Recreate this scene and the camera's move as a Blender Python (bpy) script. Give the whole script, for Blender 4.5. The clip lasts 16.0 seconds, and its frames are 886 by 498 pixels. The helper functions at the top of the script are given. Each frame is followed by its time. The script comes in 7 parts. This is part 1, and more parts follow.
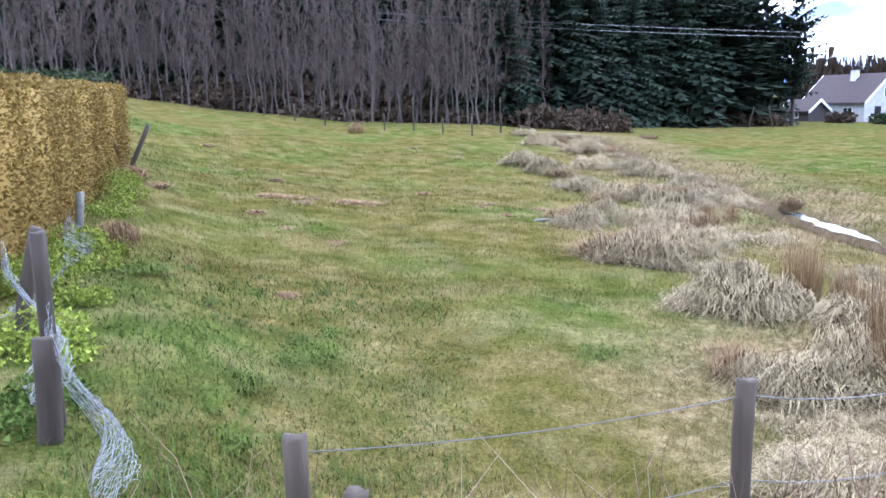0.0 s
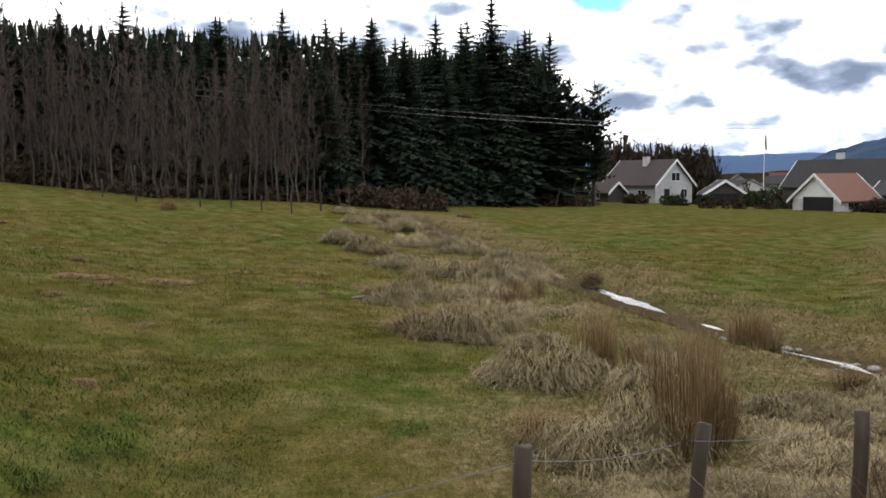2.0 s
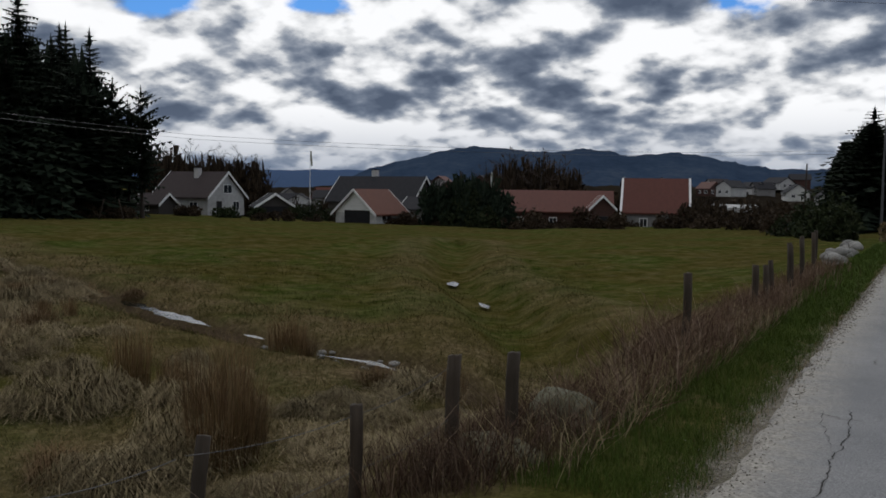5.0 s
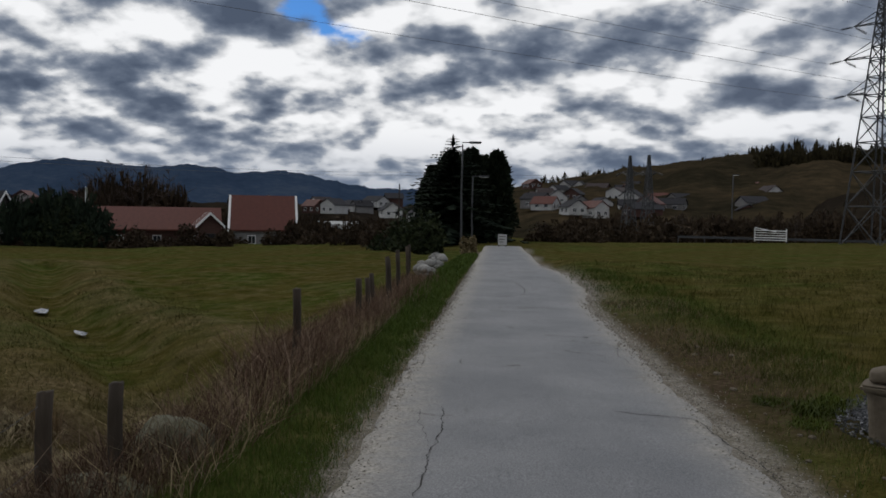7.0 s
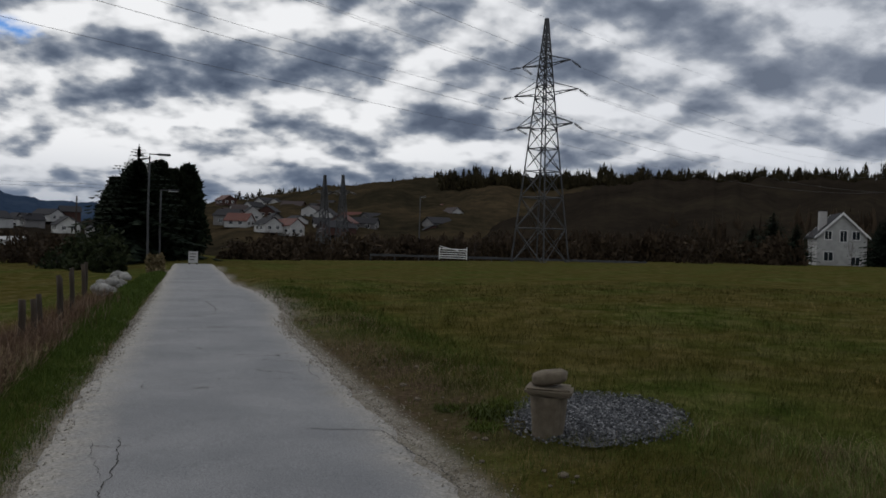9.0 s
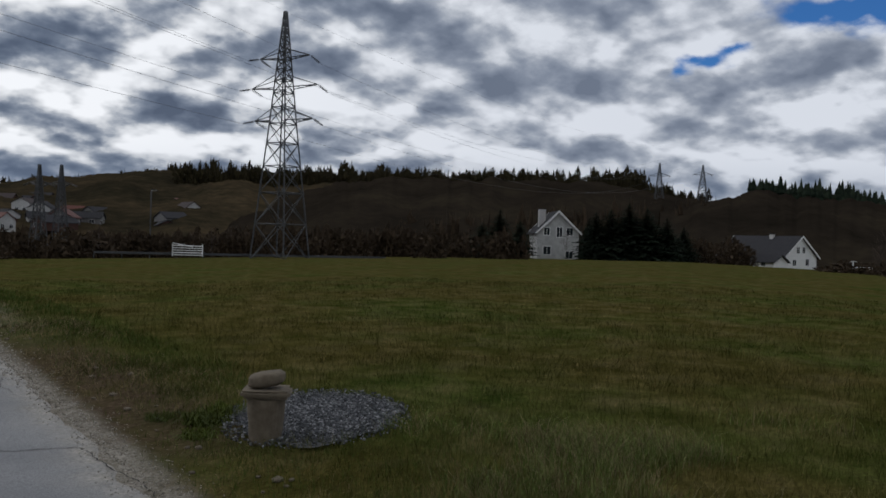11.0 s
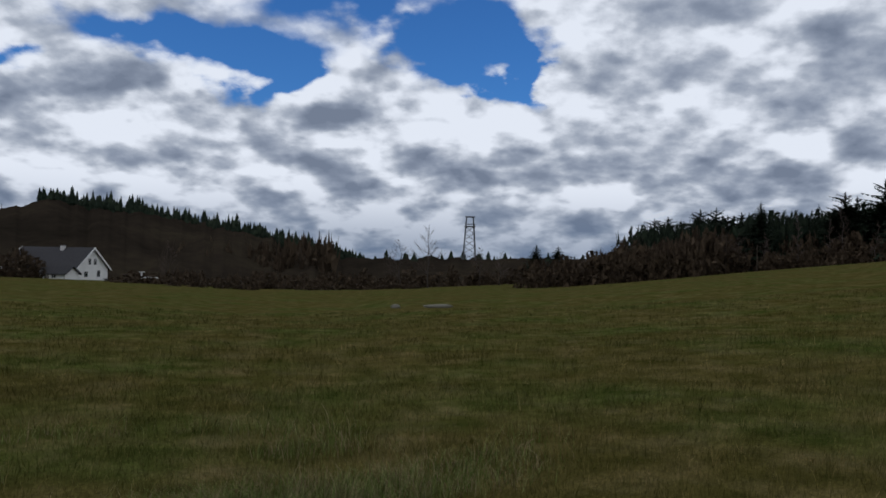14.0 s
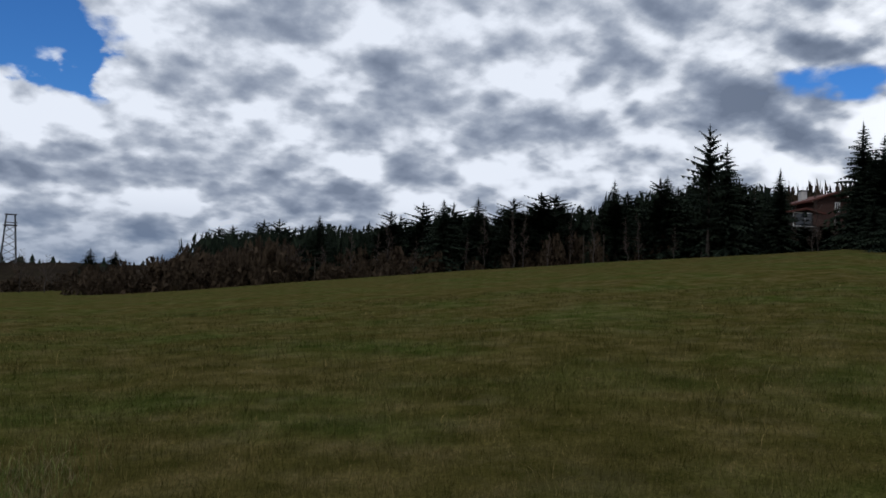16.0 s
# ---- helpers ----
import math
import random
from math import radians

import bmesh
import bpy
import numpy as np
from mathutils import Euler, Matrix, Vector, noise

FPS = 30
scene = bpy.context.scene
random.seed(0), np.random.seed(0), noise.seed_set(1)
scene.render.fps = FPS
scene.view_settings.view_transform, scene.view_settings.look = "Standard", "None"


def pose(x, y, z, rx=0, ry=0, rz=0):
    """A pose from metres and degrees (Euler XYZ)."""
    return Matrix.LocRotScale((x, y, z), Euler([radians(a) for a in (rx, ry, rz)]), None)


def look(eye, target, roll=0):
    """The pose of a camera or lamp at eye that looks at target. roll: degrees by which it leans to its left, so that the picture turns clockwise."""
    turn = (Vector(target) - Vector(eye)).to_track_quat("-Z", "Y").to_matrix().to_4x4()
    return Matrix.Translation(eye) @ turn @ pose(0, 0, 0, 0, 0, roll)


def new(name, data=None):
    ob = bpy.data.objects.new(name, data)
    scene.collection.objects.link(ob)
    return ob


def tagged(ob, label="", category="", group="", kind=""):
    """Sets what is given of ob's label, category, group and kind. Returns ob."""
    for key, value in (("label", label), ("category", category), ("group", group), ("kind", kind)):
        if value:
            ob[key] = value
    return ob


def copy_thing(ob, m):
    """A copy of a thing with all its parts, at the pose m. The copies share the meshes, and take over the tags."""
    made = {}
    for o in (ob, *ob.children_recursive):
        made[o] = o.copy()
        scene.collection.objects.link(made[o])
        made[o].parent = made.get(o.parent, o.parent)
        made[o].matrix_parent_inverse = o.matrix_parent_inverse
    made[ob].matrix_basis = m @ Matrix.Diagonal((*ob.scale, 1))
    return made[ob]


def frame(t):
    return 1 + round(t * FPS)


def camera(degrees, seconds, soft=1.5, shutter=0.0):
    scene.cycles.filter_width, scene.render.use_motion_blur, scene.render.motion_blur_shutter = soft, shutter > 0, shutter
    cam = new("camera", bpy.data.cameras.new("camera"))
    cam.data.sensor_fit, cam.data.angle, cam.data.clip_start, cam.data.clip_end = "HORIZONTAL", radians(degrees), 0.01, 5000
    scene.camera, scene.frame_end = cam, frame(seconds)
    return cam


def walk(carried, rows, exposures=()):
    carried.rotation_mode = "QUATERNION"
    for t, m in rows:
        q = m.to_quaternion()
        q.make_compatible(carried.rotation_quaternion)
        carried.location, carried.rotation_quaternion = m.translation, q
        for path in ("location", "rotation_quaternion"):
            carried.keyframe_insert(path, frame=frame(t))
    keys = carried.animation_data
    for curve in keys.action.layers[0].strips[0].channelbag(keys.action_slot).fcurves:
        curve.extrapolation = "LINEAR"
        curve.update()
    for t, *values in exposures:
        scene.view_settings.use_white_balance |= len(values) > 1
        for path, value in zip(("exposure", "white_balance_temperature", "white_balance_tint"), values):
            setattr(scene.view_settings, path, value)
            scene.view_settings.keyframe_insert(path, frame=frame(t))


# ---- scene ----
cam = camera(56.85, 16.0, soft=1.7)
PATH = [
    (0.0, pose(-0.353, -0.331, 1.566, 79.81, 1.45, 73.42)),
    (0.5, pose(-0.321, -0.319, 1.576, 81.04, 1.27, 71.18)),
    (1.0, pose(-0.270, -0.303, 1.590, 82.61, 0.98, 68.15)),
    (1.5, pose(-0.222, -0.280, 1.593, 83.95, 0.76, 64.96)),
    (2.0, pose(-0.169, -0.253, 1.598, 84.98, 0.54, 61.13)),
    (2.5, pose(-0.111, -0.226, 1.602, 85.82, 0.08, 55.92)),
    (3.0, pose(-0.074, -0.191, 1.604, 86.42, -0.06, 50.97)),
    (3.2, pose(-0.067, -0.181, 1.606, 86.55, -0.02, 49.23)),
    (5.3, pose(0.017, -0.015, 1.595, 85.76, -0.64, 27.70)),
    (5.5, pose(0.013, -0.013, 1.597, 85.71, -0.55, 25.68)),
    (6.0, pose(-0.011, -0.018, 1.599, 85.81, -0.75, 19.07)),
    (6.5, pose(-0.010, -0.012, 1.601, 86.60, -1.01, 10.92)),
    (7.0, pose(-0.000, 0.000, 1.600, 87.44, -0.89, 3.83)),
    (7.5, pose(0.011, 0.007, 1.596, 88.02, -0.99, -1.63)),
    (8.0, pose(0.019, 0.012, 1.593, 88.48, -1.30, -6.91)),
    (8.5, pose(0.022, 0.023, 1.589, 88.98, -1.63, -12.37)),
    (8.7, pose(0.028, 0.027, 1.588, 89.11, -1.62, -14.51)),
    (10.8, pose(0.276, 0.065, 1.599, 89.05, -1.67, -32.29)),
    (11.0, pose(0.282, 0.057, 1.606, 89.35, -1.53, -35.16)),
    (11.5, pose(0.288, 0.031, 1.618, 90.04, -1.44, -42.39)),
    (12.0, pose(0.287, -0.007, 1.618, 90.26, -1.33, -49.19)),
    (12.5, pose(0.273, -0.050, 1.614, 90.43, -1.14, -56.90)),
    (13.0, pose(0.246, -0.100, 1.613, 90.73, -0.91, -64.65)),
    (13.5, pose(0.208, -0.150, 1.612, 91.06, -0.92, -73.89)),
    (14.0, pose(0.161, -0.192, 1.611, 91.32, -1.19, -81.93)),
    (14.5, pose(0.107, -0.222, 1.606, 91.35, -1.54, -89.51)),
    (15.0, pose(0.048, -0.248, 1.600, 91.58, -2.04, -96.89)),
    (15.5, pose(-0.015, -0.273, 1.594, 92.08, -2.31, -104.76)),
    (16.0, pose(-0.080, -0.296, 1.590, 92.77, -2.11, -111.77)),
]
EXPOSURES = [(0.0, 2.48, 4950, 20), (0.5, 2.42, 4950, 18), (1.0, 2.14, 5350, 14), (1.5, 1.5, 6300, 11), (2.0, 0.82, 6450, 11), (2.5, 0.1, 6400, 11), (3.2, -0.6, 6200, 11), (5.5, -0.85, 6150, 11), (8.5, -1.0, 6150, 11), (11.0, -0.92, 6000, 11), (16.0, -0.68, 5900, 11)]
walk(cam, PATH, EXPOSURES)

SUN_AZ, SUN_EL = 35.0, 40.0


def heading(az):
    """Unit vector on the plan for a bearing, degrees to the left of the road."""
    return -math.sin(radians(az)), math.cos(radians(az))


def at(az, d):
    hx, hy = heading(az)
    return hx * d, hy * d


# ---- world: broken stratocumulus over a pale blue spring sky ----
world = bpy.data.worlds.new("world")
scene.world = world
world.use_nodes = True
wt = world.node_tree
wt.nodes.clear()


def node(nt, kind, operation="", use_clamp=False, data_type="", blend_type="", attribute_name="", feature=""):
    n = nt.nodes.new(kind)
    if operation:
        n.operation = operation
    if use_clamp:
        n.use_clamp = True
    if data_type:
        n.data_type = data_type
    if blend_type:
        n.blend_type = blend_type
    if attribute_name:
        n.attribute_name = attribute_name
    if feature:
        n.feature = feature
    return n


def wn(kind, operation="", use_clamp=False, data_type="", feature=""):
    return node(wt, kind, operation, use_clamp, data_type, feature=feature)


def wmath(op, a, b=None, clamp=False):
    n = wn("ShaderNodeMath", operation=op, use_clamp=clamp)
    for i, v in enumerate((a, b)):
        if v is None:
            continue
        if isinstance(v, (int, float)):
            n.inputs[i].default_value = v
        else:
            wt.links.new(v, n.inputs[i])
    return n.outputs[0]


def wstep(v, lo, hi, to_lo=0.0, to_hi=1.0):
    n = wn("ShaderNodeMapRange")
    n.interpolation_type = "SMOOTHSTEP"
    wt.links.new(v, n.inputs["Value"])
    for k, q in (("From Min", lo), ("From Max", hi), ("To Min", to_lo), ("To Max", to_hi)):
        n.inputs[k].default_value = q
    return n.outputs[0]


def wmix(fac, a, b):
    n = wn("ShaderNodeMix", data_type="RGBA")
    wt.links.new(fac, n.inputs[0])
    for i, v in ((6, a), (7, b)):
        if isinstance(v, tuple):
            n.inputs[i].default_value = (*v, 1)
        else:
            wt.links.new(v, n.inputs[i])
    return n.outputs[2]


sky_dir = wn("ShaderNodeTexCoord").outputs["Generated"]
sep = wn("ShaderNodeSeparateXYZ")
wt.links.new(sky_dir, sep.inputs[0])
dx_, dy_, dz_ = sep.outputs
zpos = wmath("MAXIMUM", dz_, 0.0)


def cloud_plane(lift):
    den = wmath("ADD", zpos, 0.36 + lift)
    comb = wn("ShaderNodeCombineXYZ")
    wt.links.new(wmath("DIVIDE", dx_, den), comb.inputs[0])
    wt.links.new(wmath("DIVIDE", dy_, den), comb.inputs[1])
    return comb.outputs[0]


def cloud_noise(vec, scale, detail, off, rough=0.55):
    mp = wn("ShaderNodeMapping")
    mp.inputs["Location"].default_value = off
    wt.links.new(vec, mp.inputs["Vector"])
    n = wn("ShaderNodeTexNoise")
    n.inputs["Scale"].default_value, n.inputs["Detail"].default_value, n.inputs["Roughness"].default_value = scale, detail, rough
    n.inputs["Distortion"].default_value = 0.0
    wt.links.new(mp.outputs[0], n.inputs["Vector"])
    return n.outputs[0]


plane, plane_up = cloud_plane(0.0), cloud_plane(0.035)
OFF = (3.1, 7.7, 0.4)


def billows(vec):
    """Heaped cloud density: rounded heads from cells, frayed by finer noise."""
    v = wn("ShaderNodeTexVoronoi", feature="SMOOTH_F1")
    v.inputs["Scale"].default_value, v.inputs["Detail"].default_value, v.inputs["Roughness"].default_value = 6.5, 2.0, 0.5
    v.inputs["Smoothness"].default_value = 0.8
    warp = wn("ShaderNodeVectorMath", operation="ADD")
    fray = wn("ShaderNodeTexNoise")
    fray.inputs["Scale"].default_value, fray.inputs["Detail"].default_value = 6.0, 5.0
    wt.links.new(vec, fray.inputs["Vector"])
    shrink = wn("ShaderNodeVectorMath", operation="MULTIPLY")
    shrink.inputs[1].default_value = (0.16, 0.16, 0.16)
    wt.links.new(fray.outputs[1], shrink.inputs[0])
    wt.links.new(vec, warp.inputs[0])
    wt.links.new(shrink.outputs[0], warp.inputs[1])
    wt.links.new(warp.outputs[0], v.inputs["Vector"])
    heads = wmath("MULTIPLY", wmath("SUBTRACT", 0.42, v.outputs["Distance"]), 0.34)
    soft = cloud_noise(vec, 6.0, 7, OFF, 0.52)
    broad = cloud_noise(vec, 2.3, 4, (9.3, 1.7, 0))
    crisp = wmath("MULTIPLY", wmath("SUBTRACT", cloud_noise(vec, 19.0, 8, (1.3, 4.1, 0), 0.6), 0.5), 0.13)
    return wmath("ADD", wmath("ADD", heads, crisp), wmath("ADD", wmath("MULTIPLY", soft, 0.55), wmath("MULTIPLY", broad, 0.45)))


puffs, puffs_up = billows(plane), billows(plane_up)
# bearing and elevation of the sky, in degrees
azel = wn("ShaderNodeCombineXYZ")
wt.links.new(wmath("MULTIPLY", wmath("ARCTAN2", wmath("MULTIPLY", dx_, -1.0), dy_), 57.2958), azel.inputs[0])
wt.links.new(wmath("MULTIPLY", wmath("ARCSINE", dz_), 57.2958), azel.inputs[1])

fringe = wn("ShaderNodeTexNoise")
fringe.inputs["Scale"].default_value, fringe.inputs["Detail"].default_value = 4.5, 6.0
wt.links.new(plane, fringe.inputs["Vector"])
swing, shift = wn("ShaderNodeVectorMath", operation="MULTIPLY_ADD"), wn("ShaderNodeVectorMath", operation="ADD")
swing.inputs[1].default_value, swing.inputs[2].default_value = (16, 7, 0), (-8, -3.5, 0)
wt.links.new(fringe.outputs[1], swing.inputs[0])
wt.links.new(azel.outputs[0], shift.inputs[0])
wt.links.new(swing.outputs[0], shift.inputs[1])


def banks(*items):
    """Sum of soft cloud banks or gaps: bearing, elevation, half width, half height, weight."""
    total = None
    for az, el, w, h, amp in items:
        sub, mul, dot = (wn("ShaderNodeVectorMath", operation=o) for o in ("SUBTRACT", "MULTIPLY", "DOT_PRODUCT"))
        wt.links.new(shift.outputs[0], sub.inputs[0])
        sub.inputs[1].default_value = (az, el, 0)
        wt.links.new(sub.outputs[0], mul.inputs[0])
        mul.inputs[1].default_value = (1 / w, 1 / h, 0)
        wt.links.new(mul.outputs[0], dot.inputs[0])
        wt.links.new(mul.outputs[0], dot.inputs[1])
        one = wmath("MULTIPLY", wmath("POWER", 0.3679, dot.outputs["Value"]), amp)
        total = one if total is None else wmath("ADD", total, one)
    return total


thick_banks = banks((42.9, 8.6, 3, 1.3, .13), (34, 6.9, 3, 1.0, .12), (21, 11.3, 4.5, 2, .14), (10.7, 8.6, 4, 1.0, .12), (1.7, 9.8, 4, 1.7, .14), (27.4, 7.8, 4, 1.1, .12), (-6, 10.3, 6, 1.9, .15), (-13.7, 10.1, 3, 1.6, .1), (13, 6.1, 6, .7, .1), (-39.4, 13.3, 9, 2.2, .15),
                    (-27.7, 9.7, 4, .9, .09), (-18.3, 8.7, 4, .9, .09), (-61.5, 11.4, 4, .8, .12), (-50, 11.2, 4, 1.1, .12), (-76.4, 10.1, 4, .7, .1), (-107, 12.6, 9, 1.9, .15), (-95, 10.5, 5, .6, .1), (-99.8, 7.1, 8, .5, .08), (-119.7, 17, 8, 2, .12), (-131, 13.3, 2.5, 1, .1),
                    (-60.5, 13.3, 4, .8, -.12), (-77.3, 13.8, 4, 1.6, -.14), (-89, 13.2, 4, 1.7, -.14), (36, 12.5, 8, 2.4, -.13), (52, 13, 8, 4, -.06), (-70, 8.5, 9, .8, -.06), (-118, 9, 10, .8, -.08), (3, 13.5, 5, 1.2, -.1))
clear_gaps = banks((49, 11.6, 3, 1.4, .2), (39.3, 12.4, 2.6, 1.2, .2), (12, 13.2, 2.4, 1.6, .2), (-65.5, 14.5, 7, 1.5, .34), (-69.6, 12.6, 2.2, 1.7, .28), (-81.5, 16.4, 4, 1.6, .3), (-53, 12.3, 2, .8, .2), (-85.8, 15.6, 3.2, 1.9, .32), (-87.2, 13.2, 1.2, 1.8, .2), (-136.5, 13.6, 4.5, 1.2, .22), (-75, 20, 10, 3, .2))
dens = wmath("ADD", puffs, thick_banks)
dens_up = wmath("ADD", puffs_up, thick_banks)
# how far the bearing lies on the fair side (to the right of the road) and on the sunward side
fx, fy = heading(-82)
fair = wstep(wmath("ADD", wmath("MULTIPLY", dx_, fx), wmath("MULTIPLY", dy_, fy)), 0.25, 0.85)
sx, sy = heading(SUN_AZ)
sunward = wstep(wmath("ADD", wmath("MULTIPLY", dx_, sx), wmath("MULTIPLY", dy_, sy)), -0.2, 1.0)
sky = wn("ShaderNodeTexSky")
sky.sky_type, sky.sun_disc = "NISHITA", False
sky.sun_elevation, sky.sun_rotation = radians(SUN_EL), radians(-SUN_AZ)
sky.air_density, sky.dust_density, sky.ozone_density = 1.0, 0.3, 3.0
# light on the clouds: pale where thin or on their upper slopes, grey where thick and underneath
shade = wmath("ADD", 0.605, wmath("ADD", wmath("MULTIPLY", wmath("SUBTRACT", dens, dens_up), 3.4), wmath("MULTIPLY", wmath("SUBTRACT", 0.43, dens), 1.55)))


def tones(*stops):
    r = wn("ShaderNodeValToRGB")
    el = r.color_ramp.elements
    r.color_ramp.interpolation = "B_SPLINE"
    while len(el) < len(stops):
        el.new(0.5)
    for e, (p, c) in zip(el, stops):
        e.position, e.color = p, (c[0] / 2, c[1] / 2, c[2] / 2, 1)
    wt.links.new(shade, r.inputs[0])
    return r.outputs[0]


against = tones((0.06, (0.15, 0.19, 0.265)), (0.34, (0.28, 0.335, 0.43)), (0.56, (0.60, 0.645, 0.71)), (0.74, (1.25, 1.24, 1.2)), (1.0, (1.9, 1.86, 1.78)))
away = tones((0.04, (0.30, 0.345, 0.43)), (0.34, (0.46, 0.51, 0.60)), (0.58, (0.68, 0.72, 0.78)), (0.78, (1.02, 1.04, 1.07)), (1.0, (1.4, 1.41, 1.42)))
body = wmix(fair, against, away)
low = wstep(dz_, 0.0, 0.11)
haze = wmix(sunward, (0.085, 0.125, 0.19), (0.17, 0.21, 0.28))
body = wmix(wmath("ADD", wmath("MULTIPLY", low, 0.7), 0.3), haze, body)
cover = wmath("SUBTRACT", 1.0, wstep(wmath("MULTIPLY", clear_gaps, wmath("ADD", 1.0, wmath("MULTIPLY", wmath("SUBTRACT", 0.52, puffs), 5.5))), 0.07, 0.27))
tint = wn("ShaderNodeMix", data_type="RGBA")
tint.blend_type = "MULTIPLY"
tint.inputs[0].default_value = 1.0
wt.links.new(sky.outputs[0], tint.inputs[6])
tint.inputs[7].default_value = (0.42, 0.80, 1.25, 1)
bg_sky, bg_cloud, mixer, wout = wn("ShaderNodeBackground"), wn("ShaderNodeBackground"), wn("ShaderNodeMixShader"), wn("ShaderNodeOutputWorld")
bg_sky.inputs[1].default_value = 0.12
bg_cloud.inputs[1].default_value = 2.0
wt.links.new(tint.outputs[2], bg_sky.inputs[0])
wt.links.new(body, bg_cloud.inputs[0])
wt.links.new(cover, mixer.inputs[0])
wt.links.new(bg_sky.outputs[0], mixer.inputs[1])
wt.links.new(bg_cloud.outputs[0], mixer.inputs[2])
wt.links.new(mixer.outputs[0], wout.inputs[0])

sun_data = bpy.data.lights.new("sun", "SUN")
sun_data.energy, sun_data.angle, sun_data.color = 0.9, radians(12), (1.0, 0.95, 0.87)
sun = new("sun", sun_data)
hx_, hy_ = heading(SUN_AZ)
sun.matrix_world = look((hx_ * 100, hy_ * 100, 100 * math.tan(radians(SUN_EL))), (0, 0, 0))


# ---- materials ----
def shader(name, rough=0.8, metal=0.0, spec=0.3):
    m = bpy.data.materials.new(name)
    m.use_nodes = True
    b = m.node_tree.nodes["Principled BSDF"]
    b.inputs["Roughness"].default_value, b.inputs["Metallic"].default_value = rough, metal
    b.inputs["Specular IOR Level"].default_value = spec
    return m, m.node_tree, b


def noise_out(nt, vec, scale, detail=4, rough=0.6):
    n = node(nt, "ShaderNodeTexNoise")
    n.inputs["Scale"].default_value, n.inputs["Detail"].default_value, n.inputs["Roughness"].default_value = scale, detail, rough
    if vec is not None:
        nt.links.new(vec, n.inputs["Vector"])
    return n.outputs[0]


def ramp(nt, fac, *stops):
    r = node(nt, "ShaderNodeValToRGB")
    el = r.color_ramp.elements
    while len(el) < len(stops):
        el.new(0.5)
    for e, (p, c) in zip(el, stops):
        e.position, e.color = p, (*c, 1)
    nt.links.new(fac, r.inputs[0])
    return r.outputs[0]


def mixc(nt, fac, a, b, blend="MIX"):
    n = node(nt, "ShaderNodeMix", data_type="RGBA", blend_type=blend)
    for i, v in ((0, fac), (6, a), (7, b)):
        if isinstance(v, tuple):
            n.inputs[i].default_value = (*v, 1)
        elif isinstance(v, (int, float)):
            n.inputs[i].default_value = v
        else:
            nt.links.new(v, n.inputs[i])
    return n.outputs[2]


def calc(nt, op, a, b=0.0, clamp=False):
    n = node(nt, "ShaderNodeMath", operation=op, use_clamp=clamp)
    for i, v in enumerate((a, b)):
        if isinstance(v, (int, float)):
            n.inputs[i].default_value = v
        else:
            nt.links.new(v, n.inputs[i])
    return n.outputs[0]


def bump(nt, b, height, strength, dist=0.02):
    n = node(nt, "ShaderNodeBump")
    n.inputs["Strength"].default_value, n.inputs["Distance"].default_value = strength, dist
    nt.links.new(height, n.inputs["Height"])
    nt.links.new(n.outputs[0], b.inputs["Normal"])


def plain(name, dark, light, scale=6.0, rough=0.8, metal=0.0, spec=0.3, relief=0.2, stretch=(1, 1, 1), vary=0.12):
    """Two-tone surface: grain at one scale, blotches at a sixth of it, and a small shift from thing to thing."""
    m, nt, b = shader(name, rough, metal, spec)
    mp = node(nt, "ShaderNodeMapping")
    mp.inputs["Scale"].default_value = stretch
    nt.links.new(node(nt, "ShaderNodeTexCoord").outputs["Object"], mp.inputs[0])
    v = mp.outputs[0]
    fine, big = noise_out(nt, v, scale, 6), noise_out(nt, v, scale / 6, 3)
    f = calc(nt, "ADD", calc(nt, "MULTIPLY", fine, 0.6), calc(nt, "MULTIPLY", big, 0.4))
    col = ramp(nt, f, (0.3, dark), (0.7, light))
    rnd = calc(nt, "ADD", calc(nt, "MULTIPLY", node(nt, "ShaderNodeObjectInfo").outputs["Random"], 2 * vary), 1 - vary)
    col = mixc(nt, 1.0, col, rnd, "MULTIPLY")
    nt.links.new(col, b.inputs["Base Color"])
    if relief:
        bump(nt, b, fine, relief)
    return m


def foliage(name, *cols, rough=0.8, spec=0.08):
    """Leaves, needles, blades: a colour for each piece from the ramp, with broad patches over the plan."""
    m, nt, b = shader(name, rough, 0.0, spec)
    g = node(nt, "ShaderNodeNewGeometry")
    patch = noise_out(nt, g.outputs["Position"], 0.35, 3)
    f = calc(nt, "ADD", calc(nt, "MULTIPLY", g.outputs["Random Per Island"], 0.65), calc(nt, "MULTIPLY", patch, 0.35))
    step = 0.84 / max(1, len(cols) - 1)
    col = ramp(nt, f, *[(0.08 + i * step, c) for i, c in enumerate(cols)])
    rnd = calc(nt, "ADD", calc(nt, "MULTIPLY", node(nt, "ShaderNodeObjectInfo").outputs["Random"], 0.5), 0.75)
    nt.links.new(mixc(nt, 1.0, col, rnd, "MULTIPLY"), b.inputs["Base Color"])
    return m


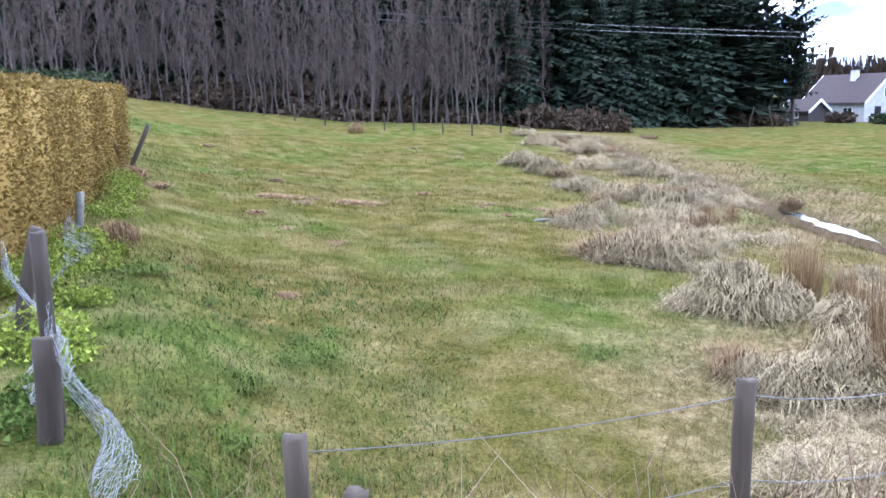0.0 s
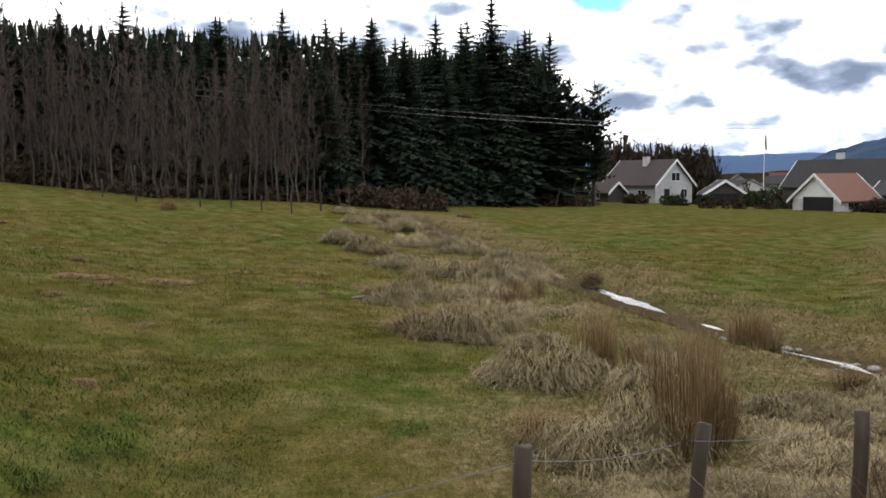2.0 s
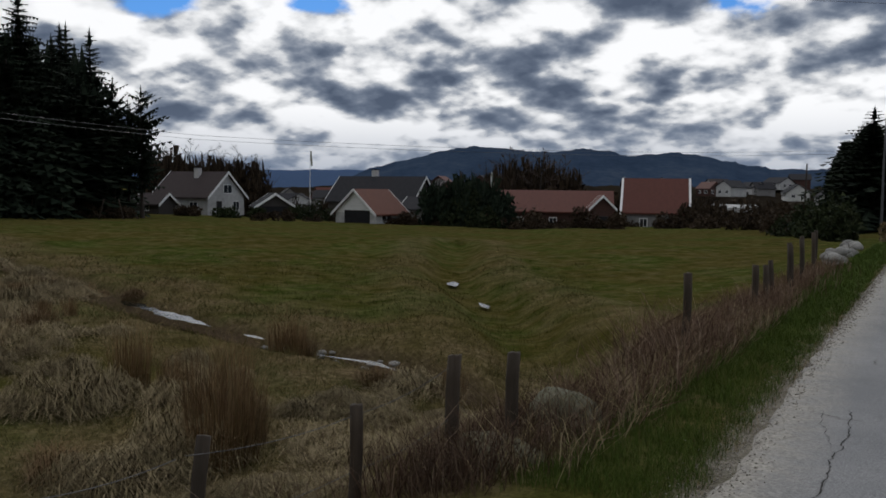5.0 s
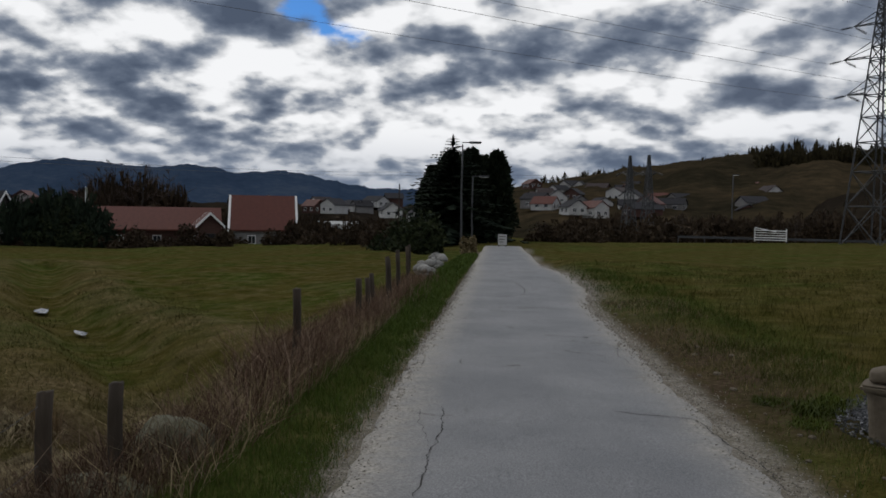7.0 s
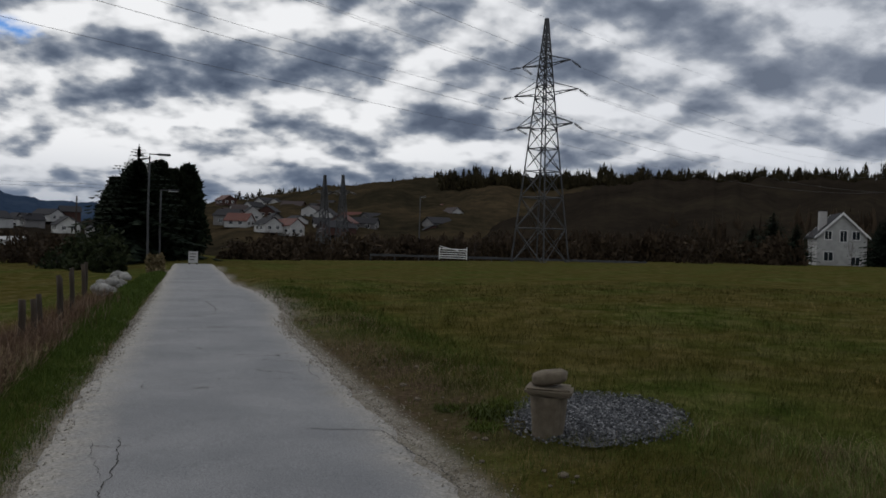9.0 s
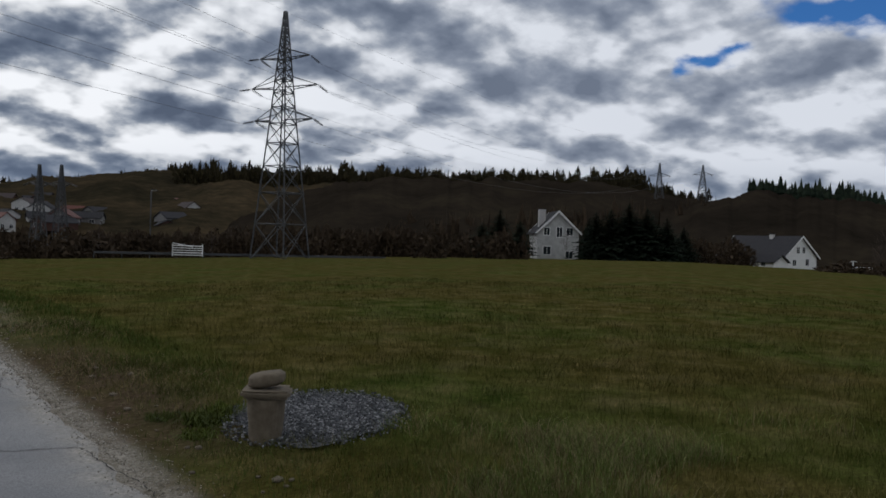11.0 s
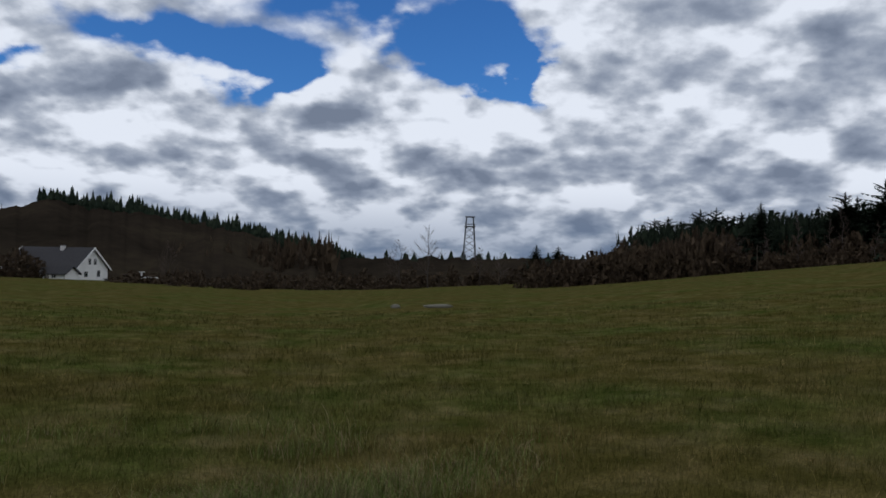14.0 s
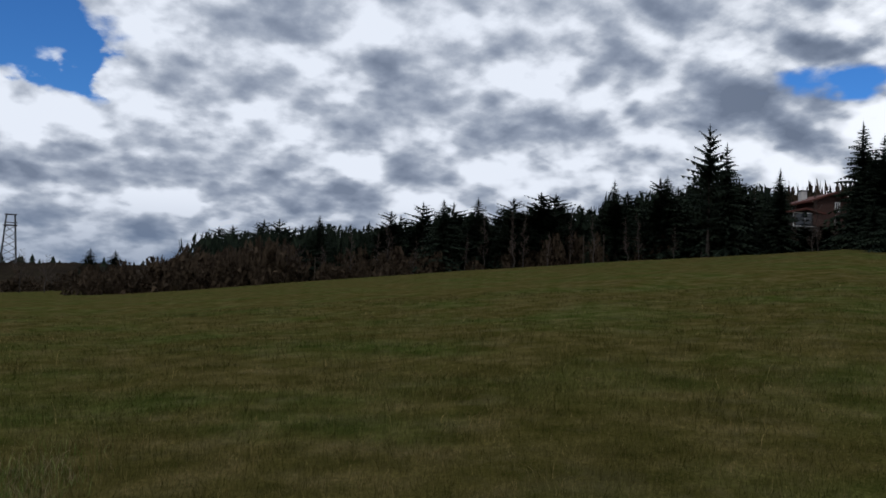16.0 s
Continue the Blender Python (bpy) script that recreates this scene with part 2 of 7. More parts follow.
# colours that the pasture and its blades share: green sward, dry straw, mossy olive
def sward(nt, pos, dry):
    n1, n2, n3 = noise_out(nt, pos, 0.22, 4), noise_out(nt, pos, 1.3, 5), noise_out(nt, pos, 9.0, 5)
    green = ramp(nt, n2, (0.30, (0.025, 0.036, 0.0072)), (0.5, (0.048, 0.060, 0.0135)), (0.72, (0.082, 0.084, 0.025)))
    olive = ramp(nt, n2, (0.30, (0.038, 0.036, 0.0082)), (0.7, (0.088, 0.073, 0.023)))
    base = mixc(nt, ramp(nt, n1, (0.36, (0, 0, 0)), (0.56, (1, 1, 1))), green, olive)
    # worn spots: dark moss and pale dead thatch, a hand to a stride across
    spot, fleck = noise_out(nt, pos, 2.9, 6, 0.68), noise_out(nt, pos, 21.0, 4, 0.7)
    base = mixc(nt, 1.0, base, ramp(nt, spot, (0.34, (0.74, 0.78, 0.72)), (0.5, (1.0, 1.0, 1.0)), (0.66, (1.24, 1.2, 1.26))), "MULTIPLY")
    base = mixc(nt, 1.0, base, ramp(nt, fleck, (0.36, (0.72, 0.74, 0.7)), (0.64, (1.3, 1.27, 1.32))), "MULTIPLY")
    thatch = calc(nt, "MULTIPLY", ramp(nt, noise_out(nt, pos, 1.1, 6, 0.7), (0.52, (0, 0, 0)), (0.66, (1, 1, 1))), 0.35)
    base = mixc(nt, thatch, base, (0.105, 0.088, 0.045))
    straw = ramp(nt, n3, (0.28, (0.036, 0.027, 0.013)), (0.5, (0.112, 0.084, 0.044)), (0.72, (0.23, 0.182, 0.105)))
    f = calc(nt, "ADD", dry, calc(nt, "MULTIPLY", calc(nt, "SUBTRACT", n2, 0.5), 1.4), clamp=True)
    return mixc(nt, f, base, straw), n3, n2


m_pasture, nt_, b_ = shader("pasture", 1.0, 0.0, 0.0)
pos_ = node(nt_, "ShaderNodeNewGeometry").outputs["Position"]
dry_ = node(nt_, "ShaderNodeAttribute", attribute_name="dry").outputs["Fac"]
col_, fine_, mid_ = sward(nt_, pos_, dry_)
mud_ = node(nt_, "ShaderNodeAttribute", attribute_name="mud").outputs["Fac"]
earth_ = ramp(nt_, noise_out(nt_, pos_, 14.0, 6), (0.3, (0.026, 0.018, 0.011)), (0.7, (0.095, 0.07, 0.045)))
mud_f = calc(nt_, "ADD", mud_, calc(nt_, "MULTIPLY", calc(nt_, "SUBTRACT", noise_out(nt_, pos_, 2.6, 5), 0.5), calc(nt_, "MULTIPLY", mud_, 2.0)), clamp=True)
speck = ramp(nt_, noise_out(nt_, pos_, 40.0, 3), (0.35, (0.55, 0.55, 0.55)), (0.65, (1.3, 1.3, 1.3)))
turf_ = mixc(nt_, mud_f, mixc(nt_, 0.7, col_, mixc(nt_, 1.0, col_, speck, "MULTIPLY")), earth_)
sand_ = node(nt_, "ShaderNodeAttribute", attribute_name="sand").outputs["Fac"]
dust_ = ramp(nt_, noise_out(nt_, pos_, 35.0, 5), (0.3, (0.12, 0.105, 0.086)), (0.7, (0.34, 0.315, 0.27)))
dust_f = calc(nt_, "ADD", sand_, calc(nt_, "MULTIPLY", calc(nt_, "SUBTRACT", noise_out(nt_, pos_, 4.0, 7, 0.7), 0.5), calc(nt_, "MULTIPLY", sand_, 3.4)), clamp=True)
nt_.links.new(mixc(nt_, dust_f, turf_, dust_), b_.inputs["Base Color"])
bump(nt_, b_, calc(nt_, "ADD", fine_, calc(nt_, "MULTIPLY", mid_, 1.2)), 0.4, 0.06)

m_blades, nt_, b_ = shader("grass_blades", 0.9, 0.0, 0.03)
g_ = node(nt_, "ShaderNodeNewGeometry")
dry_ = node(nt_, "ShaderNodeAttribute", attribute_name="dry").outputs["Fac"]
lone = calc(nt_, "MULTIPLY", calc(nt_, "SUBTRACT", g_.outputs["Random Per Island"], 0.45), 0.7)
tone_ = node(nt_, "ShaderNodeAttribute", attribute_name="tone").outputs["Fac"]
col_, fine_, mid_ = sward(nt_, g_.outputs["Position"], calc(nt_, "ADD", dry_, calc(nt_, "ADD", lone, calc(nt_, "MULTIPLY", calc(nt_, "SUBTRACT", tone_, 0.55), 0.5)), clamp=True))
col_ = mixc(nt_, 1.0, col_, ramp(nt_, tone_, (0.0, (0.74, 0.82, 0.68)), (0.6, (1.0, 1.0, 1.0)), (1.0, (1.3, 1.25, 1.2))), "MULTIPLY")
nt_.links.new(mixc(nt_, 1.0, col_, ramp(nt_, g_.outputs["Random Per Island"], (0.0, (0.72, 0.78, 0.65)), (0.75, (1.1, 1.12, 1.0)), (1.0, (1.9, 1.85, 1.6))), "MULTIPLY"), b_.inputs["Base Color"])

m_lush = foliage("lush_grass", (0.024, 0.043, 0.006), (0.045, 0.070, 0.010), (0.082, 0.108, 0.024))
m_tuft = foliage("pale_tufts", (0.028, 0.050, 0.007), (0.068, 0.096, 0.020), (0.21, 0.225, 0.085))
m_straw = foliage("straw", (0.034, 0.024, 0.011), (0.105, 0.078, 0.038), (0.26, 0.208, 0.122), (0.11, 0.098, 0.036))
m_rush = foliage("rush", (0.045, 0.028, 0.014), (0.115, 0.066, 0.030), (0.20, 0.135, 0.07), (0.10, 0.09, 0.035))
m_bramble = foliage("dead_stems", (0.024, 0.013, 0.009), (0.07, 0.040, 0.026), (0.13, 0.085, 0.056), (0.29, 0.225, 0.165))
m_needles = foliage("needles", (0.008, 0.013, 0.009), (0.015, 0.022, 0.014), (0.025, 0.034, 0.021), rough=0.9, spec=0.05)
m_needles_brown = foliage("larch_needles", (0.02, 0.018, 0.010), (0.045, 0.037, 0.018), (0.06, 0.05, 0.022))
m_thuja = foliage("cypress", (0.008, 0.012, 0.008), (0.016, 0.022, 0.013), (0.027, 0.033, 0.017), rough=0.9, spec=0.05)
m_twigs = foliage("twigs", (0.042, 0.032, 0.027), (0.070, 0.052, 0.043), (0.10, 0.076, 0.062))
m_scrub = foliage("scrub", (0.020, 0.0145, 0.010), (0.040, 0.029, 0.019), (0.066, 0.047, 0.030), spec=0.05)
m_evergreen = foliage("evergreen", (0.010, 0.015, 0.007), (0.022, 0.030, 0.012), (0.04, 0.046, 0.02))
m_hedge = foliage("hedge_leaves", (0.11, 0.07, 0.024), (0.16, 0.105, 0.028), (0.22, 0.15, 0.034), (0.15, 0.125, 0.03))
m_goldleaf = foliage("spring_shrub", (0.07, 0.10, 0.012), (0.14, 0.17, 0.02), (0.22, 0.25, 0.04))
m_bark = plain("bark", (0.034, 0.027, 0.023), (0.085, 0.070, 0.060), 5.0, 0.9, relief=0.5, stretch=(1, 1, 0.25), vary=0.3)
m_darkbark = plain("dark_bark", (0.018, 0.014, 0.011), (0.05, 0.04, 0.032), 5.0, 0.9, relief=0.5, stretch=(1, 1, 0.25), vary=0.3)
m_wood = plain("weathered_wood", (0.017, 0.012, 0.008), (0.055, 0.041, 0.028), 22.0, 0.85, relief=0.5, stretch=(1, 1, 0.12), vary=0.25)
m_lichen = plain("lichen_wood", (0.07, 0.066, 0.052), (0.19, 0.185, 0.155), 30.0, 0.9, relief=0.5, vary=0.2)
m_white = plain("white_boards", (0.55, 0.55, 0.54), (0.74, 0.74, 0.72), 4.0, 0.6, relief=0.1, stretch=(1, 1, 6))
m_whitewash = plain("old_white_render", (0.28, 0.28, 0.275), (0.5, 0.5, 0.49), 1.5, 0.8, relief=0.2)
m_greywall = plain("grey_render", (0.12, 0.117, 0.115), (0.22, 0.215, 0.21), 2.0, 0.85, relief=0.2)
m_brownwall = plain("brown_boards", (0.035, 0.018, 0.014), (0.075, 0.035, 0.026), 4.0, 0.8, relief=0.2, stretch=(1, 1, 6))
m_darkwall = plain("dark_boards", (0.03, 0.026, 0.024), (0.07, 0.062, 0.056), 4.0, 0.8, relief=0.2, stretch=(6, 6, 1))
m_slate = plain("dark_roof_tiles", (0.022, 0.022, 0.026), (0.048, 0.047, 0.05), 5.0, 0.9, spec=0.1, relief=0.4, stretch=(1, 4, 4))
m_brownroof = plain("brown_roof_tiles", (0.026, 0.019, 0.019), (0.052, 0.039, 0.038), 5.0, 0.9, relief=0.4, stretch=(1, 4, 4))
m_redroof = plain("red_roof_tiles", (0.06, 0.017, 0.011), (0.105, 0.03, 0.02), 4.0, 0.7, relief=0.4, stretch=(1, 4, 4))
m_orangeroof = plain("orange_roof_tiles", (0.068, 0.023, 0.014), (0.115, 0.039, 0.023), 4.0, 0.7, relief=0.4, stretch=(1, 4, 4))
# near-black for wheels and door fills; in the carport it paints the inside shade
m_near_black = plain("near_black", (0.008, 0.008, 0.009), (0.018, 0.018, 0.02), 2.0, 0.9, relief=0)
m_steel = plain("galvanised_steel", (0.04, 0.042, 0.046), (0.085, 0.088, 0.092), 3.0, 0.6, metal=0.2, relief=0.1)
m_wire = plain("wire", (0.05, 0.05, 0.053), (0.13, 0.13, 0.135), 8.0, 0.5, metal=0.7, relief=0)
m_netting = plain("galvanised_netting", (0.12, 0.125, 0.13), (0.26, 0.265, 0.27), 8.0, 0.5, metal=0.3, relief=0)
m_insul = plain("insulator", (0.012, 0.012, 0.014), (0.03, 0.03, 0.032), 8.0, 0.4, relief=0)
m_stone = plain("field_stone", (0.10, 0.098, 0.09), (0.32, 0.31, 0.29), 7.0, 0.9, relief=0.6, vary=0.25)
m_mossrock = plain("mossy_rock", (0.055, 0.055, 0.02), (0.20, 0.19, 0.14), 6.0, 0.95, relief=0.6, vary=0.2)
m_gravel = plain("gravel", (0.03, 0.03, 0.032), (0.10, 0.10, 0.104), 60.0, 0.85, relief=0.3, vary=0.0)
m_sandstone = plain("sandstone", (0.08, 0.064, 0.046), (0.18, 0.15, 0.11), 12.0, 0.9, relief=0.5)
m_chimney = plain("chimney_render", (0.36, 0.35, 0.34), (0.5, 0.49, 0.48), 4.0, 0.85)
m_paint_white = plain("white_paint", (0.62, 0.62, 0.61), (0.78, 0.78, 0.77), 3.0, 0.5, relief=0)
m_cloth = plain("flag_cloth", (0.13, 0.14, 0.11), (0.30, 0.30, 0.24), 6.0, 0.8, relief=0)
m_glass, nt_, b_ = shader("window_glass", 0.08, 0.0, 0.6)
b_.inputs["Base Color"].default_value = (0.02, 0.024, 0.03, 1)
m_water, nt_, b_ = shader("water", 0.03, 0.0, 0.5)
b_.inputs["Base Color"].default_value = (0.016, 0.014, 0.010, 1)
bump(nt_, b_, noise_out(nt_, node(nt_, "ShaderNodeNewGeometry").outputs["Position"], 9.0, 3), 0.12, 0.03)
m_lens, nt_, b_ = shader("lamp_lens", 0.2, 0.0, 0.5)
b_.inputs["Base Color"].default_value = (0.7, 0.7, 0.68, 1)

m_asphalt, nt_, b_ = shader("asphalt", 0.75, 0.0, 0.35)
pos_ = node(nt_, "ShaderNodeNewGeometry").outputs["Position"]
grit = noise_out(nt_, pos_, 90.0, 3)
patchy = noise_out(nt_, pos_, 0.7, 5)
edge_ = node(nt_, "ShaderNodeAttribute", attribute_name="edge").outputs["Fac"]
tar = ramp(nt_, grit, (0.3, (0.09, 0.092, 0.098)), (0.7, (0.26, 0.262, 0.268)))
tar = mixc(nt_, 1.0, tar, ramp(nt_, patchy, (0.3, (0.74, 0.75, 0.77)), (0.7, (1.16, 1.15, 1.13))), "MULTIPLY")
vor = node(nt_, "ShaderNodeTexVoronoi", feature="DISTANCE_TO_EDGE")
vor.inputs["Scale"].default_value = 0.42
wob = node(nt_, "ShaderNodeVectorMath", operation="ADD")
nt_.links.new(pos_, wob.inputs[0])
wob2 = node(nt_, "ShaderNodeTexNoise")
wob2.inputs["Scale"].default_value, wob2.inputs["Detail"].default_value = 2.2, 5
nt_.links.new(pos_, wob2.inputs["Vector"])
nt_.links.new(wob2.outputs[1], wob.inputs[1])
nt_.links.new(wob.outputs[0], vor.inputs["Vector"])
crack_on = ramp(nt_, noise_out(nt_, pos_, 0.5, 2), (0.52, (0, 0, 0)), (0.57, (1, 1, 1)))
crack = calc(nt_, "MULTIPLY", ramp(nt_, vor.outputs["Distance"], (0.0, (1, 1, 1)), (0.009, (0, 0, 0))), crack_on)
tar = mixc(nt_, crack, tar, (0.025, 0.023, 0.02))
sand = ramp(nt_, noise_out(nt_, pos_, 35.0, 5), (0.3, (0.14, 0.125, 0.105)), (0.7, (0.40, 0.375, 0.33)))
sand_f = calc(nt_, "ADD", edge_, calc(nt_, "MULTIPLY", calc(nt_, "SUBTRACT", noise_out(nt_, pos_, 5.0, 8, 0.7), 0.46), calc(nt_, "MULTIPLY", edge_, 3.4)), clamp=True)
nt_.links.new(mixc(nt_, sand_f, tar, sand), b_.inputs["Base Color"])
bump(nt_, b_, calc(nt_, "SUBTRACT", grit, calc(nt_, "MULTIPLY", crack, 2.0)), 0.35, 0.008)


def far_mat(name, *cols, scale=0.03):
    m, nt, b = shader(name, 1.0, 0.0, 0.0)
    p = node(nt, "ShaderNodeNewGeometry").outputs["Position"]
    f = calc(nt, "ADD", calc(nt, "MULTIPLY", noise_out(nt, p, scale, 5), 0.6), calc(nt, "MULTIPLY", noise_out(nt, p, scale * 9, 6), 0.4))
    step = 0.4 / max(1, len(cols) - 1)
    nt.links.new(ramp(nt, f, *[(0.3 + i * step, c) for i, c in enumerate(cols)]), b.inputs["Base Color"])
    return m


# mountain colours carry the blue of distance haze, paler for the farther range
m_mountain_haze = far_mat("far_mountain", (0.020, 0.034, 0.062), (0.032, 0.050, 0.084), (0.055, 0.072, 0.10), scale=0.006)
m_mountain_haze_pale = far_mat("farther_mountain", (0.050, 0.080, 0.15), (0.065, 0.10, 0.175), scale=0.004)
m_hill = far_mat("wooded_hill", (0.009, 0.008, 0.006), (0.020, 0.016, 0.012), (0.034, 0.028, 0.018))
m_heath = far_mat("heath_hill", (0.010, 0.009, 0.007), (0.022, 0.019, 0.012), (0.045, 0.034, 0.020), (0.085, 0.063, 0.035), scale=0.02)


# ---- the lie of the land ----
def smooth(a, b, v):
    t = np.clip((np.asarray(v, float) - a) / (b - a), 0, 1)
    return t * t * (3 - 2 * t)


# far edge of the fields by bearing: bearing, distance, height; heights from the road at the camera's feet
EDGE_AZ = np.array([-180, -150, -138, -124, -113, -105, -97, -90, -76, -69, -60, -51, -35, -17, -9, 0, 10, 26, 36, 48, 58, 71, 81, 88, 95, 110, 140, 180.0])
EDGE_D = np.array([70, 72, 76, 84, 90, 95, 95, 100, 100, 105, 122, 122, 108, 86, 75, 62, 80, 84, 92, 108, 84, 52, 55, 62, 62, 60, 65, 70.0])
EDGE_Z = np.array([4, 5.6, 6.1, 5.0, 3.6, 2.3, .87, -.45, -1.65, -1.85, -1.3, -.7, -.85, -1.3, -1.3, -.97, -1.9, -2.7, -2.45, -2.1, -1.25, .08, .6, 1.4, 2.6, 3.0, 3.5, 4.0])
FAR_Z = np.array([16, 16, 17, 15, 11, 7, 4, -1, -7, -8, -8, -8, -7, -7, -7, -6, -8, -9, -9, -8, -4, 1, 3, 5, 7, 8, 12, 16.0])
BROOK = np.array([(-45, 22), (-33, 18.5), (-25, 16.7), (-21, 15.4), (-18.1, 14.25), (-13.4, 12.65), (-11.4, 12.2), (-9.7, 12.15), (-8.8, 12.2), (-7.6, 11.8), (-4.6, 11.0), (-2.5, 11.0)])
DITCH = np.array([(-27, 47), (-20, 35), (-16.1, 27.9), (-12.6, 24.0), (-8.1, 17.6), (-5.8, 13.9), (-5.0, 11.2)])


def along(line, x, y):
    """Distance from a line on the plan."""
    best = np.full(np.shape(x), 1e9)
    for (ax, ay), (bx, by) in zip(line[:-1], line[1:]):
        ux, uy = bx - ax, by - ay
        t = np.clip(((x - ax) * ux + (y - ay) * uy) / (ux * ux + uy * uy), 0, 1)
        best = np.minimum(best, np.hypot(x - ax - t * ux, y - ay - t * uy))
    return best


def wave(x, y, size, seed):
    """Cheap rolling unevenness, about -1 to 1."""
    a = np.sin(x / size * 2.1 + seed) * np.cos(y / size * 1.7 - seed * 2)
    b = np.sin((x + y) / size * 3.7 + seed * 3) * np.cos((x - y) / size * 4.3 + seed)
    c = np.sin(x / size * 7.9 - y / size * 5.1 + seed * 5)
    return 0.5 * a + 0.3 * b + 0.2 * c


def road_z(y):
    return -0.0152 * np.asarray(y, float)


def ground(x, y):
    x, y = np.asarray(x, float), np.asarray(y, float)
    d = np.hypot(x, y)
    az = np.degrees(np.arctan2(-x, y))
    de, ze, zf = np.interp(az, EDGE_AZ, EDGE_D), np.interp(az, EDGE_AZ, EDGE_Z), np.interp(az, EDGE_AZ, FAR_Z)
    z = ze * np.minimum(d / de, 1.0) ** 1.2
    z = z + (zf - ze) * smooth(0, 1, (d - de) / 160.0)
    # the pasture left of the road lies lower
    drop = 1.05 * smooth(-1.5, -5.5, x) * (1 - 0.85 * smooth(22, 58, d)) * np.interp(az, [-180, 0, 12, 25, 80, 90, 97, 104, 180], [0, 0, .9, 1.15, .9, .7, .35, .25, .1])
    z = z - drop
    z = z + 0.10 * wave(x, y, 5.0, 1.3) * smooth(3.5, 12, d) * smooth(-2.5, -7, x) + 0.25 * wave(x, y, 23.0, 0.4) * smooth(10, 30, d) * (1 - smooth(45, 60, d))
    # humps beside the brook
    b = along(BROOK, x, y)
    z = z + 0.13 * np.maximum(wave(x, y, 1.7, 4.1), -0.2) * (1 - smooth(3, 6, b)) * smooth(1.2, 2.6, b) * smooth(-3, -5, x)
    z = z - 0.34 * (1 - smooth(0.35, 1.05, b)) * smooth(-3.2, -4.5, x)
    c = along(DITCH, x, y)
    z = z - 0.5 * (1 - smooth(0.35, 1.6, c)) * smooth(-3.2, -5.5, x)
    z = z + (0.22 + 0.06 * wave(x, y, 4.0, 2.2)) * np.exp(-((c - 2.5) / 0.9) ** 2) * smooth(-3.4, -5.0, x) * smooth(12, 15, y) * (1 - smooth(34, 44, y))
    # level bed for the road, with soft shoulders
    rz = road_z(y) - 0.03
    k = 1 - smooth(0.0, 1.3, np.maximum(np.maximum(-1.1 - x, x - 2.2), 0))
    k = k * (1 - smooth(62, 70, np.abs(y)))
    return z * (1 - k) + rz * k


def gz(x, y):
    return float(ground(x, y))


def dryness(x, y):
    """Where the grass is dead straw: along the brook and ditch, round the fence."""
    b, c = along(BROOK, x, y), along(DITCH, x, y)
    side = smooth(-3.0, -3.8, x)
    band = (1 - smooth(2.2, 4.6, b + 0.9 * wave(x, y, 2.2, 2.0))) * side * np.clip(0.62 + 0.5 * wave(x, y, 1.9, 5.0), 0.1, 1)
    band = np.maximum(band, 0.62 * np.exp(-((c - 2.3) / 1.2) ** 2) * side * (0.6 + 0.4 * wave(x, y, 1.4, 0.7)))
    fence = (1 - smooth(0.3, 1.3, np.abs(x + 2.9))) * smooth(-3, 1, y) * (1 - smooth(18, 26, y)) * 0.8
    near = (1 - smooth(1.5, 5, np.hypot(x + 5.5, y - 6.5))) * 0.8
    return np.clip(np.maximum(np.maximum(band, fence), near), 0, 1)


def mesh_np(name, verts, faces, mats, smooth_shade=False, attrs=None):
    """A mesh from arrays: faces is an (n, 3) or (n, 4) array."""
    me = bpy.data.meshes.new(name)
    verts, faces = np.asarray(verts, np.float32), np.asarray(faces, np.int32)
    n, k = faces.shape
    me.vertices.add(len(verts))
    me.vertices.foreach_set("co", verts.ravel())
    me.loops.add(n * k)
    me.loops.foreach_set("vertex_index", faces.ravel())
    me.polygons.add(n)
    me.polygons.foreach_set("loop_start", np.arange(0, n * k, k, dtype=np.int32))
    if smooth_shade:
        me.polygons.foreach_set("use_smooth", np.ones(n, bool))
    for key, val in (attrs or {}).items():
        a = me.attributes.new(key, "FLOAT", "POINT")
        a.data.foreach_set("value", np.asarray(val, np.float32))
    me.update(calc_edges=True)
    me.validate()
    for m in mats if isinstance(mats, (list, tuple)) else [mats]:
        me.materials.append(m)
    return me


def part(name, bm, material, parent, label=""):
    me = bpy.data.meshes.new(name)
    bm.to_mesh(me)
    bm.free()
    me.materials.append(material)
    ob = new(name, me)
    ob.parent = parent
    return tagged(ob, label)


def part_me(name, me, parent, label=""):
    ob = new(name, me)
    ob.parent = parent
    return tagged(ob, label)


def empty(name, m, label="", category="", group="", kind=""):
    ob = new(name)
    ob.empty_display_size = 0.3
    ob.matrix_basis = m
    return tagged(ob, label, category, group, kind)


# one sheet of ground to the horizon
rings = np.concatenate([[0.0], np.geomspace(0.6, 130, 230), np.geomspace(140, 4200, 26)])
SEG = 540
th = np.linspace(-np.pi, np.pi, SEG, endpoint=False)
RR, TT = np.meshgrid(rings[1:], th, indexing="ij")
gx, gy = np.concatenate([[0], (-np.sin(TT) * RR).ravel()]), np.concatenate([[0], (np.cos(TT) * RR).ravel()])
gzz = ground(gx, gy)
tris = [(0, 1 + j, 1 + (j + 1) % SEG) for j in range(SEG)]
i_, j_ = np.meshgrid(np.arange(len(rings) - 2), np.arange(SEG), indexing="ij")
a_, b2_ = 1 + i_ * SEG + j_, 1 + i_ * SEG + (j_ + 1) % SEG
q_ = np.stack([a_, a_ + SEG, b2_ + SEG, b2_], -1).reshape(-1, 4)
tri_all = np.concatenate([np.array(tris), q_[:, [0, 1, 2]], q_[:, [0, 2, 3]]])
tri_all = tri_all[:, ::-1]
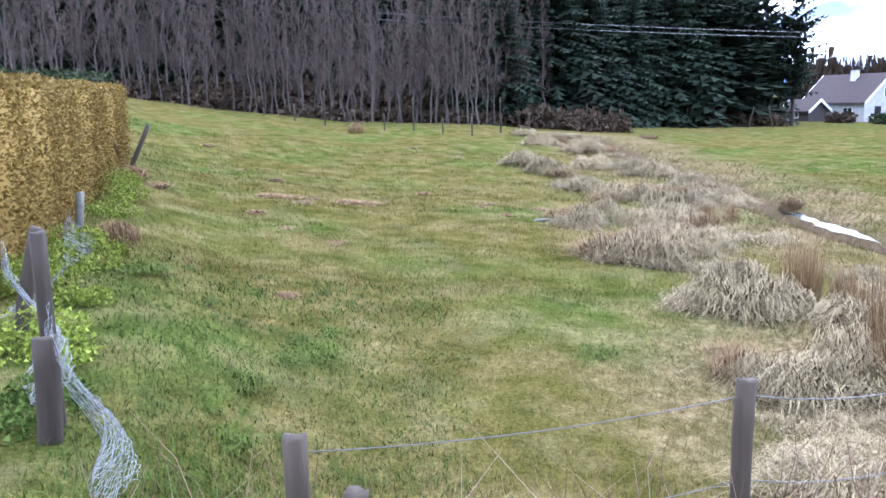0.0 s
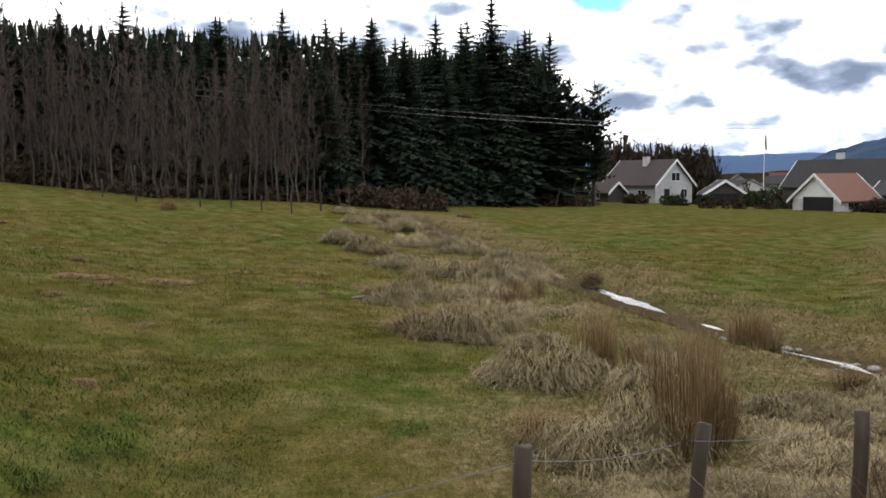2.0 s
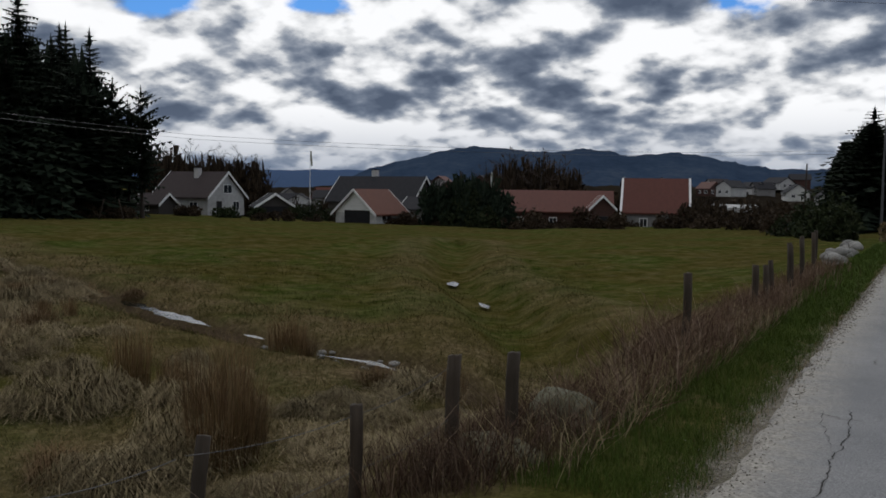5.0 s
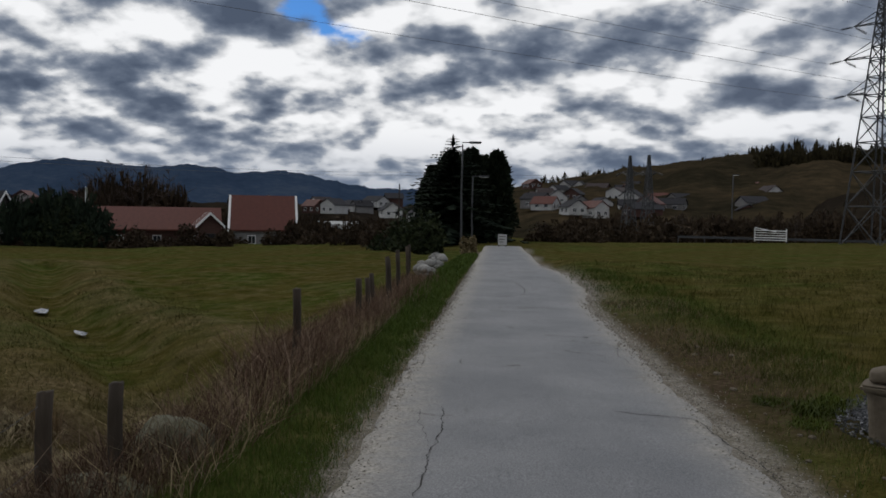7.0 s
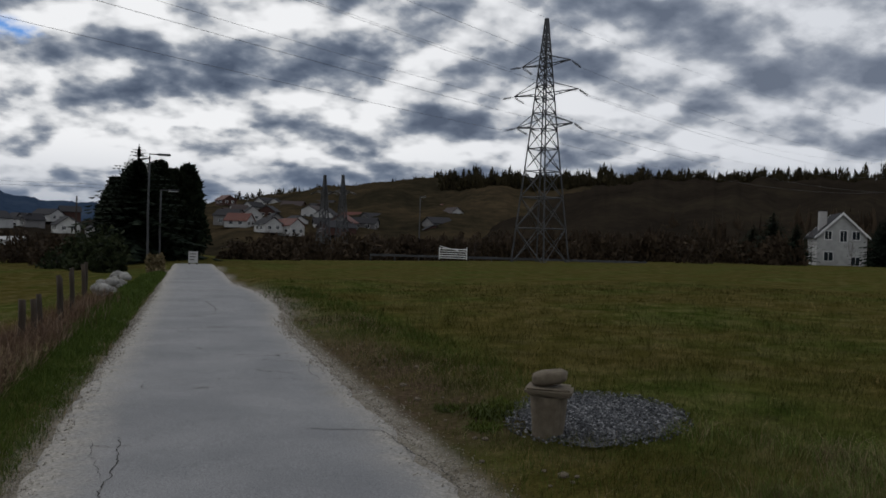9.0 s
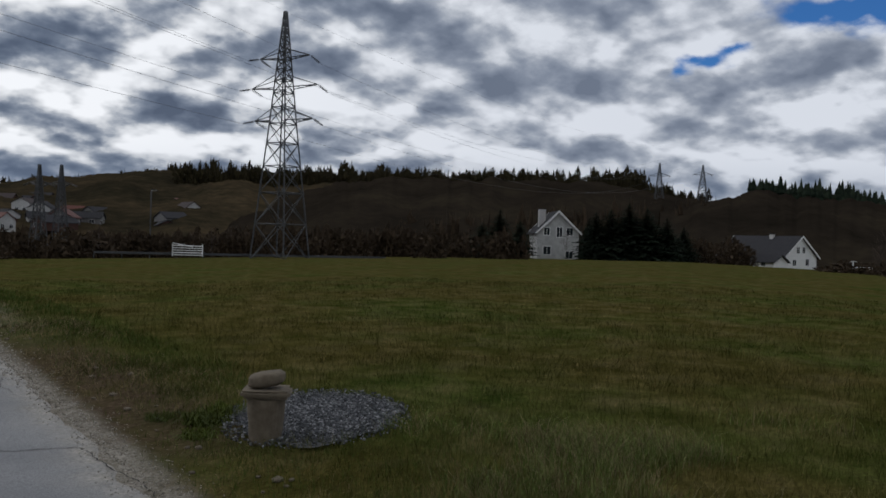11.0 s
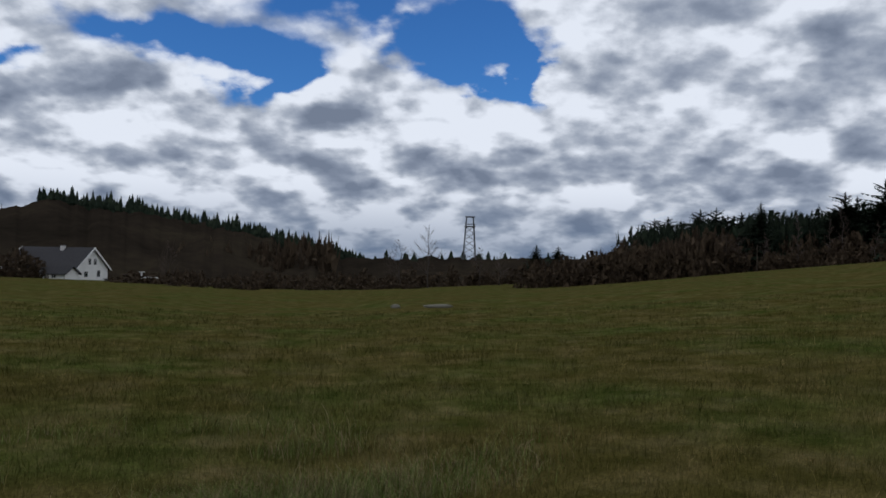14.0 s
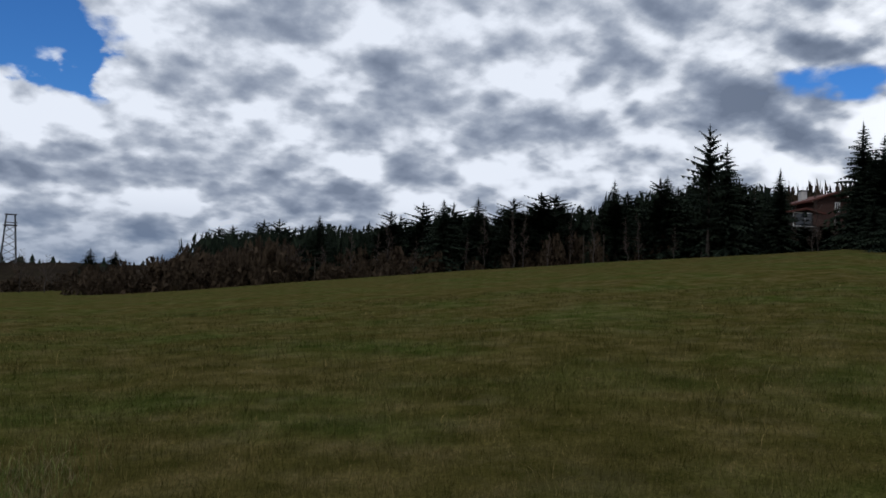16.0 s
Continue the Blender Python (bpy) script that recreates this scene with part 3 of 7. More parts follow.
right_edge = 1.86 + 0.5 * smooth(16, 22, gy) * (1 - smooth(26, 34, gy))
verge_mud = (1 - smooth(0.4, 1.3, np.abs(gx - 2.3))) * smooth(5.6, 7.2, gy) * (1 - smooth(12, 17, gy)) * 0.85
verge_mud = np.maximum(verge_mud, (1 - smooth(0.1, 0.5, np.abs(gx - right_edge))) * 0.6)
verge_mud = np.maximum(verge_mud, (1 - smooth(0.0, 0.25, np.abs(gx + 1.05))) * 0.6) * (np.abs(gy) < 62)
verge_sand = np.maximum(1 - smooth(0.05, 0.34, np.abs(gx - right_edge)), (1 - smooth(0.05, 0.2, np.abs(gx + 1.02))) * 0.8) * (np.abs(gy) < 62) * 0.8
verge_sand = np.maximum(verge_sand, 0.7 * np.exp(-((gx - 2.5) / 0.45) ** 2 - ((gy - 25) / 6.0) ** 2))
brook_mud = (1 - smooth(0.4, 1.0, along(BROOK, gx, gy))) * (gx < -3.2)
land = new("ground", mesh_np("ground", np.stack([gx, gy, gzz], -1), tri_all, m_pasture, True, {"dry": dryness(gx, gy), "mud": np.maximum(verge_mud, brook_mud), "sand": verge_sand}))
tagged(land, "grazed green pasture with dead straw along a brook", "ground", kind="structure")

# ---- road: narrow asphalt lane with crumbling sandy edges ----
ys = np.concatenate([np.linspace(-14, 34, 320), np.linspace(34.4, 64, 70)])
us = np.array([0, .03, .07, .12, .2, .35, .5, .65, .8, .88, .93, .97, 1.0])
YY, UU = np.meshgrid(ys, us, indexing="ij")
rl = -1.0 + 0.03 * np.sin(YY * 0.5) + (0.03 * np.sin(YY * 3.7 + 1) + 0.02 * np.sin(YY * 9.1)) / (1 + 0.12 * np.abs(YY))
rr = 1.86 + 0.04 * np.sin(YY * 0.4 + 2) + (0.04 * np.sin(YY * 2.9) + 0.03 * np.sin(YY * 8.3)) / (1 + 0.12 * np.abs(YY)) + 0.5 * smooth(16, 22, YY) * (1 - smooth(26, 34, YY))
ragged = np.random.default_rng(5)
soft_ = np.array([0.2, 0.6, 0.2])
rl = rl + np.convolve(ragged.normal(0, 0.022, len(ys)), soft_, "same")[:, None]
rr = rr + np.convolve(ragged.normal(0, 0.03, len(ys)), soft_, "same")[:, None]
RX = rl + UU * (rr - rl)
camber = 0.035 * (1 - (2 * UU - 1) ** 2) + np.where((UU < 0.01) | (UU > 0.99), -0.05, 0.006)
edge_w = np.maximum(1 - smooth(0.0, 0.24, UU), 1 - smooth(0.0, 0.17, 1 - UU)) * 0.85
n_u = len(us)
i_, j_ = np.meshgrid(np.arange(len(ys) - 1), np.arange(n_u - 1), indexing="ij")
v0 = i_ * n_u + j_
road = new("road", mesh_np("road", np.stack([RX, YY, road_z(YY) + camber], -1).reshape(-1, 3), np.stack([v0, v0 + 1, v0 + n_u + 1, v0 + n_u], -1).reshape(-1, 4), m_asphalt, True, {"edge": edge_w.ravel()}))
tagged(road, "narrow grey asphalt lane, cracked, with sandy crumbling edges", "road", kind="structure")


# open cracks in the asphalt: runs of (x, y) on the lane
def crack(run, width, seed):
    r = np.random.default_rng(seed)
    pts = []
    for (ax, ay), (bx, by) in zip(run[:-1], run[1:]):
        n = max(3, int(math.hypot(bx - ax, by - ay) / 0.05))
        pts += [(ax + (bx - ax) * k / n, ay + (by - ay) * k / n) for k in range(n)]
    p = np.array(pts)
    n = len(p)
    p = p + np.convolve(r.normal(0, 0.014, n + 4), np.ones(3) / 2.0, "same")[2:-2, None] * np.array((0.8, 0.8)) + r.normal(0, 0.006, (n, 2))
    t = np.gradient(p, axis=0)
    t /= np.linalg.norm(t, axis=1)[:, None] + 1e-9
    w = 0.55 * width * r.uniform(0.3, 1.2, n) * np.minimum(1, np.minimum(np.arange(n), n - 1 - np.arange(n)) / 4 + 0.1)
    off = np.stack([-t[:, 1], t[:, 0]], -1) * w[:, None]
    u = np.clip((p[:, 0] + 1.0) / 2.86, 0, 1)
    z = road_z(p[:, 1]) + 0.035 * (1 - (2 * u - 1) ** 2) + 0.010
    V = np.concatenate([np.c_[p + off, z], np.c_[p - off, z]])
    k = np.arange(n - 1)
    part_me("crack", mesh_np("crack", V, np.stack([k, k + n, k + n + 1, k + 1], -1), m_crack), road)


m_crack = plain("crack_dirt", (0.012, 0.011, 0.010), (0.04, 0.036, 0.03), 20.0, 0.95, relief=0)
for i, (run_, w_) in enumerate((([(-0.45, 4.6), (-0.44, 5.6), (-0.40, 6.2), (-0.45, 7.1)], 0.009), ([(-0.44, 5.7), (-0.6, 6.4), (-0.63, 7.0)], 0.004),
                                ([(0.95, 7.0), (1.2, 6.95), (1.66, 6.86), (1.72, 6.2), (1.8, 5.6), (1.82, 4.6)], 0.011), ([(1.15, 6.97), (1.0, 6.98)], 0.02),
                                ([(-0.95, 23.2), (-0.2, 22.9), (0.5, 22.6), (1.5, 22.3), (2.1, 22.9)], 0.035), ([(0.4, 24.6), (1.2, 24.1), (2.2, 24.8)], 0.04), ([(-0.54, 9.75), (0.4, 9.68), (1.55, 9.6)], 0.005), ([(0.5, 22.6), (0.7, 20.4), (0.65, 19.0)], 0.02), ([(-0.9, 13.2), (-0.4, 13.0), (0.1, 13.15)], 0.008), ([(1.7, 11.4), (1.5, 10.2), (1.6, 9.5)], 0.009))):
    crack(run_, w_, 60 + i)


# ---- brook and pools ----
def water_strip(name, line, lo, hi, width, lift, label):
    seg = []
    for (ax, ay), (bx, by) in zip(line[:-1], line[1:]):
        n = max(2, int(math.hypot(bx - ax, by - ay) / 0.25))
        seg += [(ax + (bx - ax) * k / n, ay + (by - ay) * k / n) for k in range(n)]
    pts = np.array(seg)
    pts = pts[(pts[:, 0] > lo) & (pts[:, 0] < hi)]
    t = np.gradient(pts, axis=0)
    t /= np.linalg.norm(t, axis=1)[:, None]
    nrm = np.stack([-t[:, 1], t[:, 0]], -1)
    k = np.arange(len(pts))
    w = width * (0.75 + 0.25 * np.sin(k * 0.55) + 0.2 * np.sin(k * 1.7)) * np.minimum(1, np.minimum(k, len(pts) - 1 - k) / 4.0 + 0.05)
    z = ground(pts[:, 0], pts[:, 1])
    z = np.convolve(np.pad(z, 4, mode="edge"), np.ones(9) / 9, "valid") + lift
    l, r = pts + nrm * w[:, None], pts - nrm * w[:, None]
    v = np.concatenate([np.c_[l, z], np.c_[r, z]])
    n = len(pts)
    f = np.stack([k[:-1], k[:-1] + n, k[1:] + n, k[1:]], -1)
    return tagged(new(name, mesh_np(name, v, f, m_water, True)), label, "water", kind="structure")


water_strip("water", BROOK, -18.9, -13.2, 0.24, 0.30, "shallow brook reflecting the bright sky between grass banks")
water_strip("water", BROOK, -12.2, -11.2, 0.24, 0.30, "short stretch of brook among rushes")
water_strip("water", BROOK, -10.0, -7.4, 0.10, 0.19, "stony shallow brook below a grass bank")
water_strip("water", DITCH, -16.5, -15.7, 0.5, 0.13, "small pool in the ditch reflecting the sky")
water_strip("water", DITCH, -13.2, -12.1, 0.24, 0.13, "thin strip of ditch water")


# ---- hills and mountains ----
def ridge(name, mat, label, profile, dist, depth, rough, seed, foot=-9.0, steps=260):
    """A rise seen along its length: profile of (bearing, elevation in degrees) for its crest at that distance."""
    pa, pe = np.array(sorted(profile), float).T
    az = np.linspace(pa[-1], pa[0], steps)
    crest = 1.6 + dist * np.tan(np.radians(np.interp(az, pa, pe)))
    k = np.arange(steps)
    rng = np.random.default_rng(seed)
    jag = np.convolve(rng.normal(0, 1, steps + 8), np.ones(5) / 5, "same")[4:-4] * rough
    rows = []
    for s, h in ((0.0, 0.0), (0.25, 0.3), (0.5, 0.62), (0.75, 0.87), (1.0, 1.0), (1.25, 0.9), (1.8, 0.0)):
        d = dist - depth * (1 - s)
        lump = rough * 1.5 * np.sin(az * 0.9 + s * 9 + seed) * np.sin(s * 3.0)
        rows.append(np.stack([-np.sin(np.radians(az)) * d, np.cos(np.radians(az)) * d, foot + (crest - foot) * h + jag * h + lump], -1))
    v = np.concatenate(rows)
    i, j = np.meshgrid(np.arange(len(rows) - 1), k[:-1], indexing="ij")
    q = i * steps + j
    f = np.stack([q, q + steps, q + steps + 1, q + 1], -1).reshape(-1, 4)
    return tagged(new(name, mesh_np(name, v, f[:, ::-1], mat, True)), label, "hill", kind="structure")


# the haze over both mountain ranges is painted into their blue
ridge("far_mountain", m_mountain_haze_pale, "far mountain range on the horizon, coloured pale blue for haze", [(62, 0.9), (50, 1.2), (41, 1.25), (37, 1.35), (33, 1.2), (12, 0.9), (5, 1.35), (-2, 1.5), (-6, 1.2), (-12, 0.6)], 3900, 500, 5, 3, foot=-30)
ridge("mountain", m_mountain_haze, "rounded mountain beyond the town, coloured dark blue for haze", [(37, 0.9), (35.7, 1.5), (33, 2.2), (31, 2.75), (29.7, 2.95), (26.3, 2.95), (23.5, 2.75), (21, 2.9), (19.5, 2.8), (17.8, 2.45), (15, 2.65), (13.7, 2.55), (11, 2.0), (8.7, 1.55), (6, 1.6), (3, 1.2), (-3, 0.9)], 2600, 700, 5, 5, foot=-25)
ridge("low_town_rise", m_hill, "dark low wooded rise behind the houses", [(60, -0.6), (50, -0.2), (40, 0.1), (34, 0.3), (28, 0.5), (20, 0.45), (12, 0.4), (6, 0.5), (0, 0.9), (-4, 1.0)], 420, 120, 1.0, 7)
ridge("heath_hill", m_heath, "brown heath hillside with scattered houses", [(1, 1.2), (-2.4, 2.0), (-6, 2.7), (-9, 3.2), (-13, 3.7), (-17, 4.0), (-21, 4.2), (-28, 4.3), (-36, 4.2), (-44, 3.9)], 560, 330, 1.5, 9)
ridge("wooded_hill", m_hill, "dark wooded hill behind the white house", [(-16, 1.0), (-22, 2.0), (-27, 3.6), (-31, 4.2), (-38, 4.3), (-45, 4.3), (-48.5, 3.9), (-51, 3.4), (-54, 2.6), (-57, 1.5), (-60, 0.4)], 430, 230, 1.5, 11)
ridge("scrub_hill", m_hill, "brown scrubby hillside behind the farmhouse", [(-50, 2.2), (-53, 3.0), (-56, 3.75), (-60, 3.4), (-64, 2.9), (-67, 2.4), (-70, 1.7), (-73, 1.0), (-75.5, 0.4), (-79, -0.3), (-84, -0.5)], 290, 150, 1.0, 13)
ridge("low_wood_rise", m_hill, "dark low wooded horizon beyond the field", [(-70, 0.3), (-76, 0.55), (-80, 0.6), (-85, 0.7), (-90, 0.8), (-96, 0.9), (-104, 0.9)], 260, 80, 0.6, 15)


# ---- trees ----
def tube(verts, faces, p, q, r0, r1, sides=5):
    """A tapered stick between two points, as triangles."""
    p, q = np.asarray(p, float), np.asarray(q, float)
    ax = q - p
    ax = ax / (np.linalg.norm(ax) + 1e-9)
    u = np.cross(ax, (0.3, 0.9, 0.1) if abs(ax[2]) > 0.8 else (0, 0, 1))
    u /= np.linalg.norm(u)
    w = np.cross(ax, u)
    base = len(verts)
    for c, r in ((p, r0), (q, r1)):
        for k in range(sides):
            a = 2 * math.pi * k / sides
            verts.append(c + r * (math.cos(a) * u + math.sin(a) * w))
    for k in range(sides):
        a, b = base + k, base + (k + 1) % sides
        faces.append((a, b, b + sides))
        faces.append((a, b + sides, a + sides))


def spruce_mesh(rng, h, spread, levels, gappy=0.0, low=0.08, droop=0.35, top_heavy=0.0, m=5):
    """Crown of a conifer: whorls of drooping boughs, each a fan of needle sprays."""
    V, Fc = [], []
    for i in range(levels):
        s = i / (levels - 1)
        z = h * (low + (1 - low) * s ** 0.95)
        reach = spread * ((1 - s) ** 0.85 * (1 - top_heavy) + top_heavy * math.sin(math.pi * min(1, 0.12 + s * 0.88)) ** 0.7) + 0.12
        n = 9 if s < 0.75 else 6
        for k in range(n):
            if rng.random() < gappy:
                continue
            a = 2 * math.pi * (k + 0.5 * (i % 2)) / n + rng.normal(0, 0.22)
            L = reach * rng.uniform(0.6, 1.12)
            out = np.array((math.cos(a), math.sin(a), 0))
            side = np.array((-math.sin(a), math.cos(a), 0))
            p0 = np.array((0, 0, z + rng.normal(0, 0.32) * (1 - s)))
            up = rng.uniform(-0.1, 0.18) + (0.5 * s)
            prev = p0
            for q in range(1, m + 1):
                f = q / m
                tip = p0 + out * L * f + np.array((0, 0, L * (up * f - droop * f * f)))
                w = L * 0.25 * (1.15 - f) + 0.09
                for sg in (-1, 1):
                    b = len(V)
                    V.extend([prev, tip, prev * 0.45 + tip * 0.55 + side * sg * w * rng.uniform(0.7, 1.5) + np.array((0, 0, -w * rng.uniform(0.3, 1.0)))])
                    Fc.append((b, b + 1, b + 2))
                b = len(V)
                V.extend([prev, tip, (prev + tip) / 2 + np.array((0, 0, -w * rng.uniform(0.8, 1.6)))])
                Fc.append((b, b + 1, b + 2))
                prev = tip
    b = len(V)
    for a in (0, 2.1, 4.2):
        V.extend([np.array((0, 0, h * 1.035)), np.array((0.14 * math.cos(a), 0.14 * math.sin(a), h * 0.93)), np.array((0.14 * math.cos(a + 1.6), 0.14 * math.sin(a + 1.6), h * 0.93))])
        Fc.append((len(V) - 3, len(V) - 2, len(V) - 1))
    return np.array(V), np.array(Fc)


def trunk_mesh(h, r, sides=7, bend=0.0, rng=None):
    V, Fc = [], []
    n = 5
    pts = [np.array((bend * math.sin(k * 1.3) * h * 0.02, bend * math.cos(k * 1.9) * h * 0.02, h * k / n)) for k in range(n + 1)]
    for k in range(n):
        tube(V, Fc, pts[k], pts[k + 1], r * (1 - 0.85 * k / n) * (1.35 if k == 0 else 1), r * (1 - 0.85 * (k + 1) / n), sides)
    return np.array(V), np.array(Fc)


def bare_mesh(rng, h, r, spread=0.32, limbs=16, twig=7, start=0.25, upright=0.7, stems=1):
    """A leafless tree: limbs and twigs, in two arrays of triangles (wood, twigs)."""
    V, Fc, TV, TF = [], [], [], []
    for s in range(stems):
        lean = rng.normal(0, 0.028 + 0.06 * (stems > 1), 2)
        bx, by = (rng.normal(0, 0.35, 2) if stems > 1 else (0, 0))
        n = 7
        pts = [np.array((bx + lean[0] * h * k / n + rng.normal(0, 0.012 * h) * (k > 0), by + lean[1] * h * k / n + rng.normal(0, 0.012 * h) * (k > 0), h * k / n)) for k in range(n + 1)]
        for k in range(n):
            tube(V, Fc, pts[k], pts[k + 1], max(0.012, r * (1 - k / n)), max(0.008, r * (1 - (k + 1) / n)), 5)
        for i in range(limbs):
            f = start + (1 - start) * (i + rng.random()) / limbs
            k = min(n - 1, int(f * n))
            p = pts[k] + (pts[k + 1] - pts[k]) * (f * n - k)
            a = rng.uniform(0, 2 * math.pi)
            L = h * spread * (1.15 - f) * rng.uniform(0.6, 1.2)
            v = np.array((math.cos(a), math.sin(a), upright + rng.normal(0, 0.2)))
            v /= np.linalg.norm(v)
            mid = p + v * L * 0.5
            v2 = v + np.array((rng.normal(0, .2), rng.normal(0, .2), 0.35))
            v2 /= np.linalg.norm(v2)
            end = mid + v2 * L * 0.5
            rr_ = max(0.009, r * (1 - f) * 0.34)
            tube(V, Fc, p, mid, rr_, rr_ * 0.6, 3)
            tube(V, Fc, mid, end, rr_ * 0.6, 0.006, 3)
            for t in range(twig):
                g = rng.uniform(0.25, 1.0)
                o = p + (mid - p) * g * 2 if g < 0.5 else mid + (end - mid) * (g - 0.5) * 2
                w = v + rng.normal(0, 0.55, 3) + np.array((0, 0, 0.25))
                w /= np.linalg.norm(w)
                ln = L * rng.uniform(0.25, 0.55)
                e = np.cross(w, rng.normal(0, 1, 3))
                e *= 0.021 / (np.linalg.norm(e) + 1e-9)
                b = len(TV)
                kink = o + w * ln * 0.5 + rng.normal(0, 0.06 * ln, 3)
                TV.extend([o - e, o + e, kink, kink - e * 0.7, kink + e * 0.7, o + w * ln + np.array((0, 0, 0.1 * ln))])
                TF.extend([(b, b + 1, b + 2), (b + 3, b + 4, b + 5)])
    return (np.array(V), np.array(Fc)), (np.array(TV), np.array(TF))


def spray_cloud(rng, n, shape, size, flat=1.0):
    """n little leaf triangles at points given by shape(rng) -> (point, outward)."""
    V = np.zeros((n * 3, 3))
    for i in range(n):
        p, o = shape(rng)
        a = rng.normal(0, 1, 3)
        b = rng.normal(0, 1, 3) + o
        a[2] *= flat
        a /= np.linalg.norm(a)
        b /= np.linalg.norm(b)
        s = size * rng.uniform(0.5, 1.3)
        V[i * 3:i * 3 + 3] = p - a * s * 0.45, p + a * s * 0.45, p + b * s
    return V, np.arange(n * 3).reshape(-1, 3)


def lumpy(radii, lumps, rng0):
    """Points over a heap of overlapping lumps within the radii."""
    cs = []
    for k in range(lumps):
        v = rng0.normal(0, 1, 3)
        v /= np.linalg.norm(v)
        v[2] = abs(v[2]) * 0.9
        cs.append((v * rng0.uniform(0.3, 0.8), rng0.uniform(0.25, 0.45)))
    R = np.array(radii)

    def shape(rng):
        c, r = cs[rng.integers(len(cs))]
        v = rng.normal(0, 1, 3)
        v /= np.linalg.norm(v)
        q = (c + v * r * rng.uniform(0.55, 1.0))
        q[2] = max(q[2], 0.01 + 0.1 * rng.random())
        return q * R, v
    return shape


RNG = np.random.default_rng(12)


def tree_thing(name, label, trunk, crown, mats, category="tree", group=""):
    """Template tree: an Empty with a trunk and a crown mesh; it is moved away by its first use."""
    t = empty(name, Matrix(), label, category, group)
    part_me("trunk", mesh_np("trunk", *trunk, mats[0], True), t)
    part_me("crown", mesh_np("crown", *crown, mats[1]), t)
    return t


class Stock:
    """Templates of one kind; plant() uses each one itself first, and copies afterwards."""

    def __init__(self, makers):
        self.items, self.used, self.heights = [], [], []
        for t, h in makers:
            self.items.append(t)
            self.heights.append(h)
            self.used.append(False)

    def plant(self, x, y, h, which=None, turn=None, wide=1.0, sink=0.1, label="", group=""):
        k = int(RNG.integers(len(self.items))) if which is None else which
        s = h / self.heights[k]
        m = pose(x, y, gz(x, y) - sink, 0, 0, RNG.uniform(0, 360) if turn is None else turn)
        src = self.items[k]
        if self.used[k]:
            ob = copy_thing(src, m)
        else:
            ob, self.used[k] = src, True
            ob.matrix_basis = m
        ob.scale = (s * wide, s * wide, s)
        return tagged(ob, label, "", group)


def spruce_stock():
    out = []
    for k in range(5):
        rng = np.random.default_rng(40 + k)
        h = 15.0
        out.append((tree_thing("spruce_tree", "tall dark green spruce at the edge of the wood", trunk_mesh(h * 0.97, 0.2), spruce_mesh(rng, h, rng.uniform(3.4, 4.6), 38, 0.05 + 0.05 * (k % 3), low=0.05, m=6), (m_darkbark, m_needles), group="conifers of the woods"), h))
    return Stock(out)


def pine_stock():
    out = []
    for k in range(3):
        rng = np.random.default_rng(60 + k)
        h = 13.0
        out.append((tree_thing("pine_tree", "open-branched dark pine with ragged layered boughs", trunk_mesh(h * 0.96, 0.19), spruce_mesh(rng, h, 3.4, 17, 0.3, low=0.25, droop=0.05, top_heavy=0.75), (m_darkbark, m_needles), group="conifers of the woods"), h))
    return Stock(out)


def bare_stock(stems, label, name, seed, mats, h=12.0, r=0.075, spread=0.15, limbs=30, twig=22, start=0.16, upright=1.7, count=6):
    out = []
    for k in range(count):
        rng = np.random.default_rng(seed + k)
        wood, tw = bare_mesh(rng, h, r, spread, limbs, twig, start, upright, stems)
        out.append((tree_thing(name, label, wood, tw, mats, group="leafless trees"), h))
    return Stock(out)


SPRUCE, PINE = spruce_stock(), pine_stock()
BIRCH = bare_stock(1, "slender leafless grey-barked tree in the grove", "bare_tree", 80, (m_bark, m_twigs))
OAK = bare_stock(1, "broad leafless deciduous tree with fine spreading twigs", "bare_tree", 95, (m_darkbark, m_twigs), h=9.0, r=0.16, spread=0.5, limbs=26, twig=16, start=0.18, upright=0.55, count=3)


def elev(x, y, el):
    """Height above its ground of a thing at (x, y) whose top shows at that elevation from the lane."""
    return 1.6 + math.hypot(x, y) * math.tan(radians(el)) - gz(x, y)


def stand(stock, n, az, dist, el, seed, wide=1.0, jitter=1.0):
    """A stand of trees over bearings az, depths beyond the field's edge dist, top elevations el at the two ends."""
    r = np.random.default_rng(seed)
    for i in range(n):
        f = (i + r.uniform(0.1, 0.9)) / n
        a = az[0] + (az[1] - az[0]) * f
        d = float(np.interp(a, EDGE_AZ, EDGE_D)) + r.uniform(*dist)
        x, y = at(a, d)
        e = el[0] + (el[1] - el[0]) * f + r.normal(0, 0.7) * jitter
        stock.plant(x, y, max(3.0, elev(x, y, e)), wide=wide * r.uniform(0.8, 1.15))


# the wood beyond the pasture: leafless grove in front, dark conifers behind and to its right
stand(BIRCH, 46, (103, 66), (0, 4), (9.5, 7.5), 1, 1.1)
stand(BIRCH, 46, (103, 66), (3, 8), (10.5, 8.5), 2, 1.1)
stand(BIRCH, 40, (103, 68), (7, 13), (11.0, 9.2), 3, 1.2)
stand(SPRUCE, 20, (104, 70), (13, 24), (9.6, 9.9), 4, 1.3)
stand(SPRUCE, 13, (71, 54.5), (2, 8), (8.6, 9.2), 5, 1.35)
stand(SPRUCE, 13, (72, 53.5), (8, 16), (10.0, 9.6), 6, 1.35)
stand(SPRUCE, 9, (70, 52), (16, 26), (9.6, 7.6), 7, 1.35)
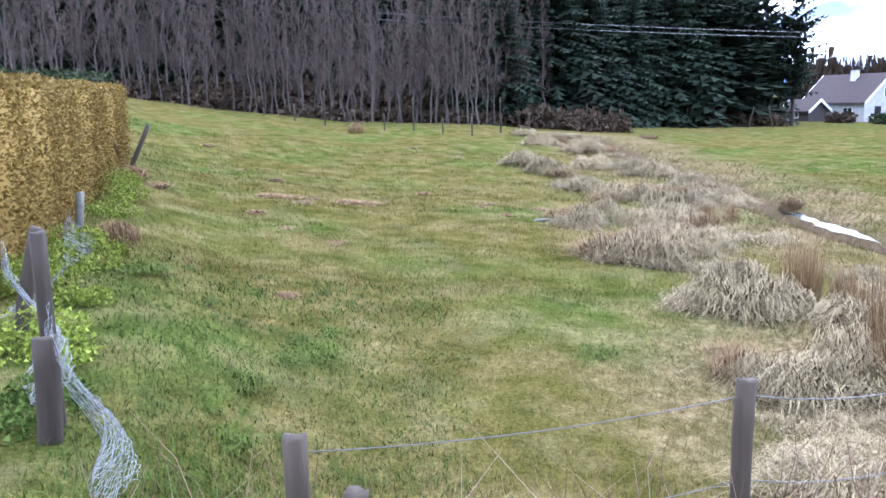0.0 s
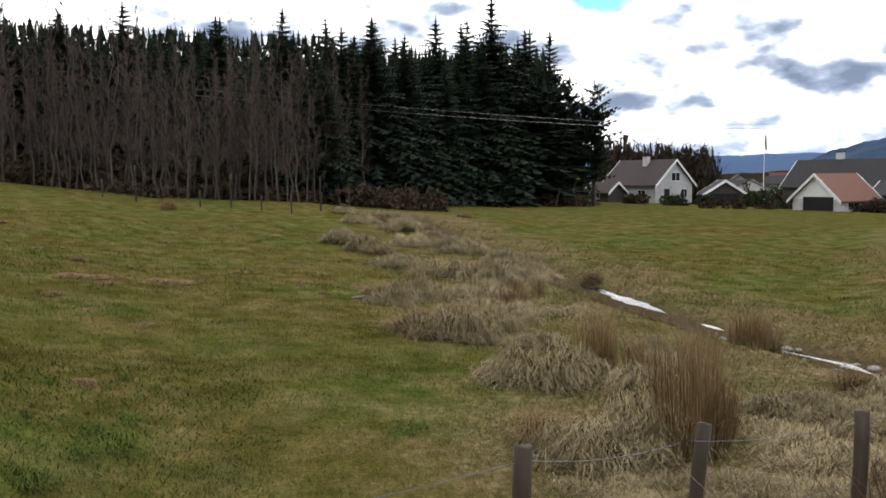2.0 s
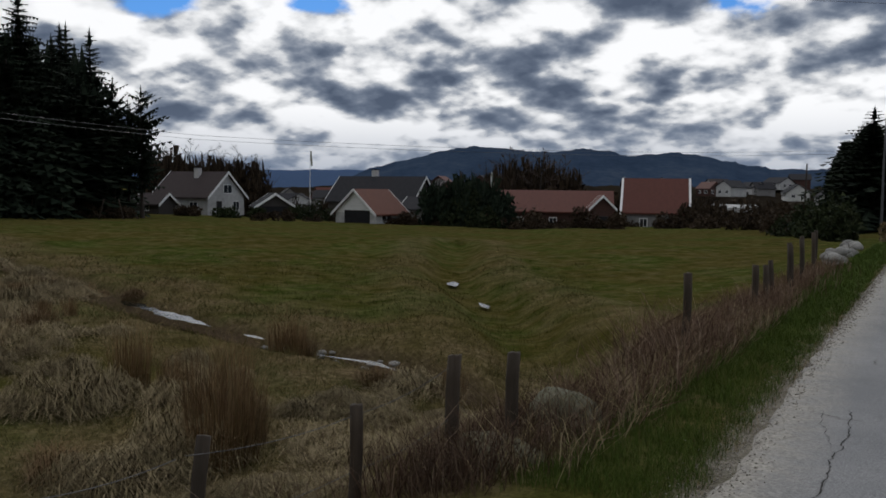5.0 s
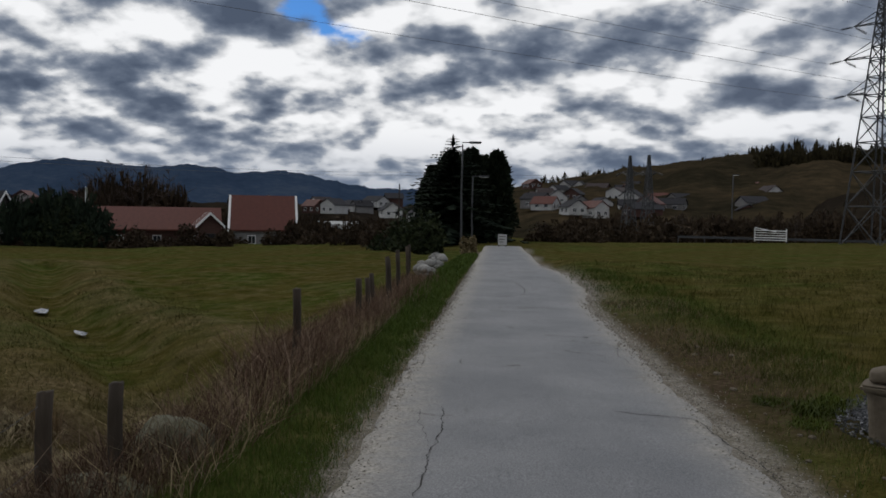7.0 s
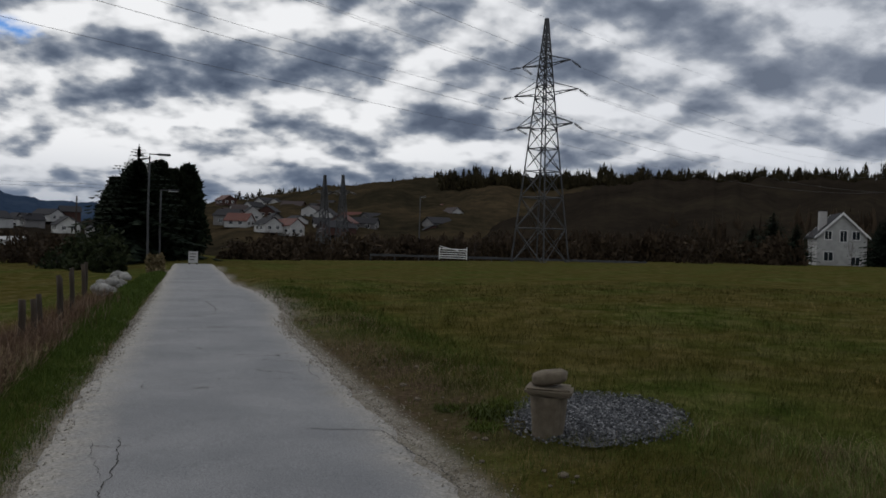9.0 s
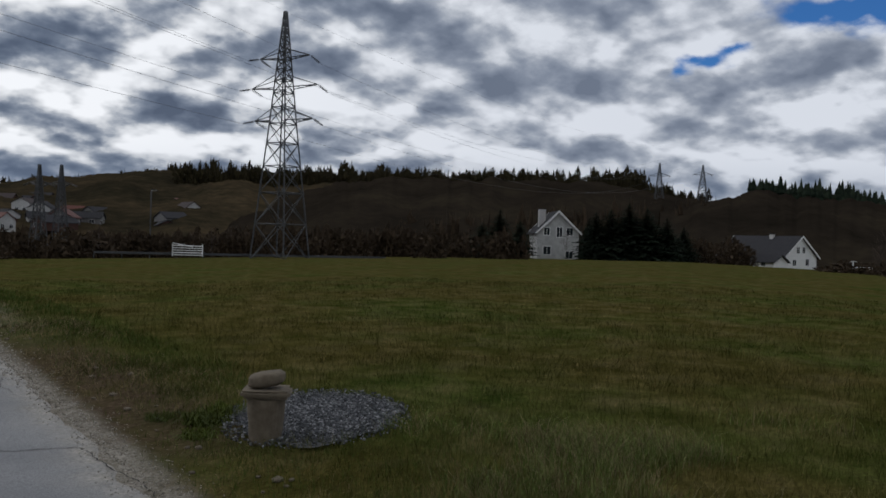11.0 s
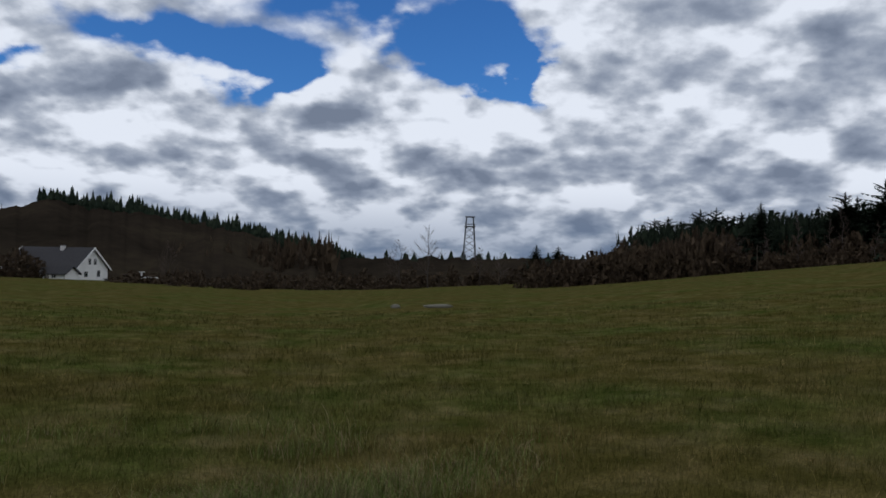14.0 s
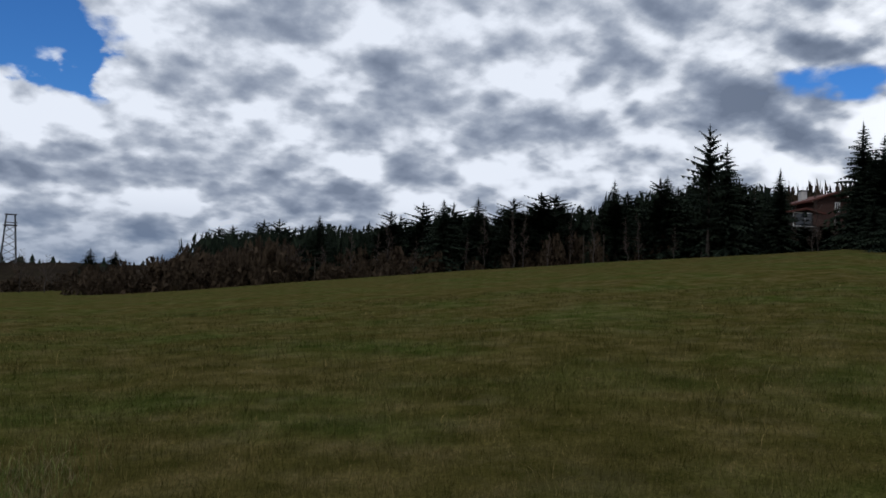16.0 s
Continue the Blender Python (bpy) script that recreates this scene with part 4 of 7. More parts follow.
for a_z, d_, e_ in ((57.9, 90, 11.9), (59.6, 92, 10.7), (66.2, 68, 10.6), (63.9, 74, 9.5), (76.5, 74, 10.6), (69.2, 66, 9.9), (86, 80, 10.4)):
    x_, y_ = at(a_z, d_)
    SPRUCE.plant(x_, y_, elev(x_, y_, e_), which=int(a_z) % 5, wide=1.3)
for a_z, d_, e_ in ((53.6, 96, 7.2), (52.6, 98, 6.9), (50.9, 96, 6.4), (51.7, 97, 5.6)):
    x_, y_ = at(a_z, d_)
    PINE.plant(x_, y_, elev(x_, y_, e_), wide=1.0)
# the wood beyond the right-hand field
stand(OAK, 12, (-91, -104), (2, 14), (1.6, 3.0), 21, jitter=0.5)
stand(SPRUCE, 9, (-97, -113), (12, 26), (3.4, 4.8), 22, 1.5, 0.4)
stand(PINE, 18, (-96, -114), (10, 24), (3.5, 4.7), 19, 2.0, 0.35)
stand(PINE, 12, (-98, -116), (8, 22), (3.5, 5.0), 23, 1.7)
stand(BIRCH, 16, (-103, -128), (2, 8), (3.6, 5.6), 24, 1.5)
stand(SPRUCE, 10, (-112, -132), (8, 20), (5.4, 7.6), 25, 1.5)
stand(PINE, 14, (-112, -133), (9, 20), (5.4, 7.7), 20, 1.9, 0.6)
stand(PINE, 10, (-116, -130), (6, 16), (5.6, 6.8), 26, 1.6)
stand(BIRCH, 14, (-126, -142), (14, 26), (6.2, 7.4), 27, 1.4)
stand(SPRUCE, 12, (-138.6, -150), (0, 10), (9.5, 10.5), 28, 1.5)
stand(SPRUCE, 10, (-139.5, -150), (-4, 3), (6.5, 8.5), 29, 1.8)
stand(BIRCH, 12, (68, 88), (0, 4), (6.0, 8.5), 30, 1.3)
for st_, a_z, d_, e_, w_ in ((PINE, -129.8, 83, 11.4, 0.8), (SPRUCE, -130.9, 85, 10.2, 1.1), (SPRUCE, -139.0, 80, 11.2, 1.2), (SPRUCE, -140.2, 78, 10.4, 1.3), (SPRUCE, -134.2, 92, 8.5, 1.2), (SPRUCE, -111.8, 98, 6.2, 1.7), (SPRUCE, -123.6, 95, 7.8, 1.5), (SPRUCE, -127.1, 92, 8.1, 1.6), (SPRUCE, -88.5, 150, 1.75, 2.0), (SPRUCE, -90.0, 150, 1.7, 2.2), (SPRUCE, -103.2, 104, 4.7, 1.6), (PINE, -118.6, 96, 6.9, 2.2), (PINE, -119.6, 97, 6.8, 2.0)):
    x_, y_ = at(a_z, d_)
    st_.plant(x_, y_, elev(x_, y_, e_), wide=w_)
for a_z, d_, e_, w_ in ((-81.0, 118, 2.95, 0.8), (-79, 125, 1.9, 1.0), (-86.0, 120, 1.2, 1.0), (-84.6, 122, 1.5, 0.8)):
    x_, y_ = at(a_z, d_)
    OAK.plant(x_, y_, elev(x_, y_, e_), wide=w_)


def many(name, templates, places, mat, label, category="woodland"):
    """Far woods nobody could count: one joined mesh. places: x, y, z, height, width."""
    V, Fc, n = [], [], 0
    r = np.random.default_rng(len(places))
    for x, y, z, h, w in places:
        tv, tf = templates[int(r.integers(len(templates)))]
        a = r.uniform(0, 6.28)
        c, s = math.cos(a), math.sin(a)
        V.append(np.stack([(tv[:, 0] * c - tv[:, 1] * s) * w + x, (tv[:, 0] * s + tv[:, 1] * c) * w + y, tv[:, 2] * h + z], -1))
        Fc.append(tf + n)
        n += len(tv)
    return tagged(new(name, mesh_np(name, np.concatenate(V), np.concatenate(Fc), mat)), label, category, kind="stuff")


def unit(v, f):
    """Scaled to a height and a radius of one."""
    v = v.copy()
    v[:, 2] /= v[:, 2].max()
    v[:, :2] /= np.percentile(np.hypot(v[:, 0], v[:, 1]), 97)
    return v, f


LOW_SPRUCE = [unit(*spruce_mesh(np.random.default_rng(200 + k), 10, 2.2, 13, 0.1, low=0.0, m=2)) for k in range(3)]


def ragged_cone(seed):
    """A far conifer: five tiers of drooping skirts with torn hems."""
    r = np.random.default_rng(seed)
    V, Fc = [], []
    for t in range(5):
        z0, z1, rad = 0.02 + 0.19 * t, min(1.0, 0.02 + 0.19 * t + 0.34), 1.0 - 0.185 * t
        b = len(V)
        V.append((0, 0, z1))
        for q in range(9):
            a = 6.2832 * q / 9 + r.normal(0, 0.12)
            k = rad * (r.uniform(0.85, 1.15) if q % 2 else r.uniform(0.5, 0.8))
            V.append((k * math.cos(a), k * math.sin(a), z0 + r.normal(0, 0.025)))
        Fc += [(b, b + 1 + q, b + 1 + (q + 1) % 9) for q in range(9)]
    return np.array(V), np.array(Fc)


FAR_SPRUCE = [ragged_cone(205 + k) for k in range(4)]
LOW_ROUND = [unit(*spray_cloud(np.random.default_rng(210 + k), 520, lumpy((1, 1, 1), 8, np.random.default_rng(220 + k)), 0.16)) for k in range(3)]
FAR_ROUND = [unit(*spray_cloud(np.random.default_rng(230 + k), 190, lumpy((1, 1, 1), 6, np.random.default_rng(240 + k)), 0.3)) for k in range(3)]


def band(n, az, dist, el, width, seed, cut=0.0):
    """Places of trees over bearings az at distances dist whose tops reach an elevation, el at the two ends."""
    r = np.random.default_rng(seed)
    out = []
    for i in range(n):
        f = (i + r.random()) / n
        a = az[0] + (az[1] - az[0]) * f
        d = r.uniform(*dist)
        x, y = at(a, d)
        top = 1.6 + d * math.tan(radians(el[0] + (el[1] - el[0]) * f + r.normal(0, 0.25)))
        z = gz(x, y) - 0.5 if not cut else top - cut
        out.append((x, y, z, max(1.5, top - z), width * r.uniform(0.7, 1.3)))
    return out


# the dark inside of the woods
many("wood_interior", LOW_SPRUCE, band(120, (106, 70), (80, 100), (9.5, 9.6), 4.6, 31) + band(70, (72, 53.5), (90, 118), (9.2, 7.0), 4.8, 32), m_needles, "dense dark conifers deep inside the wood")
many("wood_interior", LOW_SPRUCE, band(90, (-97, -114), (112, 135), (3.1, 4.5), 4.4, 33) + band(110, (-112, -150), (100, 125), (4.5, 6.3), 4.2, 34), m_needles, "dense dark conifers deep inside the far wood")
many("wood_interior", LOW_ROUND, band(64, (-95, -114), (104, 116), (3.1, 4.7), 2.6, 68) + band(84, (-112, -134), (98, 112), (5.0, 7.3), 2.8, 69), m_needles, "rounded dark pine crowns of the far wood")
many("wood_interior", LOW_SPRUCE, band(40, (104, 66), (96, 116), (9.8, 9.6), 5.5, 70), m_needles, "dark conifers deep behind the leafless grove")
many("wood_interior", FAR_SPRUCE, band(120, (105, 54), (106, 124), (9.2, 8.8), 3.4, 71), m_needles, "closed dark depths of the wood")
many("wood_interior", LOW_ROUND, band(70, (106, 72), (98, 112), (9.9, 9.6), 4.0, 80) + band(40, (72, 54), (98, 116), (9.0, 8.0), 4.0, 81), m_needles, "closed crowns in the depth of the wood")
many("wood_interior", LOW_ROUND, band(22, (-123, -133.5), (100, 112), (7.0, 7.6), 2.8, 85), m_needles, "dark crowns beside the villa")
many("wood_edge", LOW_ROUND, band(26, (-128, -142), (110, 124), (7.4, 7.9), 2.8, 84), m_scrub, "brown leafless crowns behind the villa")
many("wood_interior", LOW_SPRUCE, band(40, (-130, -142), (112, 135), (7.0, 7.6), 3.4, 67), m_needles, "dark conifers behind the villa")
many("thicket", LOW_ROUND, band(30, (-92.5, -101), (96, 104), (1.2, 3.0), 2.6, 76) + band(16, (-94, -99), (92, 97), (0.9, 2.2), 2.0, 77) + band(12, (-101, -118), (100, 106), (2.2, 3.6), 2.0, 78) + band(9, (-118, -131), (92, 98), (4.0, 5.4), 1.9, 79), m_scrub, "tall brown leafless thicket before the wood")
many("undergrowth", LOW_ROUND, band(40, (-90, -132), (98, 108), (0.9, 3.6), 2.2, 35) + band(26, (-104, -130), (95, 100), (1.6, 4.6), 1.8, 36) + band(30, (-88, -101), (98, 118), (0.6, 2.2), 2.6, 38), m_scrub, "brown leafless undergrowth along the edge of the wood")
many("undergrowth", LOW_ROUND, band(50, (84, 62), (57, 62), (-0.1, -0.7), 1.8, 37) + band(40, (64, 52), (88, 96), (-0.8, -0.9), 1.8, 39) + band(90, (103, 68), (64, 78), (2.2, 1.0), 2.4, 40), m_scrub, "brown brambles and scrub below the wood")


# ---- buildings ----
def box_bm(x0, x1, y0, y1, z0, z1, bevel=0.0):
    bm = bmesh.new()
    bmesh.ops.create_cube(bm, size=1.0, matrix=Matrix.LocRotScale(((x0 + x1) / 2, (y0 + y1) / 2, (z0 + z1) / 2), None, (x1 - x0, y1 - y0, z1 - z0)))
    if bevel:
        bmesh.ops.bevel(bm, geom=bm.edges[:], offset=bevel, segments=2, affect="EDGES")
    return bm


def poly_prism(pts, thick):
    """A flat outline of 3D points, thickened along a vector."""
    bm = bmesh.new()
    a = [bm.verts.new(p) for p in pts]
    b = [bm.verts.new(Vector(p) + Vector(thick)) for p in pts]
    bm.faces.new(a)
    bm.faces.new(b[::-1])
    for i in range(len(pts)):
        j = (i + 1) % len(pts)
        bm.faces.new((a[j], a[i], b[i], b[j]))
    bmesh.ops.recalc_face_normals(bm, faces=bm.faces[:])
    return bm


def house(name, label, az, d, turn, width, length, wall_h, roof_h, wall_m, roof_m, barge_m=None, base=None, over=0.45, barge_t=0.07, chimney=None, windows=(), doors=(), gable_m=None, group="", category="house"):
    """Gabled house: ridge along its own y, front gable towards -y; turn 0 shows the front gable. windows: face, along, sill, width, height; faces f, b, l, r."""
    x, y = at(az, d)
    z = gz(x, y) if base is None else base
    h = empty(name, pose(x, y, z - 0.15, 0, 0, az + turn), label, category, group)
    w, l = width / 2, length / 2
    bm = bmesh.new()
    out = [(-w, 0), (w, 0), (w, wall_h), (0, wall_h + roof_h), (-w, wall_h)]
    f0 = [bm.verts.new((px, -l, pz)) for px, pz in out]
    f1 = [bm.verts.new((px, l, pz)) for px, pz in out]
    bm.faces.new(f0)
    bm.faces.new(f1[::-1])
    for i in (4, 1, 0):
        j = (i + 1) % 5
        bm.faces.new((f0[j], f0[i], f1[i], f1[j]))
    bmesh.ops.recalc_face_normals(bm, faces=bm.faces[:])
    part("wall", bm, wall_m, h)
    slope = roof_h / w
    e = w + over
    for s in (-1, 1):
        part("roof", poly_prism([(0, -l - over, wall_h + roof_h + 0.02), (s * e, -l - over, wall_h + roof_h + 0.02 - slope * e), (s * e, l + over, wall_h + roof_h + 0.02 - slope * e), (0, l + over, wall_h + roof_h + 0.02)], (0, 0, 0.2)), roof_m, h)
        if barge_m:
            for yy in (-l - over - barge_t, l + over):
                part("barge_board", poly_prism([(0, yy, wall_h + roof_h - 0.12), (s * e, yy, wall_h + roof_h - 0.12 - slope * e), (s * e, yy, wall_h + roof_h + 0.25 - slope * e), (0, yy, wall_h + roof_h + 0.25)], (0, barge_t, 0)), barge_m, h, "pale painted barge board")
    if gable_m:
        part("gable_panel", poly_prism([(-w, -l - 0.03, wall_h), (w, -l - 0.03, wall_h), (0, -l - 0.03, wall_h + roof_h)], (0, 0.02, 0)), gable_m, h, "pale boarded gable")
    if chimney:
        cx, cy, ch, cs = chimney
        zt = wall_h + roof_h - abs(cx) * slope
        c = part("chimney", box_bm(cx - cs, cx + cs, cy - cs, cy + cs, zt - 0.5, zt + ch), m_chimney, h, "pale rendered chimney")
        part("chimney_cap", box_bm(cx - cs - 0.08, cx + cs + 0.08, cy - cs - 0.08, cy + cs + 0.08, zt + ch, zt + ch + 0.12), m_slate, c)
    for kind, items in (("window", windows), ("door", doors)):
        for face, a, sill, ww, wh in items:
            if face in "fb":
                s = -1 if face == "f" else 1
                y0 = s * (l + 0.04)
                fr, pn = box_bm(a - ww / 2 - 0.09, a + ww / 2 + 0.09, min(y0, y0 - s * 0.1), max(y0, y0 - s * 0.1), sill - 0.09, sill + wh + 0.09), box_bm(a - ww / 2, a + ww / 2, min(y0 + s * 0.015, y0 - s * 0.02), max(y0 + s * 0.015, y0 - s * 0.02), sill, sill + wh)
                bar = box_bm(a - 0.03, a + 0.03, min(y0 + s * 0.03, y0), max(y0 + s * 0.03, y0), sill, sill + wh)
            else:
                s = -1 if face == "l" else 1
                x0 = s * (w + 0.04)
                fr, pn = box_bm(min(x0, x0 - s * 0.1), max(x0, x0 - s * 0.1), a - ww / 2 - 0.09, a + ww / 2 + 0.09, sill - 0.09, sill + wh + 0.09), box_bm(min(x0 + s * 0.015, x0 - s * 0.02), max(x0 + s * 0.015, x0 - s * 0.02), a - ww / 2, a + ww / 2, sill, sill + wh)
                bar = box_bm(min(x0 + s * 0.03, x0), max(x0 + s * 0.03, x0), a - 0.03, a + 0.03, sill, sill + wh)
            p = part(kind, fr, m_paint_white if kind == "window" else m_darkwall, h)
            part("pane", pn, m_glass if kind == "window" else m_near_black, p)
            if kind == "window":
                part("glazing_bar", bar, m_paint_white, p)
            else:
                bar.free()
    return h


# across the pasture
house("house", "white-gabled house with brown tiled roof beyond the pasture", 47.3, 131, 48, 8.2, 10.5, 2.9, 3.5, m_whitewash, m_brownroof, m_paint_white, base=-2.5, chimney=(-0.8, -0.5, 1.4, 0.4), windows=[("f", 0.3, 3.4, 1.7, 1.2), ("f", 2.2, 0.9, 1.3, 1.2), ("l", -2.6, 0.9, 1.4, 1.1), ("l", 1.6, 0.9, 1.4, 1.1)], doors=[("f", -1.6, 0.1, 1.0, 2.0)])
house("outbuilding", "small grey lean-to beside the white-gabled house", 50.1, 128, 48, 3.6, 4.5, 1.7, 1.3, m_darkwall, m_brownroof, m_paint_white, base=-2.4, windows=[("l", 0, 0.7, 0.9, 0.7)], category="shed")
# open front is a flat near-black sheet, painted for the shade within
house("carport", "open carport with white barge boards, inside shade painted as a black sheet", 42.5, 124, 8, 5.2, 6.0, 1.6, 1.7, m_darkwall, m_slate, m_paint_white, base=-2.5, doors=[("f", 0, 0.2, 3.8, 1.4)], category="carport")
house("garage", "garage with pale boarded gable and orange tiled roof", 35.75, 106, -38, 6.4, 6.4, 1.8, 2.75, m_whitewash, m_orangeroof, m_paint_white, base=-3.0, gable_m=m_white, doors=[("f", 0.3, 0.1, 3.9, 1.9)], windows=[("r", -1.0, 0.9, 1.8, 0.8)], category="garage")
house("house", "large house with dark hipped tiles and timber gable", 35.0, 138, 62, 9.0, 15.5, 3.3, 3.8, m_darkwall, m_slate, m_paint_white, base=-3.4, chimney=(0.4, 1.5, 1.6, 0.45), windows=[("f", 0, 3.8, 2.0, 1.2), ("f", -2, 1.0, 1.3, 1.2), ("f", 2, 1.0, 1.3, 1.2), ("l", -4, 1.0, 1.3, 1.1), ("l", 3, 1.0, 1.3, 1.1)])
house("house_wing", "low grey wing with a pale corner post", 31.6, 120, 62, 5.0, 7.0, 2.2, 1.5, m_greywall, m_slate, m_paint_white, base=-3.2, windows=[("f", 0, 0.9, 1.6, 1.0)], category="house")
house("barn", "red tiled barn roof with bright white barge boards", 16.2, 118, 90, 10.0, 7.8, 3.2, 4.3, m_greywall, m_redroof, m_paint_white, base=-4.0, barge_t=0.3, windows=[("l", -2, 1.2, 0.9, 1.0), ("l", 1.5, 1.2, 0.9, 1.0)], category="barn")
house("long_barn", "long low barn with faded red tiled roof", 23.0, 128, 88, 9.0, 17.0, 3.0, 2.9, m_brownwall, m_redroof, None, base=-4.2, windows=[("l", -5, 1.0, 1.0, 1.0), ("l", 0, 1.0, 1.0, 1.0), ("l", 5, 1.0, 1.0, 1.0)], category="barn")
house("porch_house", "small dark red gable with pale barge boards between the barns", 19.8, 116, 5, 2.9, 5.0, 3.6, 1.4, m_brownwall, m_redroof, m_paint_white, base=-3.9, doors=[("f", 0, 0.3, 1.2, 2.0)], category="house")
house("white_shed", "long low white shed with a pale flat roof", 11.3, 122, 90, 5.0, 6.6, 2.2, 0.4, m_white, m_whitewash, None, base=-2.6, over=0.1, category="shed")
house("white_shed", "low white annexe behind bare bushes", 14.0, 126, 90, 3.0, 4.5, 1.7, 0.3, m_whitewash, m_whitewash, None, base=-3.9, over=0.1, category="shed")
# across the right-hand field
house("house", "tall white house with dark roof among conifers", -42.9, 140, 10, 6.8, 9.0, 4.9, 3.3, m_whitewash, m_slate, m_paint_white, base=-1.4, chimney=(-2.2, -1.0, 2.6, 0.55), windows=[("f", -1.9, 4.4, 0.9, 1.2), ("f", 0.2, 4.1, 0.9, 1.6), ("f", 1.9, 4.4, 1.0, 1.2), ("f", -1.8, 1.2, 1.2, 1.3), ("f", 1.9, 0.6, 1.1, 1.2)])
house("farmhouse", "long white farmhouse with dark slate roof", -56.8, 172, 52, 9.4, 15.0, 2.5, 3.7, m_white, m_slate, m_paint_white, base=-2.2, chimney=(-0.5, -1.5, 0.9, 0.35), windows=[("f", -0.8, 3.2, 0.7, 1.1), ("f", 0.8, 3.2, 0.7, 1.1), ("f", -1.8, 0.9, 0.9, 1.0), ("f", 1.9, 0.9, 0.9, 1.2), ("l", -3.5, 0.9, 0.8, 0.8), ("l", 3.5, 0.9, 0.8, 0.8)])
house("farm_porch", "small white porch with a dark roof on the farmhouse", -57.0, 163.5, 52, 3.6, 4.6, 1.3, 1.1, m_white, m_slate, None, base=-1.95, windows=[("l", 0, 0.5, 0.8, 0.7)], category="porch")
house("villa", "dark brown timber villa with red-brown roof on the rise", -136.6, 104, 30, 4.4, 4.6, 2.9, 0.8, m_brownwall, m_redroof, None, base=10.3, over=0.8, chimney=(-1.6, 1.2, 1.2, 0.35), windows=[("f", 0.6, 1.8, 0.4, 0.9), ("f", 0.6, 0.3, 0.4, 0.9), ("l", 1.2, 0.5, 0.9, 1.0)], category="villa")
house("villa_terrace", "dark glazed terrace wing of the brown villa", -135.2, 102, 30, 3.6, 3.2, 1.9, 0.4, m_darkwall, m_redroof, None, base=9.8, over=0.5, windows=[("f", 0, 0.5, 2.6, 1.4), ("l", 0, 0.5, 2.2, 1.4)], category="villa")


def town(n, az, dist, el, seed, group, sizes=(7, 12)):
    r = np.random.default_rng(seed)
    walls = [m_whitewash, m_greywall, m_greywall, m_brownwall, m_whitewash, m_brownwall]
    names = {0: "whitewashed", 1: "grey", 2: "grey", 3: "dark brown", 4: "whitewashed", 5: "brown"}
    for i in range(n):
        a, d = r.uniform(min(az), max(az)), r.uniform(*dist)
        f = (d - dist[0]) / (dist[1] - dist[0])
        e = el[0] + (el[1] - el[0]) * f + r.normal(0, 0.12) - 0.1
        k = int(r.integers(len(walls)))
        rf = (m_slate, m_slate, m_brownroof, m_redroof)[int(r.integers(4))]
        house("town_house", f"distant {names[k]} house with a pitched roof on the slope", a, d, r.uniform(-90, 90), r.uniform(6, 8), r.uniform(*sizes), r.uniform(2.6, 4.6), r.uniform(1.8, 2.8), walls[k], rf, None, base=1.6 + d * math.tan(radians(e)) - 4, windows=[("f", -1.5, 1.2, 1.2, 1.2), ("f", 1.5, 1.2, 1.2, 1.2), ("l", -2, 1.2, 1.6, 1.2), ("l", 2, 1.2, 1.6, 1.2)], group=group)


town(30, (-2.2, -9.5), (300, 420), (0.7, 2.2), 51, "houses on the hillside")
town(24, (-8, -18), (290, 400), (0.7, 1.9), 52, "houses on the hillside")
town(6, (-16, -24), (300, 440), (1.2, 2.6), 53, "houses on the hillside")
town(10, (38, 41.5), (230, 330), (-0.9, -0.2), 54, "houses of the town")
town(18, (5, 18), (300, 410), (0.15, 0.9), 55, "houses of the town")
town(8, (24, 33), (300, 420), (0.2, 0.9), 56, "houses of the town")

# ---- trees and bushes round the buildings ----
for a_z, d_, e_, w_ in ((49.2, 150, 2.9, 1.1), (47.6, 152, 3.2, 1.2), (46.2, 150, 2.9, 1.1), (44.8, 150, 2.8, 1.2), (43.9, 152, 2.2, 1.0), (30.5, 140, 0.6, 1.0), (29.0, 135, 0.9, 1.0), (26.8, 140, 2.5, 1.2), (25.4, 142, 2.9, 1.3), (24.0, 140, 2.9, 1.3), (22.6, 142, 2.5, 1.2), (28.0, 143, 1.9, 1.0), (12.5, 130, -0.1, 1.0), (10, 128, 0.0, 1.0), (-41.5, 128, 1.0, 0.7), (-43.8, 128, 0.9, 0.7), (-45.0, 128, 0.6, 0.6), (-56.0, 150, -0.1, 0.8), (-35, 135, 0.4, 1.0), (-12.5, 120, 0.6, 0.8), (-19.5, 130, 0.4, 0.9), (-20.6, 128, 0.2, 0.9), (-63.5, 172, 1.4, 0.7)):
    x_, y_ = at(a_z, d_)
    OAK.plant(x_, y_, elev(x_, y_, e_), wide=w_)
for a_z, d_, e_, w_ in ((-39.2, 124, 2.2, 2.4), (-40.6, 126, 1.5, 2.2), (-38.0, 136, 1.4, 2.2), (-45.8, 124, 2.2, 2.3), (-46.8, 124, 2.4, 2.4), (-48.0, 125, 2.8, 2.4), (-49.2, 126, 2.5, 2.5), (-50.5, 126, 1.9, 2.5), (-51.6, 142, 1.3, 2.2), (-45.3, 142, 1.7, 1.7)):
    x_, y_ = at(a_z, d_)
    SPRUCE.plant(x_, y_, elev(x_, y_, e_), wide=w_)


def bush(name, label, x, y, radii, n, size, mat, seed, sink=0.1, category="bush", group=""):
    rng = np.random.default_rng(seed)
    me = mesh_np(name, *spray_cloud(rng, n, lumpy(radii, 9, rng), size), mat)
    ob = new(name, me)
    ob.matrix_basis = pose(x, y, gz(x, y) - sink, 0, 0, rng.uniform(0, 360))
    return tagged(ob, label, category, group)


